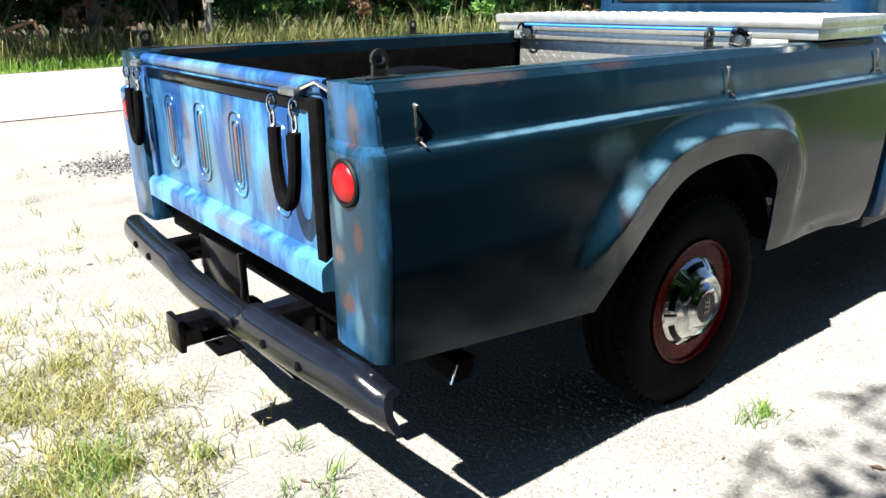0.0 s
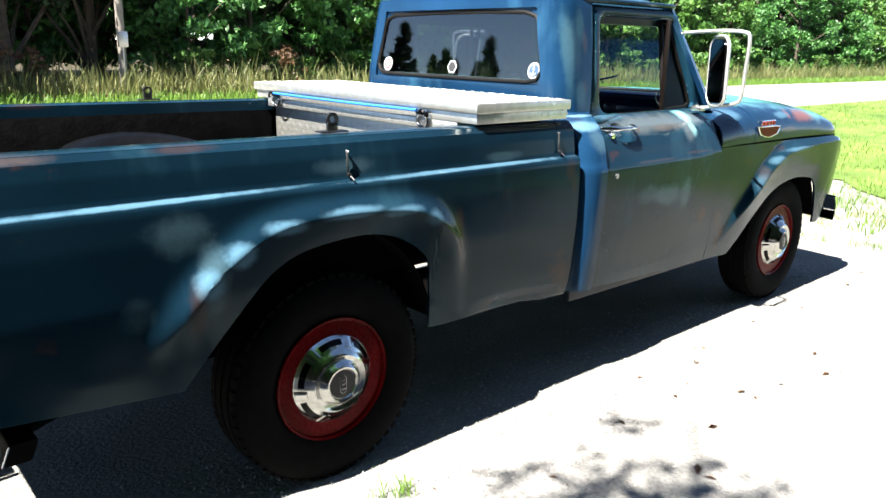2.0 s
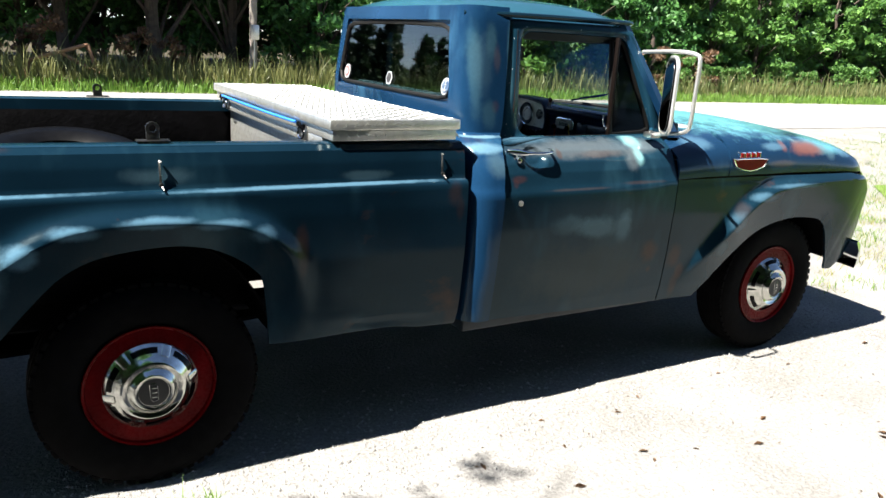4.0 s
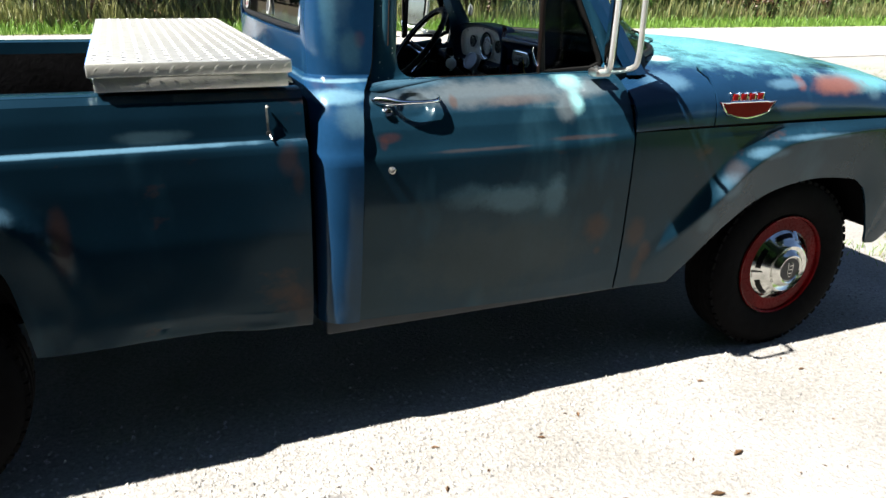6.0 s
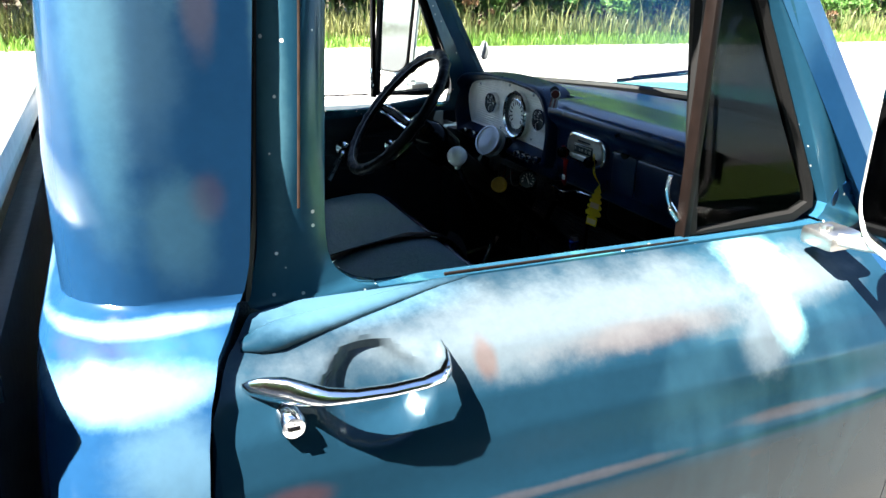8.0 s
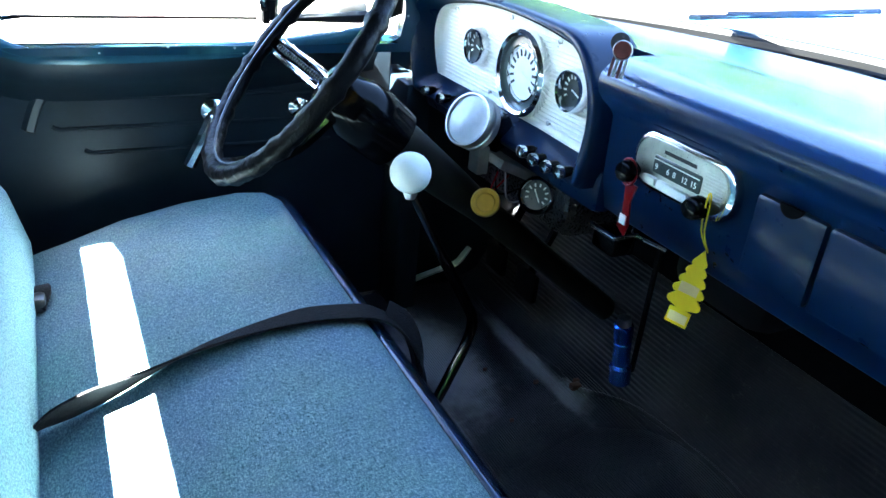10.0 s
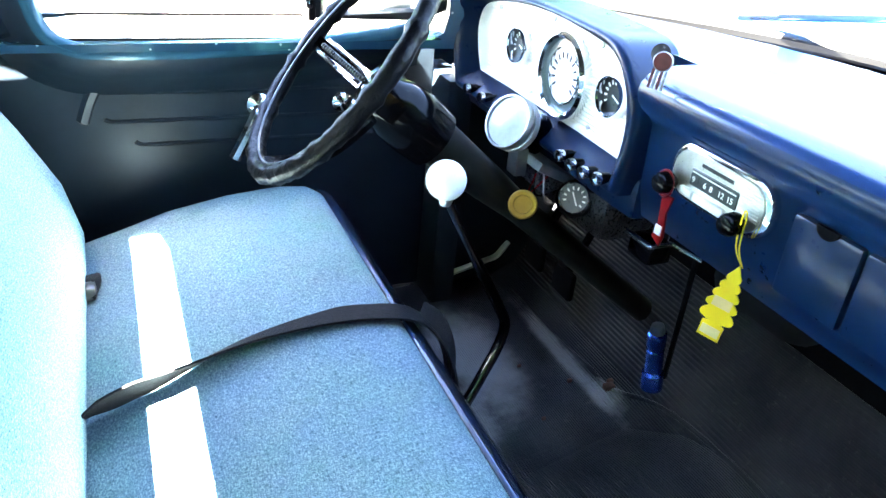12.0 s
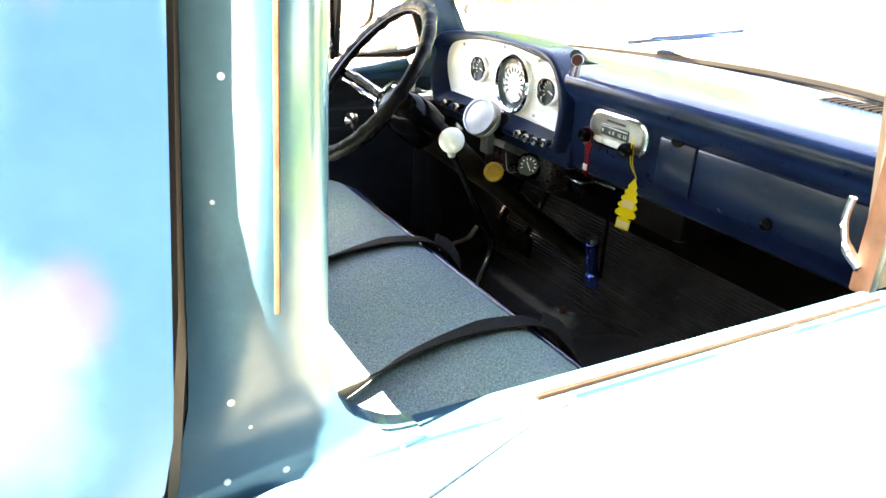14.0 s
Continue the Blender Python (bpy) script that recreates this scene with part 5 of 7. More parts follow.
# the cowl leaves the foot of the windscreen open
cols = []
flat = hood_ring(2.4)
for k in range(len(flat)):
    y = abs(flat[k][1])
    x0, x1 = (2.276, 2.606) if y > 0.73 else (screen_foot(y) + 0.005, hood_start(y))
    cols.append([hood_ring(x0 + (x1 - x0) * f / 8)[k] for f in range(9)])
bm = sweep(bmesh.new(), cols, closed=False, caps=False)
bmesh.ops.solidify(bm, geom=bm.faces[:], thickness=0.010)
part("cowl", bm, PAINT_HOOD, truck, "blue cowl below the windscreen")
rings = []
for x in spaced(2.611, 3.81, 36):
    flat = hood_ring(x)
    back = [hood_start(p[1]) + 0.006 for p in flat]
    r = [hood_ring(b + (x - 2.611) * (3.81 - b) / 1.199)[k] for k, b in enumerate(back)]
    rings.append(r + [(p[0], p[1] * 0.984, p[2] - 0.012 * (1 if abs(p[1]) < 0.8 else 0.0)) for p in reversed(r)])
part("hood", sweep(bmesh.new(), rings), PAINT_HOOD, truck, "faded turquoise hood with painted-in sky sheen and rusty patches")
for s in (1, -1):
    part("seam_liner", boxm(2.30, 3.66, -s * 0.765, -s * 0.845, 0.945, 0.985, 0.003), BED_BLACK, truck)
part("front_panel", boxm(3.66, 3.72, -0.70, 0.70, 0.52, 1.0, 0.02), PAINT_DARK, truck)
for k in range(5):
    part("grille_bar", boxm(3.72, 3.735, -0.62, 0.62, 0.62 + 0.07 * k, 0.645 + 0.07 * k, 0.004), STEEL, truck)
bm = bmesh.new()
rings = []
for k in range(21):
    y = -0.88 + 1.76 * k / 20
    xo = 3.885 - 0.08 * abs(y / 0.88) ** 3
    rings.append([(xo - 0.035, y, 0.40), (xo - 0.005, y, 0.42), (xo, y, 0.47), (xo - 0.012, y, 0.535), (xo - 0.045, y, 0.56), (xo - 0.05, y, 0.55), (xo - 0.02, y, 0.50), (xo - 0.02, y, 0.43)])
sweep(bm, rings)
part("front_bumper", bm, CHROME, truck, "chrome front bumper")
for s in (1, -1):
    part("bumper_bracket", boxm(3.5, 3.83, -s * 0.52, -s * 0.58, 0.44, 0.52, 0.006), BLACK, truck)
# side emblem: chrome-edged shield with red fill and red blocks above, plain shapes only
SHIELD = [(2.622, 1.052), (2.640, 1.026), (2.652, 1.012), (2.70, 0.998), (2.745, 0.992), (2.79, 0.997), (2.840, 1.009), (2.852, 1.023), (2.870, 1.049), (2.842, 1.047), (2.830, 1.050), (2.662, 1.052), (2.650, 1.050)]
for s in (1, -1):
    em = part("side_emblem", extrude_outline([(u, v) for u, v in SHIELD], "Y", -s * 0.858, -s * 0.872), RED_DARK, truck, "chrome-edged red fender emblem")
    part("emblem_edge", tube(bmesh.new(), [(u, -s * 0.8725, v) for u, v in SHIELD], 0.0036, 6, loop=True), CHROME, em)
    for k in range(4):
        x0 = 2.668 + 0.038 * k
        part("emblem_block", boxm(x0, x0 + 0.034, -s * 0.850, -s * 0.868, 1.052, 1.083, 0.002), CHROME, em)
        part("block_fill", boxm(x0 + 0.0045, x0 + 0.0295, -s * 0.866, -s * 0.870, 1.056, 1.079, 0.0015), RED_DARK, em)

# ---- bed floor, front wall and tailgate ----
part("bed_floor", boxm(-1.17, 1.12, -0.735, 0.735, 0.655, 0.68, 0.003), BED_BLACK, truck, "black bed floor")
for k in range(9):
    part("floor_rib", boxm(-1.16, 1.10, -0.66 + 0.16 * k, -0.60 + 0.16 * k, 0.678, 0.69, 0.004), BED_BLACK, truck)
part("bed_front_wall", boxm(1.11, 1.15, -0.79, 0.79, 0.45, 1.12, 0.006), PAINT_DARK, truck)
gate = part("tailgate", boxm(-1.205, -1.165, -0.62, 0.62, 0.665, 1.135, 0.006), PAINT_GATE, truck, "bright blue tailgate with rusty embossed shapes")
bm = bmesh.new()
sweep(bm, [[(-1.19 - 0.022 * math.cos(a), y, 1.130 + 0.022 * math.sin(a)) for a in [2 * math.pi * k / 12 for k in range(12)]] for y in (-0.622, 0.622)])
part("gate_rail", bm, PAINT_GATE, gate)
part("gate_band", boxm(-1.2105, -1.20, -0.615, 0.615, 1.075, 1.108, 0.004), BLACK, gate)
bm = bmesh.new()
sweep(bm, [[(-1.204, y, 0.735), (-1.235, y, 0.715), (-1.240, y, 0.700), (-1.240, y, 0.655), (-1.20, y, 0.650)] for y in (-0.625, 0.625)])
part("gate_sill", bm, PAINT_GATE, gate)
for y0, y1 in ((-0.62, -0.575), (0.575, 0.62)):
    # near side blackened, the recess's shade put into its colour
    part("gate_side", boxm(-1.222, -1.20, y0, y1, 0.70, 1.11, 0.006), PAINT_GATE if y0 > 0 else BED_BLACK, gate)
for k in range(4):
    yc = 0.40 - 0.262 * k
    for a, b, c, d in ((yc - 0.045, yc + 0.045, 0.79, 1.03), (yc - 0.022, yc + 0.022, 0.815, 1.005)):
        o = round_rect(a, b, c, d, min(0.04, (b - a) / 2 - 0.002))
        bm = bmesh.new()
        tube(bm, [(-1.2055, u, v) for u, v in o], 0.0042, 6, loop=True)
        part("embossed_shape", bm, PAINT_GATE, gate)
    part("embossed_bar", boxm(-1.2085, -1.204, yc - 0.006, yc + 0.006, 0.83, 0.99, 0.002), RUSTY, gate, "rusty embossed bar")
part("gate_slot", boxm(-1.19, -1.16, -0.66, -0.622, 0.60, 1.12, 0.002), BED_BLACK, truck)
part("gate_slot", boxm(-1.19, -1.16, 0.622, 0.66, 0.60, 1.12, 0.002), BED_BLACK, truck)
# latch straps: chain links with rubber hose
for y in (-0.505, 0.63):
    sgn = -1 if y < 0 else 1
    bm = bmesh.new()
    hose = smooth_path([(-1.245, y + 0.056, 1.03), (-1.252, y + 0.045, 0.94), (-1.256, y + 0.020, 0.868), (-1.256, y - 0.020, 0.855), (-1.256, y - 0.050, 0.91), (-1.250, y - 0.056, 1.03)], 6)
    tube(bm, hose, 0.016, 10)
    part("strap_hose", bm, RUBBER, truck, "black rubber hose over a tailgate chain")
    for yy in (y + 0.056, y - 0.056):
        for zz, rot in ((1.052, 0), (1.085, 1)):
            bm = bmesh.new()
            pts = [(-1.246 + (0.010 * math.sin(a) if rot else 0), yy + (0 if rot else 0.010 * math.sin(a)), zz + 0.022 * math.cos(a)) for a in [2 * math.pi * k / 12 for k in range(12)]]
            tube(bm, pts, 0.0038, 6, loop=True)
            part("chain_link", bm, CHROME, truck)
    part("latch_bar", boxm(-1.236, -1.20, y - 0.04, y + 0.04, 1.108, 1.126, 0.004), STEEL, truck, "worn latch bracket on the tailgate corner")
    part("latch_rod", tube(bmesh.new(), [(-1.22, y - 0.04, 1.125), (-1.21, y + sgn * 0.10, 1.145), (-1.21, y + sgn * 0.20, 1.12)], 0.006, 6), CHROME, truck)

# ---- chassis, rear bumper, hitch, exhaust ----
for y in (-0.42, 0.42):
    part("frame_rail", boxm(-1.15, 3.6, y - 0.035, y + 0.035, 0.40, 0.508, 0.008), BLACK, truck)
part("under_floor", boxm(1.2, 3.6, -0.78, 0.78, 0.50, 0.515, 0.002), BED_BLACK, truck)
part("rear_axle", tube(bmesh.new(), [(0, -0.70, 0.36), (0, 0.70, 0.36)], 0.045, 12), BLACK, truck)
part("differential", lathe(bmesh.new(), [(0.02, -0.13), (0.10, -0.09), (0.135, 0), (0.10, 0.09), (0.02, 0.13)], (0, 0.0, 0.36), "X", 16), BLACK, truck)
part("front_axle", tube(bmesh.new(), [(3.1, -0.70, 0.36), (3.1, 0.70, 0.36)], 0.04, 10), BLACK, truck)
part("rear_valance", boxm(-1.16, -1.13, -0.66, 0.66, 0.52, 0.66, 0.004), BED_BLACK, truck)
part("plate_board", boxm(-1.245, -1.235, -0.16, 0.16, 0.46, 0.62, 0.004), BLACK, truck, "plain dark licence plate holder")
part("plate_stay", boxm(-1.26, -1.24, -0.185, -0.165, 0.42, 0.64, 0.003), BLACK, truck)
bm = bmesh.new()
rings = []
for k in range(81):
    y = -0.90 + 1.80 * k / 80
    e = step(0.78, 0.90, abs(y))
    sg = -1 if y < 0 else 1
    drop = 0.030 * step(-0.305, -0.285, y) * (1 - step(0.12, 0.27, y))
    xo = -1.338 + 0.042 * abs(y / 0.90) ** 2.2 + 0.022 * e * e
    top, hgt, out_y = 0.542 - drop - 0.030 * e * e, 0.108 - drop * 0.55 - 0.020 * e, sg * 0.055 * e * e
    prof = [(0.068, 0.004), (0.050, 0.0), (0.034, 0.001), (0.018, 0.009), (0.006, 0.026), (0.0, 0.052), (0.004, hgt - 0.025), (0.014, hgt - 0.006), (0.028, hgt), (0.036, hgt - 0.008), (0.026, 0.045), (0.040, 0.016), (0.068, 0.012)]
    rings.append([(xo + a * (1 - 0.2 * e), y + out_y * min(1.0, b / hgt), top - b) for a, b in prof])
sweep(bm, rings)
bumper = part("rear_bumper", bm, GLOSS_BLACK, truck, "glossy black rear step bumper with worn edges")
for y in (-0.62, -0.45, 0.45, 0.62, -0.27):
    part("bumper_bolt", lathe(bmesh.new(), [(0.014, 0.004), (0.013, -0.004), (0.006, -0.008), (0.001, -0.009)], (-1.338 + 0.042 * abs(y / 0.90) ** 2.2, y, 0.482), "X", 12), BLACK, bumper)
for y in (-0.40, 0.40):
    part("bumper_arm", boxm(-1.30, -1.10, y - 0.03, y + 0.03, 0.46, 0.54, 0.005), BLACK, truck)
hitch = part("hitch_receiver", boxm(-1.42, -1.15, -0.075, 0.005, 0.355, 0.435, 0.008), BLACK, truck, "square black hitch receiver")
part("receiver_collar", boxm(-1.425, -1.405, -0.087, 0.017, 0.343, 0.447, 0.006), BLACK, hitch)
part("hitch_bar", tube(bmesh.new(), [(-1.25, -0.5, 0.40), (-1.25, 0.5, 0.40)], 0.03, 10), BLACK, truck)
part("hitch_pin", tube(bmesh.new(), [(-1.36, -0.125, 0.42), (-1.36, 0.035, 0.38)], 0.007, 8), CHROME, hitch)
part("chain_plate", boxm(-1.35, -1.27, -0.18, -0.07, 0.348, 0.356, 0.002), BLACK, hitch)
bm = bmesh.new()
o = round_rect(-0.034, 0.034, 0.355, 0.412, 0.008, 3)
sweep(bm, [[(-0.905 + u + 0.012 * (v - 0.38) / 0.03, -0.745, v) for u, v in o], [(-0.895 + u, -0.60, v) for u, v in o]])
tip = part("exhaust_tip", bm, BED_BLACK, truck, "dark rectangular exhaust tip below the bed")
part("tip_edge", tube(bmesh.new(), [(-0.950, -0.747, 0.358), (-0.929, -0.747, 0.410)], 0.003, 6), CHROME, tip, "bright worn edge")
part("exhaust_pipe", tube(bmesh.new(), [(-0.895, -0.61, 0.385), (-0.6, -0.50, 0.42), (0.3, -0.45, 0.42), (2.0, -0.3, 0.45)], 0.03, 8), BLACK, truck)


# ---- wheels ----
def wheel(x, s):
    w = empty("wheel", "", "")
    w.parent = truck
    w.location = (x, -s * 0.83, 0.36)
    prof = [(0.204, -0.075), (0.228, -0.090), (0.275, -0.100), (0.315, -0.098), (0.340, -0.088), (0.352, -0.074), (0.357, -0.060), (0.349, -0.056), (0.349, -0.050), (0.3595, -0.046), (0.3595, -0.018), (0.350, -0.014), (0.350, -0.007), (0.36, -0.003), (0.36, 0.025), (0.351, 0.029), (0.351, 0.035), (0.358, 0.040), (0.353, 0.072), (0.335, 0.09), (0.275, 0.10), (0.215, 0.085)]
    # offset runs inwards from the outer face
    tyre = part("tyre", lathe(bmesh.new(), [(r, s * (o + 0.09)) for r, o in prof], (0, 0, 0), "Y", 56, loop=True), RUBBER, w, "black rubber tyre", 40)
    bm = bmesh.new()
    blk = []
    for k in range(56):
        a = 2 * math.pi * k / 56
        m = Matrix.Rotation(a, 4, "Y")
        for o in (0.018, 0.145):
            box(bm, -0.013, 0.013, s * (o - 0.012), s * (o + 0.012), 0.345, 0.3565, m=m)
    tagged(part("tread", bm, RUBBER, tyre), kind="stuff")
    rimp = [(0.208, 0.012), (0.212, 0.006), (0.210, 0.000), (0.203, 0.003), (0.200, 0.010), (0.196, 0.020), (0.195, 0.040), (0.191, 0.044), (0.189, 0.085), (0.184, 0.105), (0.168, 0.118), (0.152, 0.095), (0.138, 0.060), (0.05, 0.06), (0.002, 0.06)]
    part("rim", lathe(bmesh.new(), [(r, s * (o - 0.002)) for r, o in rimp], (0, 0, 0), "Y", 48), RED, w, "red painted steel rim")
    capp = [(0.146, 0.040), (0.152, 0.022), (0.153, 0.014), (0.150, 0.009), (0.120, -0.017), (0.108, -0.026), (0.101, -0.035), (0.095, -0.038), (0.089, -0.035), (0.079, -0.032), (0.071, -0.038), (0.065, -0.048), (0.059, -0.052), (0.053, -0.050), (0.050, -0.045), (0.002, -0.046)]
    cap = part("hubcap", lathe(bmesh.new(), [(r, s * o) for r, o in capp], (0, 0, 0), "Y", 48), CAP_CHROME, w, "chrome hubcap with six dark slots", 28)
    on = lambda r, a, d: (r * math.cos(a), s * (0.009 - (0.150 - r) * 0.867 - d), r * math.sin(a))
    for k in range(6):
        a0 = 2 * math.pi * k / 6 + 0.35
        bm = bmesh.new()
        sweep(bm, [[on(0.125, a, 0.0006), on(0.140, a, 0.0006), on(0.140, a, 0.0022), on(0.125, a, 0.0022)] for a in [a0 + radians(36) * j / 8 for j in range(9)]])
        part("cap_slot", bm, BLACK, cap)
        bm = bmesh.new()
        sweep(bm, [[on(0.119, a, -0.002), on(0.119, a, h), on(0.149, a, h), on(0.149, a, -0.002)] for a, h in ((a0 + radians(41), 0.0004), (a0 + radians(43), 0.0034), (a0 + radians(53), 0.0034), (a0 + radians(55), 0.0004))])
        part("cap_rib", bm, CAP_CHROME, cap)
    part("cap_badge", lathe(bmesh.new(), [(0.049, -s * 0.044), (0.047, -s * 0.0475), (0.001, -s * 0.0485)], (0, 0, 0), "Y", 28), BLOCK, cap, "dark cap centre")
    mark = [(-0.013, 0.030), (0.004, 0.033), (0.012, 0.020), (0.012, -0.026), (-0.002, -0.032), (-0.011, -0.022)]
    part("badge_mark", tube(bmesh.new(), [(u, -s * 0.0488, v) for u, v in mark], 0.0014, 5, loop=True), CAP_CHROME, cap)
    for k in range(3):
        part("badge_bar", boxm(-0.006, 0.009, -s * 0.0478, -s * 0.0494, -0.018 + 0.016 * k, -0.015 + 0.016 * k), CAP_CHROME, cap)
    return w


for x in (0.0, 3.10):
    for s in (1, -1):
        wheel(x, s)


# ---- mirrors ----
for s in (1, -1):
    mir = empty("mirror", "", "")
    mir.parent = truck
    bm = bmesh.new()
    tube(bm, smooth_path([(2.165, -s * 0.66, 1.515), (2.15, -s * 0.88, 1.524), (2.148, -s * 0.985, 1.515), (2.148, -s * 1.008, 1.485), (2.152, -s * 1.003, 1.36), (2.156, -s * 0.995, 1.235), (2.155, -s * 0.972, 1.197), (2.152, -s * 0.88, 1.177), (2.16, -s * 0.78, 1.160)], 6), 0.0088, 10)
    part("mirror_arm", bm, ALU, mir, "chrome tube mirror arm")
    top, low = Vector((2.150, -s * 0.864, 1.500)), Vector((2.126, -s * 0.884, 1.180))
    ax, ac = (low - top), Vector((-0.50, -s * 0.866, 0)).normalized()
    fr = ac.cross(ax.normalized()).normalized()
    fr = fr if fr.x > 0 else -fr
    M = Matrix.Translation((top + low) / 2) @ Matrix([[*ac, 0], [*ax.normalized(), 0], [*fr, 0], [0, 0, 0, 1]]).transposed()
    L = ax.length / 2
    loop_ = [M @ Vector((u, v, 0)) for u, v in round_rect(-0.077, 0.077, -L, L, 0.055, 6)]
    part("mirror_loop", tube(bmesh.new(), loop_, 0.0085, 8, loop=True), ALU, mir)
    disc = lambda w, k: [M @ Vector((u, v, w)) for u, v in round_rect(-0.067 * k, 0.067 * k, -L + 0.012 + 0.067 * (1 - k), L - 0.012 - 0.067 * (1 - k), 0.046 * k, 6)]
    part("mirror_head", sweep(bmesh.new(), [disc(-0.010, 0.98), disc(-0.008, 1.0), disc(0.006, 1.0), disc(0.014, 0.86)]), BLACK, mir, "black oblong mirror head")
    part("mirror_glass", sweep(bmesh.new(), [disc(-0.0102, 0.93), disc(-0.0125, 0.93)]), simple("dark_mirror_glass", (0.30, 0.31, 0.33), 0.04, 1.0, var=0.02), mir)
    part("mirror_foot", boxm(2.14, 2.20, -s * 0.745, -s * 0.80, 1.145, 1.172, 0.008), STEEL, mir)
    part("foot_bolt", lathe(bmesh.new(), [(0.009, 0), (0.009, 0.008), (0.002, 0.011)], (2.155, -s * 0.775, 1.170), "Z", 10), STEEL, mir)


# ---- the pickup: cab interior ----
def text_part(name, body, size, m, mat, parent):
    """Flat lettering with the built-in font, turned into a mesh."""
    cu = bpy.data.curves.new(name, "FONT")
    cu.body, cu.size, cu.align_x, cu.align_y, cu.extrude = body, size, "CENTER", "CENTER", 0.0003
    tmp = bpy.data.objects.new(name, cu)
    scene.collection.objects.link(tmp)
    me = bpy.data.meshes.new_from_object(tmp.evaluated_get(bpy.context.evaluated_depsgraph_get()))
    bpy.data.objects.remove(tmp)
    me.name = name
    me.transform(m)
    me.materials.clear()
    me.materials.append(mat)
    ob = new(name, me)
    ob.parent = parent
    return ob


def sweep_y(prof, y0, y1, n=1, bulge=None):
    bm = bmesh.new()
    ys = [y0 + (y1 - y0) * k / n for k in range(n + 1)]
    return sweep(bm, [[(x, y, z) for x, z in (bulge(y, prof) if bulge else prof)] for y in ys])


# floor, firewall, hump and mats
part("cab_floor", boxm(1.22, 2.50, -0.80, 0.80, 0.515, 0.545, 0.003), BED_BLACK, truck)
bm = sweep_y([(2.46, 0.545), (2.50, 0.56), (2.68, 0.86), (2.70, 1.08), (2.72, 1.08), (2.72, 0.84), (2.52, 0.52), (2.46, 0.52)], -0.76, 0.76)
part("firewall", bm, BED_BLACK, truck, "dark firewall and toe board")
part("floor_mat", sweep_y([(1.95, 0.546), (2.44, 0.546), (2.50, 0.57), (2.62, 0.77), (2.61, 0.776), (2.49, 0.582), (2.43, 0.556), (1.95, 0.556)], -0.74, 0.74), MATRIB, truck, "black ribbed rubber floor mat with dirt")
bm = bmesh.new()
sweep(bm, [[(x, 0.24 * u * (1 + 0.2 * step(2.2, 2.6, x)), 0.540 + (0.024 + 0.045 * step(2.0, 2.6, x)) * (0.5 + 0.5 * math.cos(math.pi * u)) ** 0.8) for u in [-1 + k / 8 for k in range(17)]] for x in spaced(1.6, 2.66, 14)])
part("transmission_hump", bm, MATRIB, truck, "", 60)
fold = [(2.446, 0.66, 0.562), (2.444, 0.487, 0.561), (2.456, 0.342, 0.566), (2.450, 0.276, 0.574), (2.490, 0.196, 0.590), (2.497, 0.10, 0.606), (2.500, -0.04, 0.610), (2.495, -0.22, 0.584)]
part("mat_fold", tube(bmesh.new(), smooth_path(fold, 5), [0.002] + [0.0045, 0.0055, 0.004, 0.005] * 8 + [0.004, 0.003, 0.002], 6), MATRIB, truck, "creased worn fold in the rubber mat", 60)
for x, y, z, r in ((2.447, 0.275, 0.578, 0.010), (2.46, 0.29, 0.578, 0.006), (2.40, 0.33, 0.562, 0.005), (2.30, 0.25, 0.562, 0.004), (2.33, 0.40, 0.560, 0.004)):
    part("grit", boxm(x - r, x + r, y - r * 0.7, y + r * 0.6, z - 0.004, z + r * 0.7, 0.002), RUSTY, truck, "crumb of dry dirt on the mat")
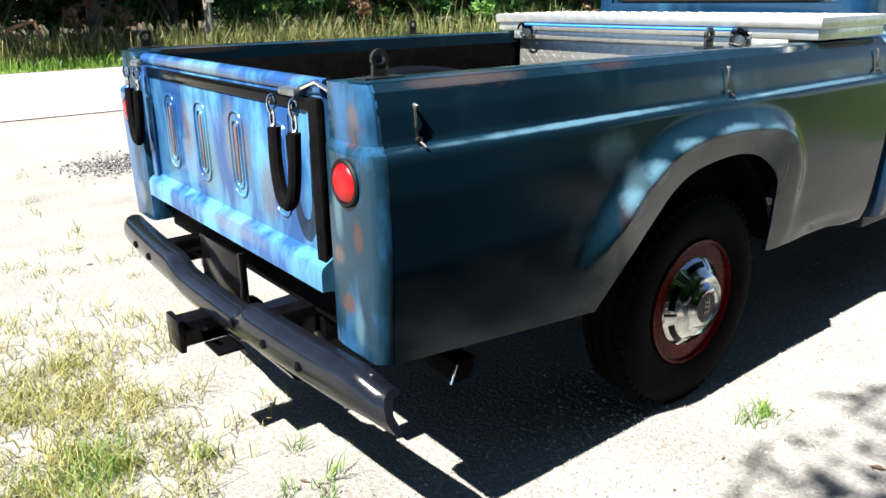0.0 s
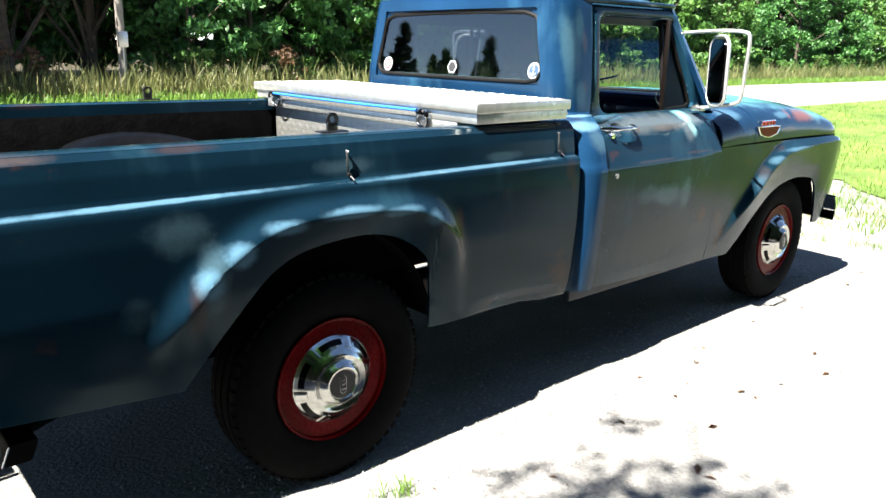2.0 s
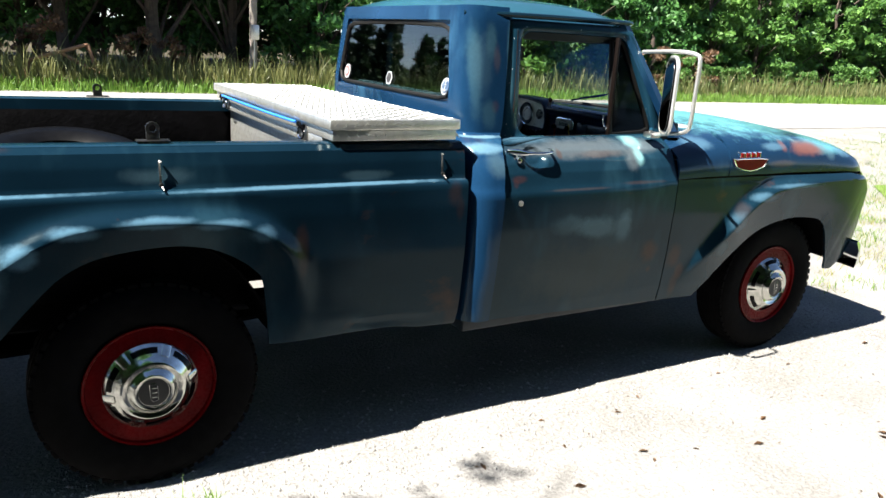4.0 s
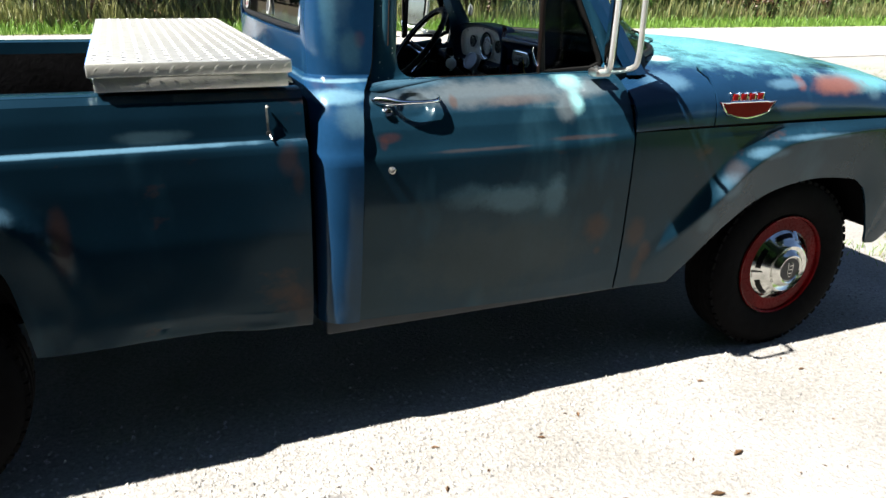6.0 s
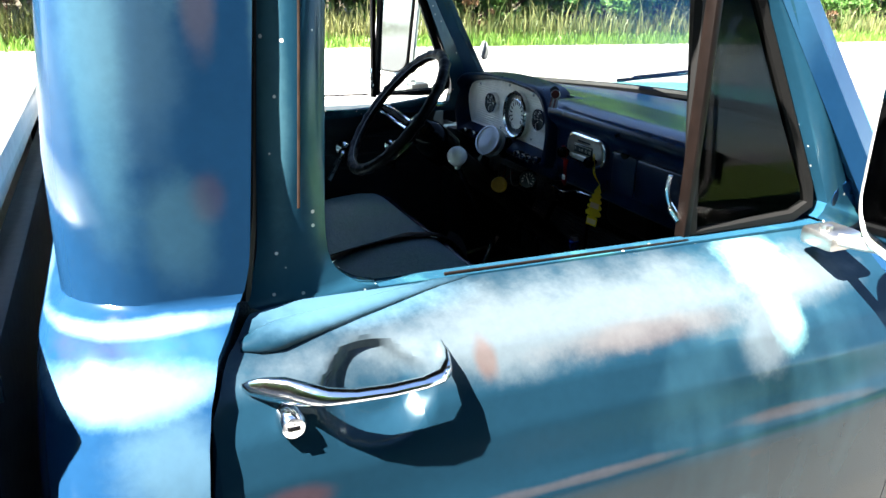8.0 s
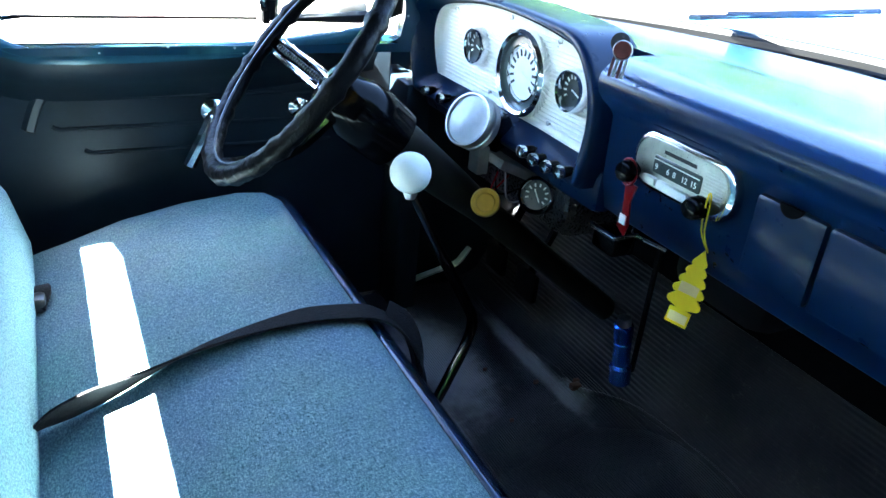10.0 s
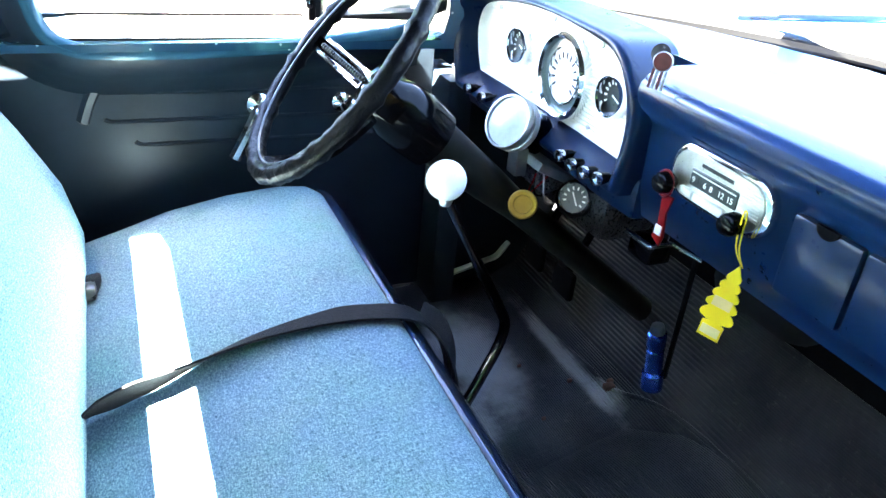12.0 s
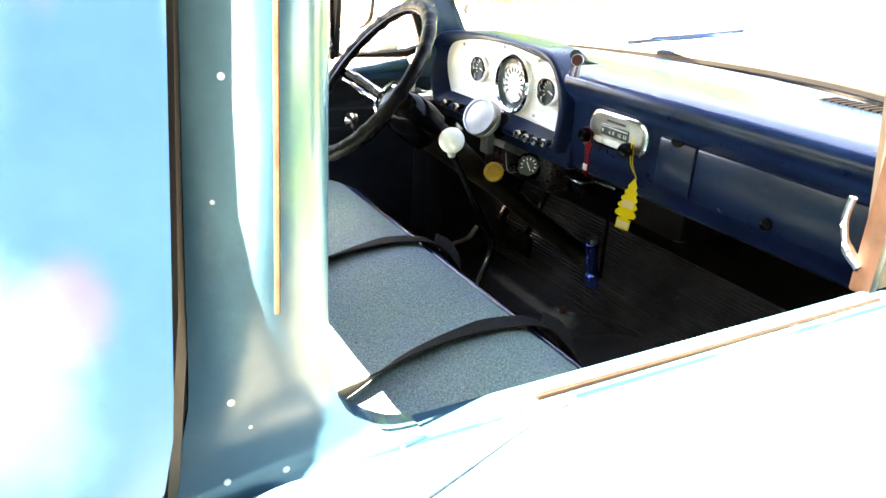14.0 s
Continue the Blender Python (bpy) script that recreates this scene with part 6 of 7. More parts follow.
for s in (1, -1):
    part("kick_panel", boxm(2.26, 2.66, -s * 0.745, -s * 0.775, 0.54, 1.04, 0.004), PAINT_DARK, truck)
    inner_panel = part("door_panel", boxm(1.35, 2.25, -s * 0.742, -s * 0.755, 0.56, 1.085, 0.004), PAINT_DARK, truck, "dark blue-black inner door panel")
    bm = bmesh.new()
    if s > 0:
        sweep(bm, [[(x, -0.742, 1.08), (x, -0.735, 1.105), (x, -0.71, 1.135), (x, -0.688, 1.146), (x, -0.686, 1.135), (x, -0.70, 1.12), (x, -0.73, 1.08)] for x in (1.45, 2.0, 2.25)])
        part("sill_trim", bm, PAINT, truck, "inner window sill")
    else:
        # rolled inner lip of the window opening with its rounded lower corner
        edge = smooth_path([(1.577, 0, 1.60), (1.577, 0, 1.30), (1.578, 0, 1.20), (1.583, 0, 1.155), (1.598, 0, 1.122), (1.624, 0, 1.106), (1.665, 0, 1.100), (1.80, 0, 1.100), (1.97, 0, 1.108), (2.10, 0, 1.124), (2.20, 0, 1.138)], 5)
        lip, shoulder = [], []
        for i, q in enumerate(edge):
            d = (edge[min(i + 1, len(edge) - 1)] - edge[max(i - 1, 0)]).normalized()
            n_ = Vector((d.z, 0, -d.x))
            far = 0.21 if n_.x < -0.9 else 0.09
            at = lambda dist, y: (q.x + n_.x * dist, y, q.z + n_.z * dist)
            lip.append([at(-0.005, 0.694), at(0.0, 0.688), at(0.008, 0.682), at(0.018, 0.686), at(0.018, 0.70), at(-0.004, 0.70)])
            shoulder.append([at(0.018, 0.6865), at(0.035, 0.694), at(0.055, 0.712), at(0.075, 0.732), at(far, 0.7405), at(far, 0.752), at(0.02, 0.70)])
        # lip takes the lighter top blue, sill glare put into its colour
        part("window_lip", sweep(bm, lip), PAINT_TOP, truck, "blue rolled edge of the window opening with painted-in sill glare", 60)
        part("panel_shoulder", sweep(bmesh.new(), shoulder), PAINT_DARK, truck, "dark upper door panel shoulder", 60)
    for x0, zz in ((1.70, 0.915), (1.655, 0.958), (1.70, 1.008)):
        part("panel_rib", tube(bmesh.new(), smooth_path([(x0, -s * 0.7425, zz + 0.010), (x0 + 0.012, -s * 0.7425, zz + 0.004), (x0 + 0.05, -s * 0.7425, zz + 0.004), (2.0, -s * 0.7425, zz + 0.004), (2.13, -s * 0.7425, zz + 0.004)], 4), 0.0038, 8), PAINT_DARK, inner_panel)
    part("panel_emboss", tube(bmesh.new(), smooth_path([(1.618, -s * 0.754, 0.955), (1.640, -s * 0.754, 1.010), (1.672, -s * 0.754, 1.048), (1.72, -s * 0.754, 1.072), (1.80, -s * 0.754, 1.080)], 5), [0.004] + [0.0165] * 16 + [0.009, 0.006, 0.004, 0.003], 10), PAINT_DARK, inner_panel)
    crank = part("window_crank", tube(bmesh.new(), smooth_path([(1.912, -s * 0.735, 0.985), (1.90, -s * 0.715, 0.965), (1.862, -s * 0.712, 0.895)], 5), [0.010] * 4 + [0.012] * 7, 8), CHROME, inner_panel, "chrome window crank")
    part("crank_rosette", lathe(bmesh.new(), [(0.024, -s * 0.742), (0.022, -s * 0.732), (0.012, -s * 0.724), (0.001, -s * 0.722)], (1.912, 0, 0.985), "Y", 20), CHROME, inner_panel)
    part("door_release", tube(bmesh.new(), [(2.065, -s * 0.735, 0.985), (2.066, -s * 0.712, 0.975), (2.068, -s * 0.710, 0.915)], 0.007, 8), CHROME, inner_panel, "chrome inner door handle")
    part("release_rosette", lathe(bmesh.new(), [(0.021, -s * 0.742), (0.019, -s * 0.732), (0.010, -s * 0.724), (0.001, -s * 0.722)], (2.065, 0, 0.985), "Y", 20), CHROME, inner_panel)
    bm = bmesh.new()
    tube(bm, smooth_path([(1.990, -s * 0.672, 1.170), (1.984, -s * 0.660, 1.185), (1.978, -s * 0.655, 1.21), (1.978, -s * 0.657, 1.232)], 5), [0.0055] * 6 + [0.0035] * 10, 8)
    part("vent_latch", bm, CHROME, truck, "chrome vent window latch")
    part("headliner_side", boxm(1.30, 2.10, -s * 0.57, -s * 0.61, 1.538, 1.622, 0.005), PAINT_DARK, truck)
    # left pillar blackened: shade put into its colour, right keeps the dark paint
    part("inner_pillar", boxm(1.30, 1.47 if s > 0 else 1.50, -s * 0.60, -s * 0.645, 0.60, 1.60, 0.006), PAINT_DARK if s > 0 else SEAL, truck)
part("headliner", boxm(1.27, 2.05, -0.60, 0.60, 1.612, 1.627, 0.003), BED_BLACK, truck, "dark headliner")
part("cab_back_trim", boxm(1.256, 1.264, -0.60, 0.60, 0.56, 1.27, 0.003), PAINT_DARK, truck)

# bench seat
seat = empty("bench_seat", "", "")
seat.parent = truck


def cushion_ring(y):
    e = max(0.0, (abs(y) - 0.60) / 0.075)
    d = 0.035 * e * e
    pf = [(1.56, 0.70), (1.56, 0.77), (1.585, 0.795), (1.65, 0.815), (1.75, 0.845), (1.85, 0.866), (1.93, 0.874), (1.975, 0.870), (2.000, 0.856), (2.010, 0.835), (2.008, 0.79), (1.99, 0.70)]
    return [(x + (d * 0.6 if x < 1.7 else -d * 0.6), y, z - d * (0.9 if z > 0.76 else 0)) for x, z in pf]


ys = [-0.675, -0.67, -0.655, -0.63, -0.6] + [(-0.5 + 0.1 * k) for k in range(11)] + [0.6, 0.63, 0.655, 0.67, 0.675]
part("cushion", sweep(bmesh.new(), [cushion_ring(y) for y in ys]), CLOTH, seat, "blue-grey tweed bench cushion", 60)
part("seat_base", boxm(1.55, 1.97, -0.64, 0.64, 0.545, 0.72, 0.01), BED_BLACK, seat)
part("piping", tube(bmesh.new(), smooth_path([cushion_ring(y)[8] for y in ys], 2), 0.006, 8), VINYL, seat, "dark glossy blue piping", 60)
out = lambda q, d: (q[0] + d, q[1], q[2])
part("front_band", sweep(bmesh.new(), [[cushion_ring(y)[8], out(cushion_ring(y)[8], 0.012), out(cushion_ring(y)[9], 0.018), out(cushion_ring(y)[10], 0.020), out(cushion_ring(y)[11], 0.012), cushion_ring(y)[11]] for y in ys]), simple("glossy_black_blue_vinyl", (0.004, 0.007, 0.016), 0.16, var=0.3, scale=15, spec=0.6), seat, "glossy black-blue vinyl front band of the seat", 60)


def back_ring(y):
    e = max(0.0, (abs(y) - 0.58) / 0.095)
    d = 0.05 * e * e
    pf = [(1.54, 0.74), (1.607, 0.765), (1.608, 0.83), (1.588, 0.915), (1.545, 1.00), (1.498, 1.08), (1.445, 1.165), (1.405, 1.22), (1.367, 1.272), (1.325, 1.290), (1.285, 1.278), (1.27, 1.22), (1.30, 1.05), (1.40, 0.78)]
    return [(x - d * (1 if x > 1.4 else -0.6), y, z - d * (1 if z > 1.15 else 0)) for x, z in pf]


yb = [-0.675, -0.67, -0.655, -0.63, -0.6] + [(-0.5 + 0.1 * k) for k in range(11)] + [0.6, 0.63, 0.655, 0.67, 0.675]
part("backrest", sweep(bmesh.new(), [back_ring(y) for y in yb]), CLOTH, seat, "blue-grey tweed backrest", 60)


def strip(pts, width, thick, up=(0, 0, 1), side=None, turned=None):
    """A flat band along points; its width lies across the way. turned: by how many degrees it is twisted at each share of its length."""
    bm = bmesh.new()
    P = smooth_path(pts, 6)
    rings = []
    for i, p in enumerate(P):
        d = (P[min(i + 1, len(P) - 1)] - P[max(i - 1, 0)]).normalized()
        s = Vector(side) if side else d.cross(Vector(up)).normalized()
        if turned:
            s = Matrix.Rotation(radians(turned(i / (len(P) - 1))), 3, d) @ s
        nrm = s.cross(d).normalized()
        rings.append([p - s * width / 2, p + s * width / 2, p + s * width / 2 + nrm * thick, p - s * width / 2 + nrm * thick])
    return sweep(bm, rings)


belt_twist = tab([(0.0, -30), (0.08, -56), (0.16, -58), (0.28, -30), (0.42, -8), (1.0, 0)])
for yy, y2 in ((0.155, 0.185), (-0.215, -0.185)):
    lay = [(1.602, yy - 0.01, 0.820), (1.64, yy, 0.834), (1.70, yy + 0.005, 0.852), (1.80, y2, 0.868), (1.90, y2 + 0.004, 0.881), (1.96, y2, 0.881), (2.003, y2 - 0.002, 0.873), (2.030, y2 - 0.012, 0.858), (2.046, y2 - 0.040, 0.835), (2.048, y2 - 0.066, 0.800), (2.040, y2 - 0.072, 0.755)]
    belt = part("seat_belt", strip(lay, 0.044, 0.003, side=(0.05, 1, 0), turned=belt_twist), WEB, truck, "black lap belt across the bench, twisted at the back")
    part("belt_fold", strip([(2.026, y2 + 0.006, 0.866), (2.044, y2 - 0.018, 0.858), (2.050, y2 - 0.048, 0.836), (2.048, y2 - 0.066, 0.800), (2.038, y2 - 0.064, 0.770)], 0.030, 0.003, side=(0.5, 0.6, 0.6)), WEB, belt, "loop of slack webbing over the seat edge")
    part("belt_tip", boxm(2.038, 2.050, y2 - 0.100, y2 - 0.050, 0.715, 0.765, 0.003), STEEL, belt)
part("belt_buckle", boxm(1.602, 1.622, 0.424, 0.450, 0.802, 0.826, 0.006), DARK_STEEL, truck, "dull steel belt buckle in the seat gap")
plate = round_rect(-0.108, -0.048, 0.794, 0.812, 0.008, 4)
part("buckle_plate", extrude_outline(plate, "X", 2.033, 2.038, 0.0015), CHROME, truck, "chrome belt plate hanging over the seat edge")
part("belt_buckle_strap", strip([(1.604, 0.50, 0.800), (1.612, 0.475, 0.816), (1.614, 0.45, 0.820), (1.606, 0.43, 0.808)], 0.030, 0.004), WEB, truck)

# dashboard
DASH = [(2.68, 1.165), (2.60, 1.192), (2.45, 1.200), (2.36, 1.209), (2.30, 1.2125), (2.276, 1.210), (2.262, 1.203), (2.2535, 1.193), (2.2515, 1.182), (2.255, 1.171), (2.264, 1.160), (2.276, 1.151), (2.284, 1.141), (2.286, 1.06), (2.298, 1.015), (2.33, 0.995), (2.38, 0.998), (2.40, 1.06), (2.40, 1.15), (2.66, 1.14)]
bm = bmesh.new()
rings = []
for y in (-0.70, -0.68, -0.66, -0.61, -0.55, -0.48, -0.4, -0.3, -0.2, -0.1, 0.0, 0.120, 0.122, 0.2, 0.3, 0.40, 0.48, 0.55, 0.61, 0.66, 0.70):
    back = y > 0.121
    reach = max(0.03, (screen_foot(y) - 2.40) / 0.28)
    rings.append([((max(x, 2.335) if back else x) if x <= 2.40 else 2.40 + (x - 2.40) * reach, y, z) for x, z in DASH])
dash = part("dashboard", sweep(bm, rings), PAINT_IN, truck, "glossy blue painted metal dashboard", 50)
# upward polygons get the brighter blue, glare painted on the same dash paint
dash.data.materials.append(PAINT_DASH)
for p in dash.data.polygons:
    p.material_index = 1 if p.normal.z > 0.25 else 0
part("lower_panel", boxm(2.292, 2.33, 0.13, 0.70, 0.998, 1.06, 0.012), PAINT_IN, dash)
# recessed pale face, and the rolled blue surround that stands out round it
FACE = [(0.640, 1.066), (0.660, 1.105), (0.666, 1.145), (0.644, 1.181), (0.583, 1.199), (0.487, 1.211), (0.399, 1.2125), (0.318, 1.208), (0.251, 1.199), (0.218, 1.189), (0.198, 1.175), (0.180, 1.150), (0.173, 1.115), (0.181, 1.064)]
LIP = [(0.668, 1.030), (0.690, 1.10), (0.692, 1.165), (0.650, 1.208), (0.570, 1.223), (0.484, 1.230), (0.379, 1.234), (0.270, 1.232), (0.205, 1.227), (0.172, 1.213), (0.152, 1.190), (0.136, 1.158), (0.130, 1.11), (0.142, 1.034)]
around = lambda pts, low: [(q.x, q.y) for q in smooth_path([(u, v, 0) for u, v in pts], 4)] + [(0.30, low), (0.42, low), (0.54, low)]
FACE, LIP = around(FACE, 1.067), around(LIP, 1.030)
cy, cz = 0.41, 1.135
grow = lambda pts, k: [(cy + (u - cy) * k, cz + (v - cz) * k) for u, v in pts]
between = lambda f: [(a[0] + (b[0] - a[0]) * f, a[1] + (b[1] - a[1]) * f) for a, b in zip(LIP, FACE)]
bm = bmesh.new()
sweep(bm, [[(x, u, v) for u, v in o] for x, o in ((2.345, LIP), (2.276, LIP), (2.267, grow(LIP, 0.992)), (2.2625, between(0.14)), (2.2615, between(0.26)), (2.265, between(0.38)), (2.280, between(0.60)), (2.303, between(0.96)))], caps=False)
bm.faces.new([bm.verts.new((2.345, u, v)) for u, v in LIP])
part("cluster_hood", bm, PAINT_IN, dash, "rolled blue cluster surround", 60)
bm = bmesh.new()
sweep(bm, [[(2.300, u, v) for u, v in FACE], [(2.306, u, v) for u, v in grow(FACE, 0.975)], [(2.309, u, v) for u, v in grow(FACE, 0.93)], [(2.3095, u, v) for u, v in grow(FACE, 0.05)]], caps=False)
part("cluster_face", bm, CREAM, dash, "cream ribbed instrument panel", 50)
for k in range(19):
    zz = 1.074 + 0.0066 * k
    ya, yb_ = (0.29, 0.54) if zz > 1.186 else ((0.225, 0.63) if zz > 1.165 else (0.200, 0.625))
    part("face_rib", boxm(2.3065, 2.3092, ya, yb_, zz, zz + 0.0026), CREAM, dash)


def gauge(y, z, r, ry=None):
    g_ = part("gauge", lathe(bmesh.new(), [(r * 1.18, 0.008), (r * 1.16, -0.010), (r * 1.08, -0.015), (r, -0.012), (r * 0.98, 0.002)], (2.306, y, z), "X", 32, loop=True), CHROME, dash, "chrome-rimmed gauge")
    part("gauge_face", lathe(bmesh.new(), [(r, -0.002), (0.001, -0.003)], (2.306, y, z), "X", 32), GAUGE_BLACK, dash, "black gauge face")
    for k in range(11):
        a = radians(-30 + 24 * k)
        m = Matrix.Translation((2.3025, y, z)) @ Matrix.Rotation(a, 4, "X")
        part("gauge_tick", box(bmesh.new(), -0.0006, 0.0006, r * 0.62, r * 0.85, -r * 0.045, r * 0.045, m=m), WHITE, dash)
    m = Matrix.Translation((2.3015, y, z)) @ Matrix.Rotation(radians(200), 4, "X")
    part("needle", box(bmesh.new(), -0.0006, 0.0006, -r * 0.1, r * 0.75, -r * 0.03, r * 0.03, m=m), WHITE, dash)


gauge(0.508, 1.142, 0.026)
gauge(0.232, 1.140, 0.026)
gauge(0.362, 1.132, 0.056)
part("speedometer_band", lathe(bmesh.new(), [(0.039, -0.0032), (0.024, -0.0034)], (2.306, 0.362, 1.132), "X", 32), CREAM, dash, "pale speedometer number band")
for k in range(13):
    m = Matrix.Translation((2.3022, 0.362, 1.132)) @ Matrix.Rotation(radians(-35 + 21 * k), 4, "X")
    part("dial_mark", box(bmesh.new(), -0.0006, 0.0006, 0.026, 0.036, -0.0018, 0.0018, m=m), BLOCK, dash)
part("speedometer_lens", lathe(bmesh.new(), [(0.055, -0.0045), (0.0445, -0.0055), (0.0445, -0.003), (0.055, -0.002)], (2.306, 0.362, 1.132), "X", 32, loop=True), simple("grey_green_dial_border", (0.085, 0.11, 0.105), 0.2, var=0.15), dash, "grey-green speedometer border")
part("speedometer_ring", lathe(bmesh.new(), [(0.0425, 0.0), (0.0425, -0.006), (0.0405, -0.007), (0.0395, -0.002)], (2.306, 0.362, 1.132), "X", 32, loop=True), CHROME, dash, "inner chrome ring of the speedometer")
for yy, zz in ((0.60, 1.186), (0.42, 1.204), (0.285, 1.196), (0.285, 1.078), (0.46, 1.078)):
    part("panel_screw", lathe(bmesh.new(), [(0.004, 0.002), (0.004, -0.0015), (0.001, -0.003)], (2.307, yy, zz), "X", 8), STEEL, dash)


def dash_knob(y, z, r=0.010, x=2.286, mat=CHROME, length=0.03):
    part("dash_knob", lathe(bmesh.new(), [(r * 0.45, 0), (r * 0.45, -length * 0.5), (r * 0.9, -length * 0.55), (r, -length * 0.7), (r * 0.9, -length), (0.001, -length * 1.06)], (x, y, z), "X", 14), mat, dash, "dashboard pull knob")


for yy, zz in ((0.590, 1.047), (0.530, 1.049), (0.262, 1.047), (0.232, 1.045), (0.200, 1.046), (0.168, 1.050)):
    part("pull_stem", lathe(bmesh.new(), [(0.0045, 0.006), (0.0045, -0.006), (0.0075, -0.007), (0.0085, -0.022), (0.001, -0.022)], (2.278, yy, zz), "X", 12), BLACK, dash, "black pull switch")
    part("pull_tip", lathe(bmesh.new(), [(0.0085, 0.0), (0.0095, -0.004), (0.0085, -0.009), (0.001, -0.0105)], (2.2565, yy, zz), "X", 14), CHROME, dash, "chrome switch tip")
for yy, zz, mm in ((0.722, 1.11, CHROME), (0.725, 1.05, CHROME), (0.708, 1.025, CHROME)):
    dash_knob(yy, zz, 0.009, 2.335, mm, 0.05)
part("ignition_key", boxm(2.262, 2.266, 0.675, 0.695, 0.975, 1.02, 0.003), AMBER, dash, "brass keys in the ignition")
# radio
o = round_rect(-0.101, 0.057, 1.082, 1.149, 0.031, 6)
radio = part("radio", extrude_outline(o, "X", 2.272, 2.290, 0.004), CHROME, dash, "chrome-faced push-button radio")
o = round_rect(-0.093, 0.049, 1.088, 1.143, 0.026, 6)
part("radio_face", extrude_outline(o, "X", 2.2695, 2.275), RADIO_METAL, dash, "brushed radio face")
part("radio_dial", boxm(2.2675, 2.272, -0.057, 0.018, 1.1055, 1.126, 0.002), GAUGE_BLACK, dash, "black radio dial")
turn = Matrix(((0, 0, -1, 0), (-1, 0, 0, 0), (0, 1, 0, 0), (0, 0, 0, 1)))
for body, yy in (("9", 0.011), ("6", -0.008), ("8", -0.018), ("12", -0.034), ("15", -0.048)):
    text_part("dial_number", body, 0.0095, Matrix.Translation((2.267, yy, 1.1135)) @ turn, WHITE, dash)
part("dial_line", boxm(2.2668, 2.2672, -0.055, 0.016, 1.1215, 1.1228), WHITE, dash)
part("brand_script", boxm(2.2688, 2.2696, -0.045, 0.005, 1.131, 1.135), BLOCK, dash)
for y0, y1 in ((0.0075, 0.0290), (-0.0440, 0.0050)):
    part("radio_button", boxm(2.2645, 2.272, y0, y1, 1.0905, 1.1005, 0.0025), WHITE, dash, "wide white radio key")
for k in range(9):
    part("face_rib", boxm(2.2685, 2.2698, -0.088, -0.060, 1.104 + 0.0036 * k, 1.1052 + 0.0036 * k), RADIO_METAL, dash)
for yy in (0.042, -0.070):
    part("radio_knob", lathe(bmesh.new(), [(0.006, 0.0), (0.006, -0.008), (0.012, -0.009), (0.013, -0.012), (0.0125, -0.024), (0.010, -0.028), (0.001, -0.029)], (2.272, yy, 1.098), "X", 22), BLACK, dash, "black radio knob")
part("radio_visor", boxm(2.264, 2.288, -0.075, 0.030, 1.157, 1.164, 0.003), PAINT_IN, dash)
# glove box doors
for y0, y1 in ((-0.203, -0.121), (-0.62, -0.206)):
    part("glove_box_door", boxm(2.277, 2.290, y0, y1, 1.046, 1.134, 0.005), PAINT_IN, dash, "blue glove box door")
part("glove_latch", lathe(bmesh.new(), [(0.010, 0.002), (0.009, -0.006), (0.001, -0.008)], (2.277, -0.36, 1.06), "X", 14), BLACK, dash)
part("finger_notch", extrude_outline([(-0.163 + 0.013 * math.cos(a), 1.1355 - 0.011 * math.sin(a)) for a in [math.pi * k / 12 for k in range(13)]], "X", 2.2755, 2.280), BED_BLACK, dash)
for k in range(10):
    part("vent_slot", boxm(2.55, 2.60, -0.34 + 0.014 * k, -0.332 + 0.014 * k, 1.1955, 1.1995), BED_BLACK, dash)

# steering column and wheel
AX = Vector((0.779, -0.072, -0.623)).normalized()
RT = (Vector((0, 1, 0)) - AX * AX.y).normalized()
UPW = AX.cross(RT)
UPW = UPW if UPW.z > 0 else -UPW
C0 = Vector((1.967, 0.4075, 1.147))
steer = empty("steering", "", "")
steer.parent = truck
pts = [C0 + 0.185 * (math.cos(a) * UPW + math.sin(a) * RT) for a in [2 * math.pi * k / 96 for k in range(96)]]
bm = bmesh.new()
tube(bm, pts, [0.0130 + 0.0022 * (k % 4 == 0) + 0.0010 * math.sin(k * 2.3) for k in range(96)], 10, loop=True)
part("wheel_rim", bm, simple("black_leather_wrap", (0.003, 0.003, 0.0034), 0.34, var=0.3, scale=40, bump=0.9, bscale=60, spec=0.09), steer, "black leather-wrapped steering wheel rim", 50)
part("rim_lacing", tube(bmesh.new(), [C0 - AX * 0.006 + 0.1712 * (math.cos(a) * UPW + math.sin(a) * RT) for a in [2 * math.pi * k / 40 for k in range(40)]], 0.0018, 5, loop=True), DARK_STEEL, steer)
hub = C0 + AX * 0.085
for a in (90, 270, 180):
    d = math.cos(radians(a)) * UPW + math.sin(radians(a)) * RT
    side = d.cross(AX)
    part("spoke", strip([hub + d * 0.03, hub + d * 0.11 - AX * 0.02, C0 + d * 0.175], 0.030 if a != 90 else 0.016, 0.008, side=side), BLACK, steer)
    if a == 90:
        for o in (-0.011, 0.012):
            part("horn_rod", tube(bmesh.new(), [hub - AX * 0.012 + d * 0.045 + side * o, hub - AX * 0.030 + d * 0.11 + side * o, C0 + AX * 0.012 + d * 0.155 + side * o], [0.0055, 0.0055, 0.004], 8), CHROME, steer, "chrome horn rod")
        run = [(hub - AX * 0.014 + d * 0.05).lerp(C0 + AX * 0.008 + d * 0.145, k / 44) for k in range(45)]
        part("ribbed_rod", tube(bmesh.new(), run, [0.0052 if k % 2 else 0.0036 for k in range(45)], 8), POD_BLACK, steer, "black ribbed sleeve on the spoke", 20)
    else:
        part("horn_ring_bar", tube(bmesh.new(), [hub - AX * 0.02 + d * 0.04, hub - AX * 0.025 + d * 0.12], 0.004, 6), CHROME, steer)
bm = bmesh.new()
rings = []
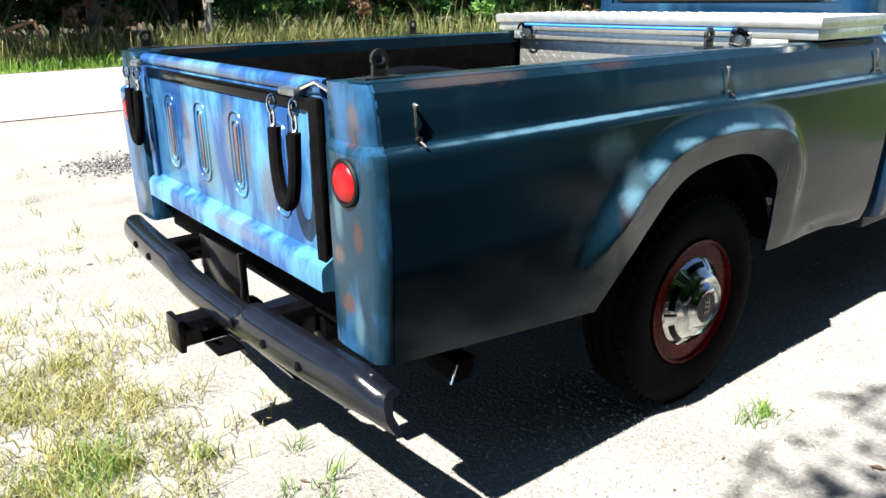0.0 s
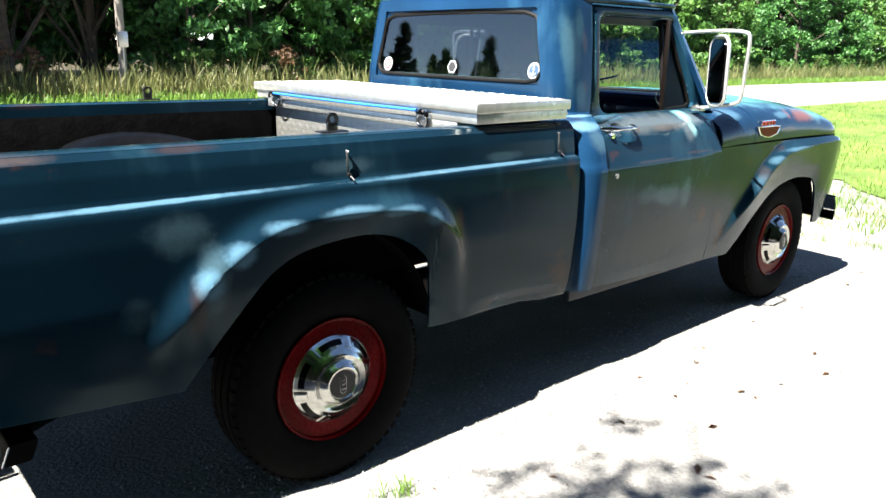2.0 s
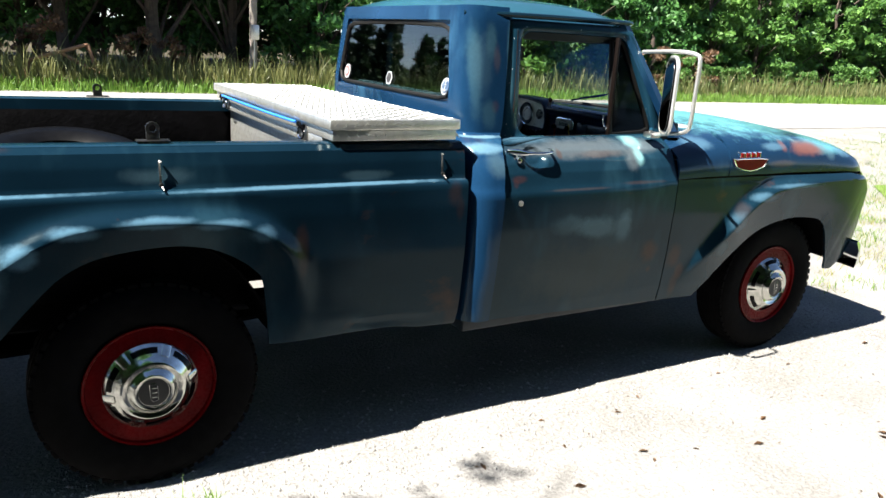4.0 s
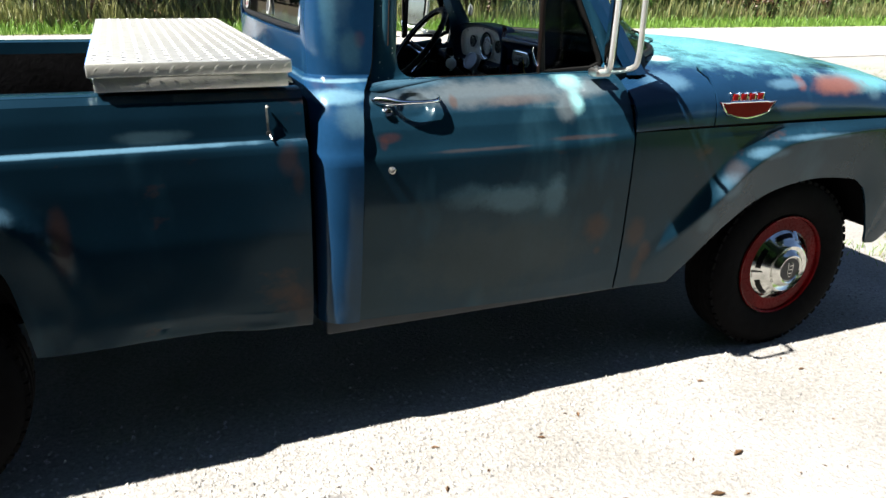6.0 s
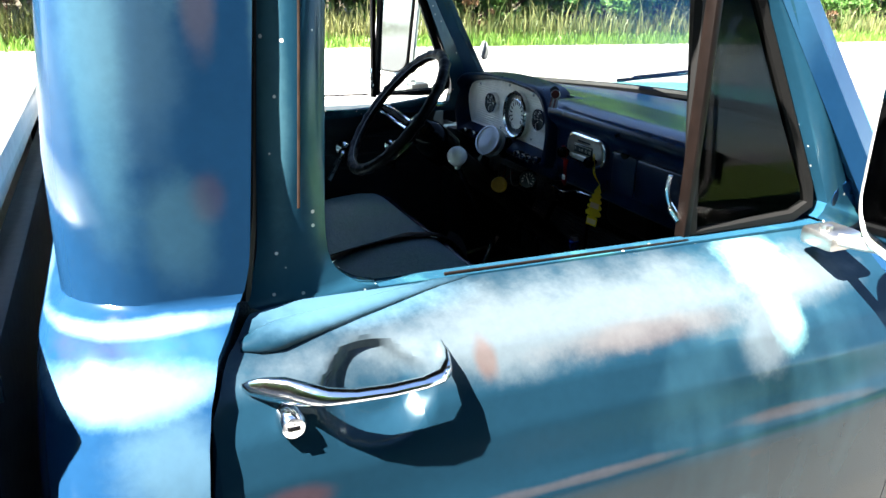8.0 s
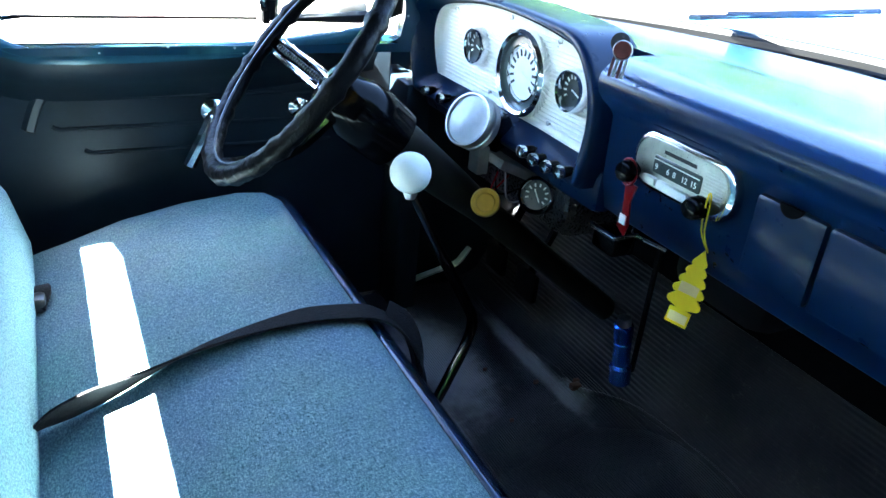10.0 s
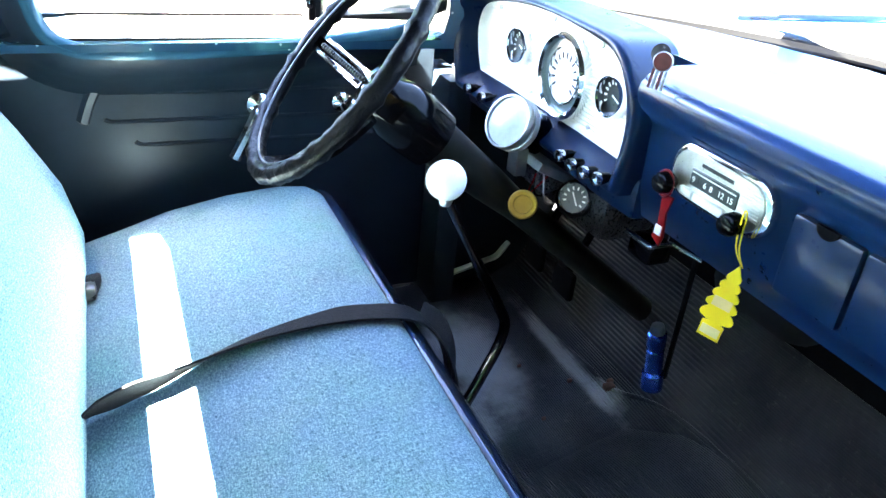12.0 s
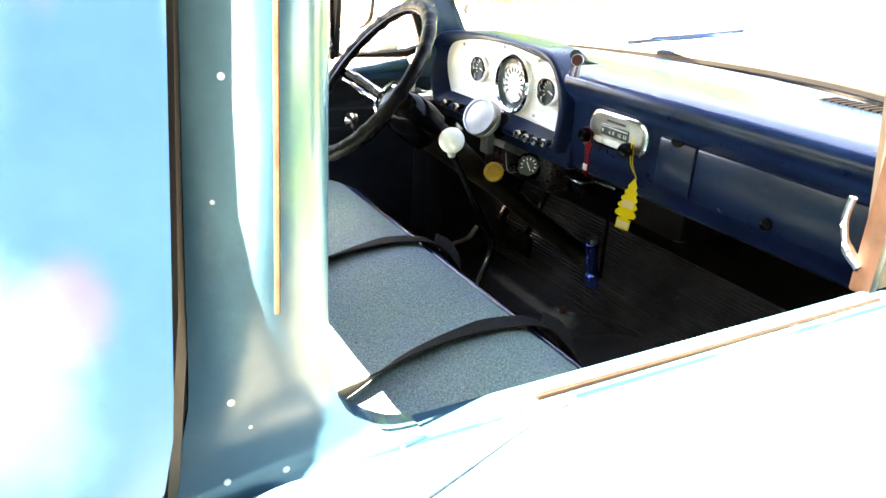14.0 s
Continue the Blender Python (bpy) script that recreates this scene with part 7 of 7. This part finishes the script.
for r, o in ((0.005, -0.034), (0.022, -0.031), (0.032, -0.02), (0.038, 0.0), (0.047, 0.02), (0.050, 0.06), (0.047, 0.10), (0.038, 0.104)):
    rings.append([hub + AX * o + r * (math.cos(a) * UPW + math.sin(a) * RT) for a in [2 * math.pi * k / 24 for k in range(24)]])
part("horn_cap", sweep(bm, rings), BLACK, steer)
part("horn_ring", tube(bmesh.new(), [hub - AX * 0.026 + 0.038 * (math.cos(a) * UPW + math.sin(a) * RT) for a in [2 * math.pi * k / 24 for k in range(24)]], 0.004, 6, loop=True), CHROME, steer, "chrome horn ring")
part("column", tube(bmesh.new(), [hub + AX * 0.04, hub + AX * 0.10, hub + AX * 0.101, hub + AX * 0.13, hub + AX * 0.22, hub + AX * 0.30, hub + AX * 0.76], [0.036, 0.036, 0.037, 0.036, 0.031, 0.024, 0.023], 20), simple("grey_black_column_paint", (0.0115, 0.0120, 0.0095), 0.42, var=0.6, scale=18, spec=0.22), steer, "dark painted steering column", 30)
part("turn_signal", tube(bmesh.new(), [hub + AX * 0.06, hub + AX * 0.05 + RT * 0.10 + UPW * 0.03, hub + AX * 0.03 + RT * 0.155 + UPW * 0.05], [0.006, 0.0055, 0.007], 8), CHROME, steer, "chrome turn signal stalk")
part("stalk_sleeve", tube(bmesh.new(), [hub + AX * 0.052 + RT * 0.06 + UPW * 0.02, hub + AX * 0.048 + RT * 0.12 + UPW * 0.037], 0.0085, 8), BLACK, steer)

# tachometer clamped on the column
ta = Vector((-0.86, -0.28, 0.42)).normalized()
tc0 = Vector((2.232, 0.364, 1.058))
e1 = ta.orthogonal().normalized()
e2 = ta.cross(e1)
ringat = lambda r, o: [tc0 + ta * o + r * (math.cos(a) * e1 + math.sin(a) * e2) for a in [2 * math.pi * k / 32 for k in range(32)]]
tach = part("tachometer", sweep(bmesh.new(), [ringat(0.030, -0.055), ringat(0.036, -0.045), ringat(0.036, -0.004), ringat(0.038, 0.0)]), BLACK, truck, "black tachometer cup on the column")
part("tach_band", sweep(bmesh.new(), [ringat(0.0385, -0.006), ringat(0.042, -0.004), ringat(0.042, 0.007), ringat(0.0385, 0.009)], caps=False), STEEL, tach, "brushed steel rear band")
part("tach_gap", sweep(bmesh.new(), [ringat(0.0390, 0.007), ringat(0.0395, 0.012)], caps=False), BLACK, tach)
part("tach_bezel", sweep(bmesh.new(), [ringat(0.0385, 0.010), ringat(0.042, 0.0115), ringat(0.042, 0.021), ringat(0.0405, 0.024), ringat(0.038, 0.024), ringat(0.037, 0.019)], caps=False), STEEL, tach, "brushed steel bezel")
part("tach_lens", sweep(bmesh.new(), [ringat(0.038, 0.017), ringat(0.037, 0.0200), ringat(0.02, 0.0215), ringat(0.001, 0.0218)]), simple("pale_glossy_lens", (0.46, 0.47, 0.46), 0.10, var=0.12), tach, "pale glossy lens", 60)
part("tach_clamp", boxm(2.225, 2.245, 0.335, 0.365, 0.985, 1.03, 0.003), STEEL, tach, "steel clamp")
# gauge pod and knob under the dash
pod = part("gauge_pod", boxm(2.318, 2.45, 0.22, 0.50, 0.915, 0.995, 0.015), POD_BLACK, truck, "black under-dash gauge panel")


def aimed(bm, at, way):
    """Turns a mesh built round the origin with its front at -X to face another way."""
    bmesh.ops.transform(bm, matrix=Matrix.Translation(at) @ Vector((-1, 0, 0)).rotation_difference(Vector(way).normalized()).to_matrix().to_4x4(), verts=bm.verts)
    return bm


POD_AT, POD_WAY = (2.312, 0.288, 0.962), (-0.70, -0.58, 0.38)
part("pod_gauge_ring", aimed(lathe(bmesh.new(), [(0.0285, 0.008), (0.030, -0.012), (0.028, -0.018), (0.0245, -0.014), (0.0245, 0.006)], (0, 0, 0), "X", 28, loop=True), POD_AT, POD_WAY), BLACK, pod, "black gauge ring")
part("pod_gauge_rim", aimed(lathe(bmesh.new(), [(0.0245, -0.014), (0.0245, -0.0165), (0.0225, -0.0175), (0.0215, -0.0125)], (0, 0, 0), "X", 28, loop=True), POD_AT, POD_WAY), CHROME, pod, "chrome gauge rim")
part("pod_gauge_face", aimed(lathe(bmesh.new(), [(0.0225, -0.012), (0.001, -0.0125)], (0, 0, 0), "X", 24), POD_AT, POD_WAY), GAUGE_BLACK, pod, "black gauge face")
for k in range(9):
    part("pod_tick", aimed(boxm(-0.0138, -0.0128, -0.0012, 0.0012, 0.013, 0.018, m=Matrix.Rotation(radians(-120 + 30 * k), 4, "X")), POD_AT, POD_WAY), WHITE, pod)
part("pod_needle", aimed(boxm(-0.0142, -0.0132, -0.012, 0.010, -0.001, 0.001, m=Matrix.Rotation(0.9, 4, "X")), POD_AT, POD_WAY), WHITE, pod)
part("gauge_shell", aimed(lathe(bmesh.new(), [(0.026, 0.055), (0.0275, 0.02), (0.0275, 0.0)], (0, 0, 0), "X", 20), POD_AT, POD_WAY), STEEL, pod, "bare metal gauge cup")
part("amber_knob", aimed(lathe(bmesh.new(), [(0.008, 0.05), (0.008, 0.004), (0.021, 0.003), (0.0225, -0.003), (0.020, -0.008), (0.015, -0.0085), (0.013, -0.006), (0.001, -0.006)], (0, 0, 0), "X", 24), (2.228, 0.304, 0.953), (-0.46, -0.80, 0.40)), AMBER, pod, "round amber pull knob")
for a, b, m_ in (((2.30, 0.36, 0.97), (2.26, 0.33, 0.99), RED_ENAMEL), ((2.31, 0.33, 0.96), (2.27, 0.35, 1.0), BLACK), ((2.32, 0.30, 0.96), (2.28, 0.34, 0.985), STEEL)):
    part("loose_wire", tube(bmesh.new(), smooth_path([a, ((a[0] + b[0]) / 2 - 0.02, (a[1] + b[1]) / 2, (a[2] + b[2]) / 2 - 0.03), b], 5), 0.0014, 5), m_, pod)
part("column_bracket", boxm(2.24, 2.32, 0.30, 0.41, 0.985, 1.0, 0.004, m=Matrix.Translation((2.28, 0.355, 0.99)) @ Matrix.Rotation(radians(24), 4, "Y") @ Matrix.Translation((-2.28, -0.355, -0.985))), STEEL, pod, "bare steel column bracket")
# heater box with its bracket below the radio
heater = part("heater_box", boxm(2.45, 2.62, -0.05, 0.13, 0.87, 0.99, 0.03), BOX_BLACK, truck, "black heater box under the dash")
part("ash_tray", boxm(2.297, 2.335, 0.086, 0.132, 0.955, 0.986, 0.004), BLACK, heater, "pulled-out black ashtray with chrome lip")
part("tray_lip", boxm(2.288, 2.296, 0.080, 0.134, 0.984, 0.990, 0.002), CHROME, heater)
part("tray_edge", boxm(2.290, 2.330, 0.078, 0.083, 0.985, 0.991, 0.002), CHROME, heater)
bm = bmesh.new()
tube(bm, [(2.355, 0.118, 0.986), (2.330, 0.094, 0.984), (2.341, 0.038, 0.984), (2.364, 0.054, 0.986)], 0.0026, 6, loop=True)
part("cup_bracket", bm, CHROME, heater, "bent chrome wire bracket")
part("torch_clip", boxm(2.357, 2.362, 0.062, 0.069, 0.775, 0.975, 0.001), BED_BLACK, heater)
# pedals, and a white strip painted as daylight through the door gap
for yy in (0.62, 0.50):
    part("pedal", boxm(2.46, 2.475, yy - 0.035, yy + 0.035, 0.64, 0.70, 0.006, m=None), RUBBER, truck, "black rubber pedal")
    part("pedal_arm", tube(bmesh.new(), [(2.475, yy, 0.69), (2.55, yy, 0.85), (2.60, yy, 1.0)], 0.009, 6), BLACK, truck)
part("door_gap_daylight", strip([(2.30, 0.675, 0.612), (2.40, 0.725, 0.60), (2.44, 0.735, 0.605), (2.47, 0.742, 0.635)], 0.014, 0.006), WHITE, truck, "white strip by the kick panel standing in for door gap daylight")
# shift lever
bm = bmesh.new()
tube(bm, smooth_path([(2.014, 0.122, 1.070), (2.06, 0.126, 0.985), (2.108, 0.130, 0.90), (2.122, 0.13, 0.868), (2.115, 0.127, 0.835), (2.085, 0.115, 0.79), (2.055, 0.10, 0.745), (2.04, 0.08, 0.66), (2.04, 0.06, 0.60)], 5), [0.0055] * 6 + [0.0075] * 35, 10)
lever = part("shift_lever", bm, simple("polished_black_steel", (0.05, 0.052, 0.056), 0.16, 1.0), truck, "bent dark steel floor shift lever", 60)
part("shift_knob", lathe(bmesh.new(), [(0.001, -0.0235)] + [(0.0235 * math.sin(math.pi * k / 14), -0.0235 * math.cos(math.pi * k / 14)) for k in range(1, 14)] + [(0.001, 0.0235)], (2.014, 0.122, 1.087), "Z", 28), WHITE, lever, "round white shift knob", 60)
part("knob_collar", lathe(bmesh.new(), [(0.006, 0), (0.008, 0.005), (0.008, 0.012)], (2.0155, 0.122, 1.056), "Z", 14), STEEL, lever)
part("shift_boot", lathe(bmesh.new(), [(0.07, 0.55), (0.06, 0.60), (0.03, 0.65), (0.012, 0.67)], (2.04, 0.065, 0.0), "Z", 18), RUBBER, truck)
# wipers and cowl detail
def on_screen(y, z, off):
    f = (z - 1.19) / 0.432
    return (2.34 - 0.27 * f + (0.44 - 0.34 * f) * bow(y) + off, y, z)


for yy in (0.43, -0.22):
    bm = bmesh.new()
    tube(bm, [(screen_foot(yy) + 0.05, yy, 1.205), on_screen(yy - 0.09, 1.222, 0.024), on_screen(yy - 0.30, 1.262, 0.020)], [0.006, 0.005, 0.004], 6)
    tube(bm, [on_screen(yy - 0.10 - 0.05 * k, 1.228 + 0.0095 * k, 0.012) for k in range(6)], 0.0045, 6)
    part("wiper", bm, BLACK, truck, "black wiper arm and blade")
part("screen_sticker", lathe(bmesh.new(), [(0.028, 0.0005), (0.028, -0.0005), (0.001, -0.001)], (2.338, 0.648, 1.278), "X", 20), STICKER_PALE, truck, "pale oval windscreen sticker")

# raised moulding at the foot of the window, tapering ahead of the handle
for s in (1, -1):
    rings = []
    for k in range(15):
        f = k / 14
        x, zc = 1.372 + 0.274 * f, 1.127 + 0.0215 * f
        w = min(1.0, 0.25 + f * 7)
        h, d = w * 0.020 * (1 - f) ** 0.8 + 0.0015, w * 0.010 * (1 - f * f) + 0.0008
        c = Vector((x, -s * HW_CAB(zc), zc))
        u = Vector((0, -s * (HW_CAB(zc + 0.006) - HW_CAB(zc - 0.006)), 0.012)).normalized()
        nn_ = Vector((0, -s * u.z, abs(u.y)))
        rings.append([c + u * (h * math.cos(a)) + nn_ * (d * math.sin(a)) for a in [2 * math.pi * q / 16 for q in range(16)]])
    part("sill_moulding", sweep(bmesh.new(), rings), PAINT, truck, "rounded moulding below the window", 60)
    part("sill_wiper", boxm(1.62, 1.985, -s * 0.6985, -s * 0.7025, 1.148, 1.1525, 0.001), BROWN_TRIM, truck, "rusty window wiper strip")

# ---- loose things in and on the truck ----
def toolbox():
    t = empty("toolbox", "aluminium checker-plate crossbed toolbox on the bed rails", "toolbox")
    part("lid", boxm(0.612, 1.132, -0.825, 0.825, 1.194, 1.232, 0.007), TREAD, t, "checker-plate lid")
    part("body", boxm(0.665, 1.085, -0.700, 0.700, 0.93, 1.158, 0.006), TREAD, t)
    part("rim_flange", boxm(0.626, 1.122, -0.812, 0.812, 1.156, 1.1945, 0.004), TREAD, t, "set-back tread-plate flange")
    part("front_ledge", boxm(0.628, 0.68, -0.705, 0.705, 1.118, 1.157, 0.004), TREAD, t)
    # raised checker bars
    bars = bmesh.new()
    def bar(x, y, z, a, axis):
        l, w, h = 0.0165, 0.0046, 0.0022 if axis == "Z" else 0.0010
        c, s_ = math.cos(a), math.sin(a)
        base, top = [], []
        for u, v in ((-l, 0), (0, -w), (l, 0), (0, w)):
            p, q = u * c - v * s_, u * s_ + v * c
            if axis == "Z":
                base.append((x + p, y + q, z)), top.append((x + p * 0.5, y + q * 0.5, z + h))
            elif axis == "X":
                base.append((x, y + p, z + q)), top.append((x - h, y + p * 0.5, z + q * 0.5))
            else:
                base.append((x + p, y, z + q)), top.append((x + p * 0.5, y - h, z + q * 0.5))
        B, T = [bars.verts.new(p) for p in base], [bars.verts.new(p) for p in top]
        bars.faces.new(T)
        for i in range(4):
            bars.faces.new((B[i], B[(i + 1) % 4], T[(i + 1) % 4], T[i]))
    for i in range(14):
        for j in range(52):
            bar(0.632 + 0.0369 * i, -0.805 + 0.0315 * j, 1.2316, radians(60 if (i + j) % 2 else 120), "Z")
        bar(0.634 + 0.0369 * i, -0.8248, 1.213, radians(48), "Y")
        bar(0.645 + 0.0369 * i, -0.8118, 1.175, radians(-48), "Y")
    for j in range(46):
        for k in range(7):
            bar(0.6648 if k < 6 else 0.6278, -0.68 + 0.030 * j, (0.955 + 0.028 * k) if k < 6 else 1.138, radians(45 if (j + k) % 2 else -45), "X")
    bmesh.ops.recalc_face_normals(bars, faces=bars.faces)
    tagged(part("checker_plate", bars, TREAD, t), kind="stuff")
    for yy in (0.60, -0.52):
        la = part("latch", boxm(0.622, 0.632, yy - 0.045, yy + 0.045, 1.128, 1.176, 0.003), STEEL, t, "steel latch plate")
        part("latch_ring", tube(bmesh.new(), [(0.615, yy + 0.032 * math.cos(a), 1.148 + 0.022 * math.sin(a)) for a in [2 * math.pi * k / 16 for k in range(16)]], 0.004, 6, loop=True), CHROME, la)
        part("latch_keeper", boxm(0.606, 0.624, yy - 0.03, yy + 0.03, 1.170, 1.182, 0.003), BLACK, la)
    return t


toolbox()


def cord():
    t = empty("bungee_cord", "blue stretch cord hooked along the toolbox lid", "cord")
    part("cord", tube(bmesh.new(), smooth_path([(0.603, 0.60, 1.186), (0.602, 0.2, 1.184), (0.602, -0.2, 1.184), (0.603, -0.50, 1.186)], 6), 0.006, 8), STRAP_BLUE, t)
    for yy in (0.61, -0.52):
        part("hook", tube(bmesh.new(), smooth_path([(0.603, yy, 1.186), (0.602, yy * 1.03, 1.188), (0.604, yy * 1.06, 1.175), (0.612, yy * 1.08, 1.165)], 4), 0.0055, 6), BLACK, t, "black hook")


cord()


def spare_tyre():
    t = empty("spare_tyre", "worn black spare tyre lying tilted in the bed", "tyre", at=(-0.15, 0.28, 0.875))
    t.rotation_euler = (radians(14), 0, 0)
    prof = [(0.205, -0.07), (0.25, -0.095), (0.31, -0.095), (0.342, -0.08), (0.355, -0.055), (0.348, -0.05), (0.356, -0.04), (0.357, 0.0), (0.356, 0.04), (0.348, 0.05), (0.355, 0.055), (0.342, 0.08), (0.31, 0.095), (0.25, 0.095), (0.205, 0.07)]
    part("casing", lathe(bmesh.new(), prof, (0, 0, 0), "Z", 40, loop=True), simple("worn_spare_rubber", (0.0016, 0.0016, 0.0018), 0.38, var=0.4, scale=25, bump=0.1, spec=0.12), t)
    part("rim", lathe(bmesh.new(), [(0.21, 0.06), (0.205, 0.05), (0.18, 0.03), (0.17, 0.0), (0.05, 0.01), (0.001, 0.01)], (0, 0, 0), "Z", 32), DARK_STEEL, t)
    return t


spare_tyre()
part("wheel_house", boxm(-0.45, 0.36, 0.53, 0.735, 0.68, 0.86, 0.03), BED_BLACK, truck)
part("wheel_house", boxm(-0.45, 0.36, -0.735, -0.53, 0.68, 0.86, 0.03), BED_BLACK, truck)


def torch():
    t = empty("flashlight", "small blue anodised flashlight clipped to the heater", "flashlight")
    a, b = Vector((2.323, 0.065, 0.872)), Vector((2.342, 0.067, 0.760))
    f = lambda k: a + (b - a) * k
    part("barrel", tube(bmesh.new(), [f(0.10), f(0.12), f(0.3), f(0.31), f(0.36), f(0.37), f(0.72)], [0.010, 0.0135, 0.0135, 0.0115, 0.0115, 0.0125, 0.0125], 18), BLUE_AN, t, "", 25)
    part("head", tube(bmesh.new(), [f(0.70), f(0.74), f(0.98), f(1.0)], [0.0125, 0.0155, 0.0155, 0.013], 18), BLUE_AN, t, "", 25)
    part("switch", tube(bmesh.new(), [f(0.0), f(0.11)], [0.0085, 0.0105], 14), STEEL, t, "grey tail switch")


torch()


def air_freshener():
    t = empty("air_freshener", "yellow card air freshener hanging from the radio knob", "air freshener")
    # one side of the tree: five rounded tiers from the foot to the tip
    half = []
    for k, (w, z0, z1) in enumerate(((0.0200, 0.966, 0.982), (0.0185, 0.982, 0.996), (0.0155, 0.996, 1.009), (0.0120, 1.009, 1.021), (0.0085, 1.021, 1.032))):
        for f, u in ((0.0, 0.62), (0.10, 0.88), (0.30, 1.0), (0.55, 0.98), (0.80, 0.80), (0.95, 0.66)):
            half.append((w * u, z0 + (z1 - z0) * f))
    half.append((0.0, 1.043))
    out = half + [(-u, v) for u, v in half[-2::-1]] + [(-0.005, 0.964), (-0.013, 0.962), (-0.013, 0.942), (0.013, 0.942), (0.013, 0.962), (0.005, 0.964)]
    m = Matrix.Translation((2.288, -0.068, 1.042)) @ Matrix.Rotation(radians(28), 4, "Z") @ Matrix.Rotation(radians(7), 4, "X") @ Matrix.Translation((0, 0, -1.042))
    bm = extrude_outline(out, "X", -0.0012, 0.0012)
    bmesh.ops.transform(bm, matrix=m, verts=bm.verts)
    part("card", bm, YELLOW, t)
    bm = boxm(-0.0018, 0.0018, -0.011, 0.011, 0.985, 0.998)
    bmesh.ops.transform(bm, matrix=m, verts=bm.verts)
    part("print_bar", bm, simple("pale_orange_print", (0.88, 0.62, 0.30), 0.6), t, "faded pale orange print")
    bm = boxm(-0.0018, 0.0018, -0.011, 0.011, 0.946, 0.958)
    bmesh.ops.transform(bm, matrix=m, verts=bm.verts)
    part("base_print", bm, simple("pale_yellow_print", (0.88, 0.70, 0.36), 0.6), t)
    part("string", tube(bmesh.new(), smooth_path([(2.288, -0.072, 1.042), (2.262, -0.078, 1.075), (2.254, -0.083, 1.116), (2.254, -0.088, 1.116), (2.263, -0.082, 1.075), (2.288, -0.072, 1.042)], 4), 0.0009, 5), YELLOW, t, "yellow elastic string")


air_freshener()


def red_tag():
    t = empty("key_tag", "red metal tag hanging from the radio knob", "key tag")
    part("tag", extrude_outline([(0.030, 1.082), (0.050, 1.082), (0.048, 1.060), (0.046, 1.040), (0.052, 1.024), (0.036, 1.016), (0.032, 1.030), (0.036, 1.060)], "X", 2.262, 2.265, 0.0008), RED_DARK, t)
    part("tag_print", boxm(2.2605, 2.2622, 0.036, 0.047, 1.030, 1.042), WHITE, t)
    part("loop", tube(bmesh.new(), [(2.258, 0.044 + 0.014 * math.sin(a), 1.096 + 0.016 * math.cos(a)) for a in [2 * math.pi * k / 16 for k in range(16)]], 0.0016, 5, loop=True), RED_DARK, t)


red_tag()


def charm():
    t = empty("dash_charm", "round red and silver charm hanging on the dash edge", "charm")
    part("chain", tube(bmesh.new(), [(2.262, 0.088, 1.216), (2.250, 0.088, 1.240), (2.2465, 0.084, 1.244)], 0.0016, 5), BLOCK, t)
    at, way = (2.2445, 0.078, 1.229), (-0.74, -0.63, 0.24)
    part("back_plate", aimed(lathe(bmesh.new(), [(0.001, 0.006), (0.0105, 0.005), (0.011, 0.0035), (0.001, 0.003)], (0, 0.006, 0.008), "X", 16), at, way), BLOCK, t, "dark green plate")
    part("disc", aimed(lathe(bmesh.new(), [(0.0105, 0.002), (0.0105, -0.002), (0.009, -0.003), (0.001, -0.003)], (0, 0, 0), "X", 20), at, way), CHARM_RED, t, "red disc")
    part("disc_rim", aimed(lathe(bmesh.new(), [(0.0112, 0.001), (0.0112, -0.003), (0.0104, -0.0036), (0.0101, -0.002)], (0, 0, 0), "X", 20, loop=True), at, way), STEEL, t)
    for k in range(4):
        part("tassel_bar", aimed(boxm(-0.0015, 0.0015, -0.0092 + 0.0048 * k, -0.006 + 0.0048 * k, -0.031, -0.0095), at, way), CHARM_RED if k % 2 else STEEL, t)


charm()
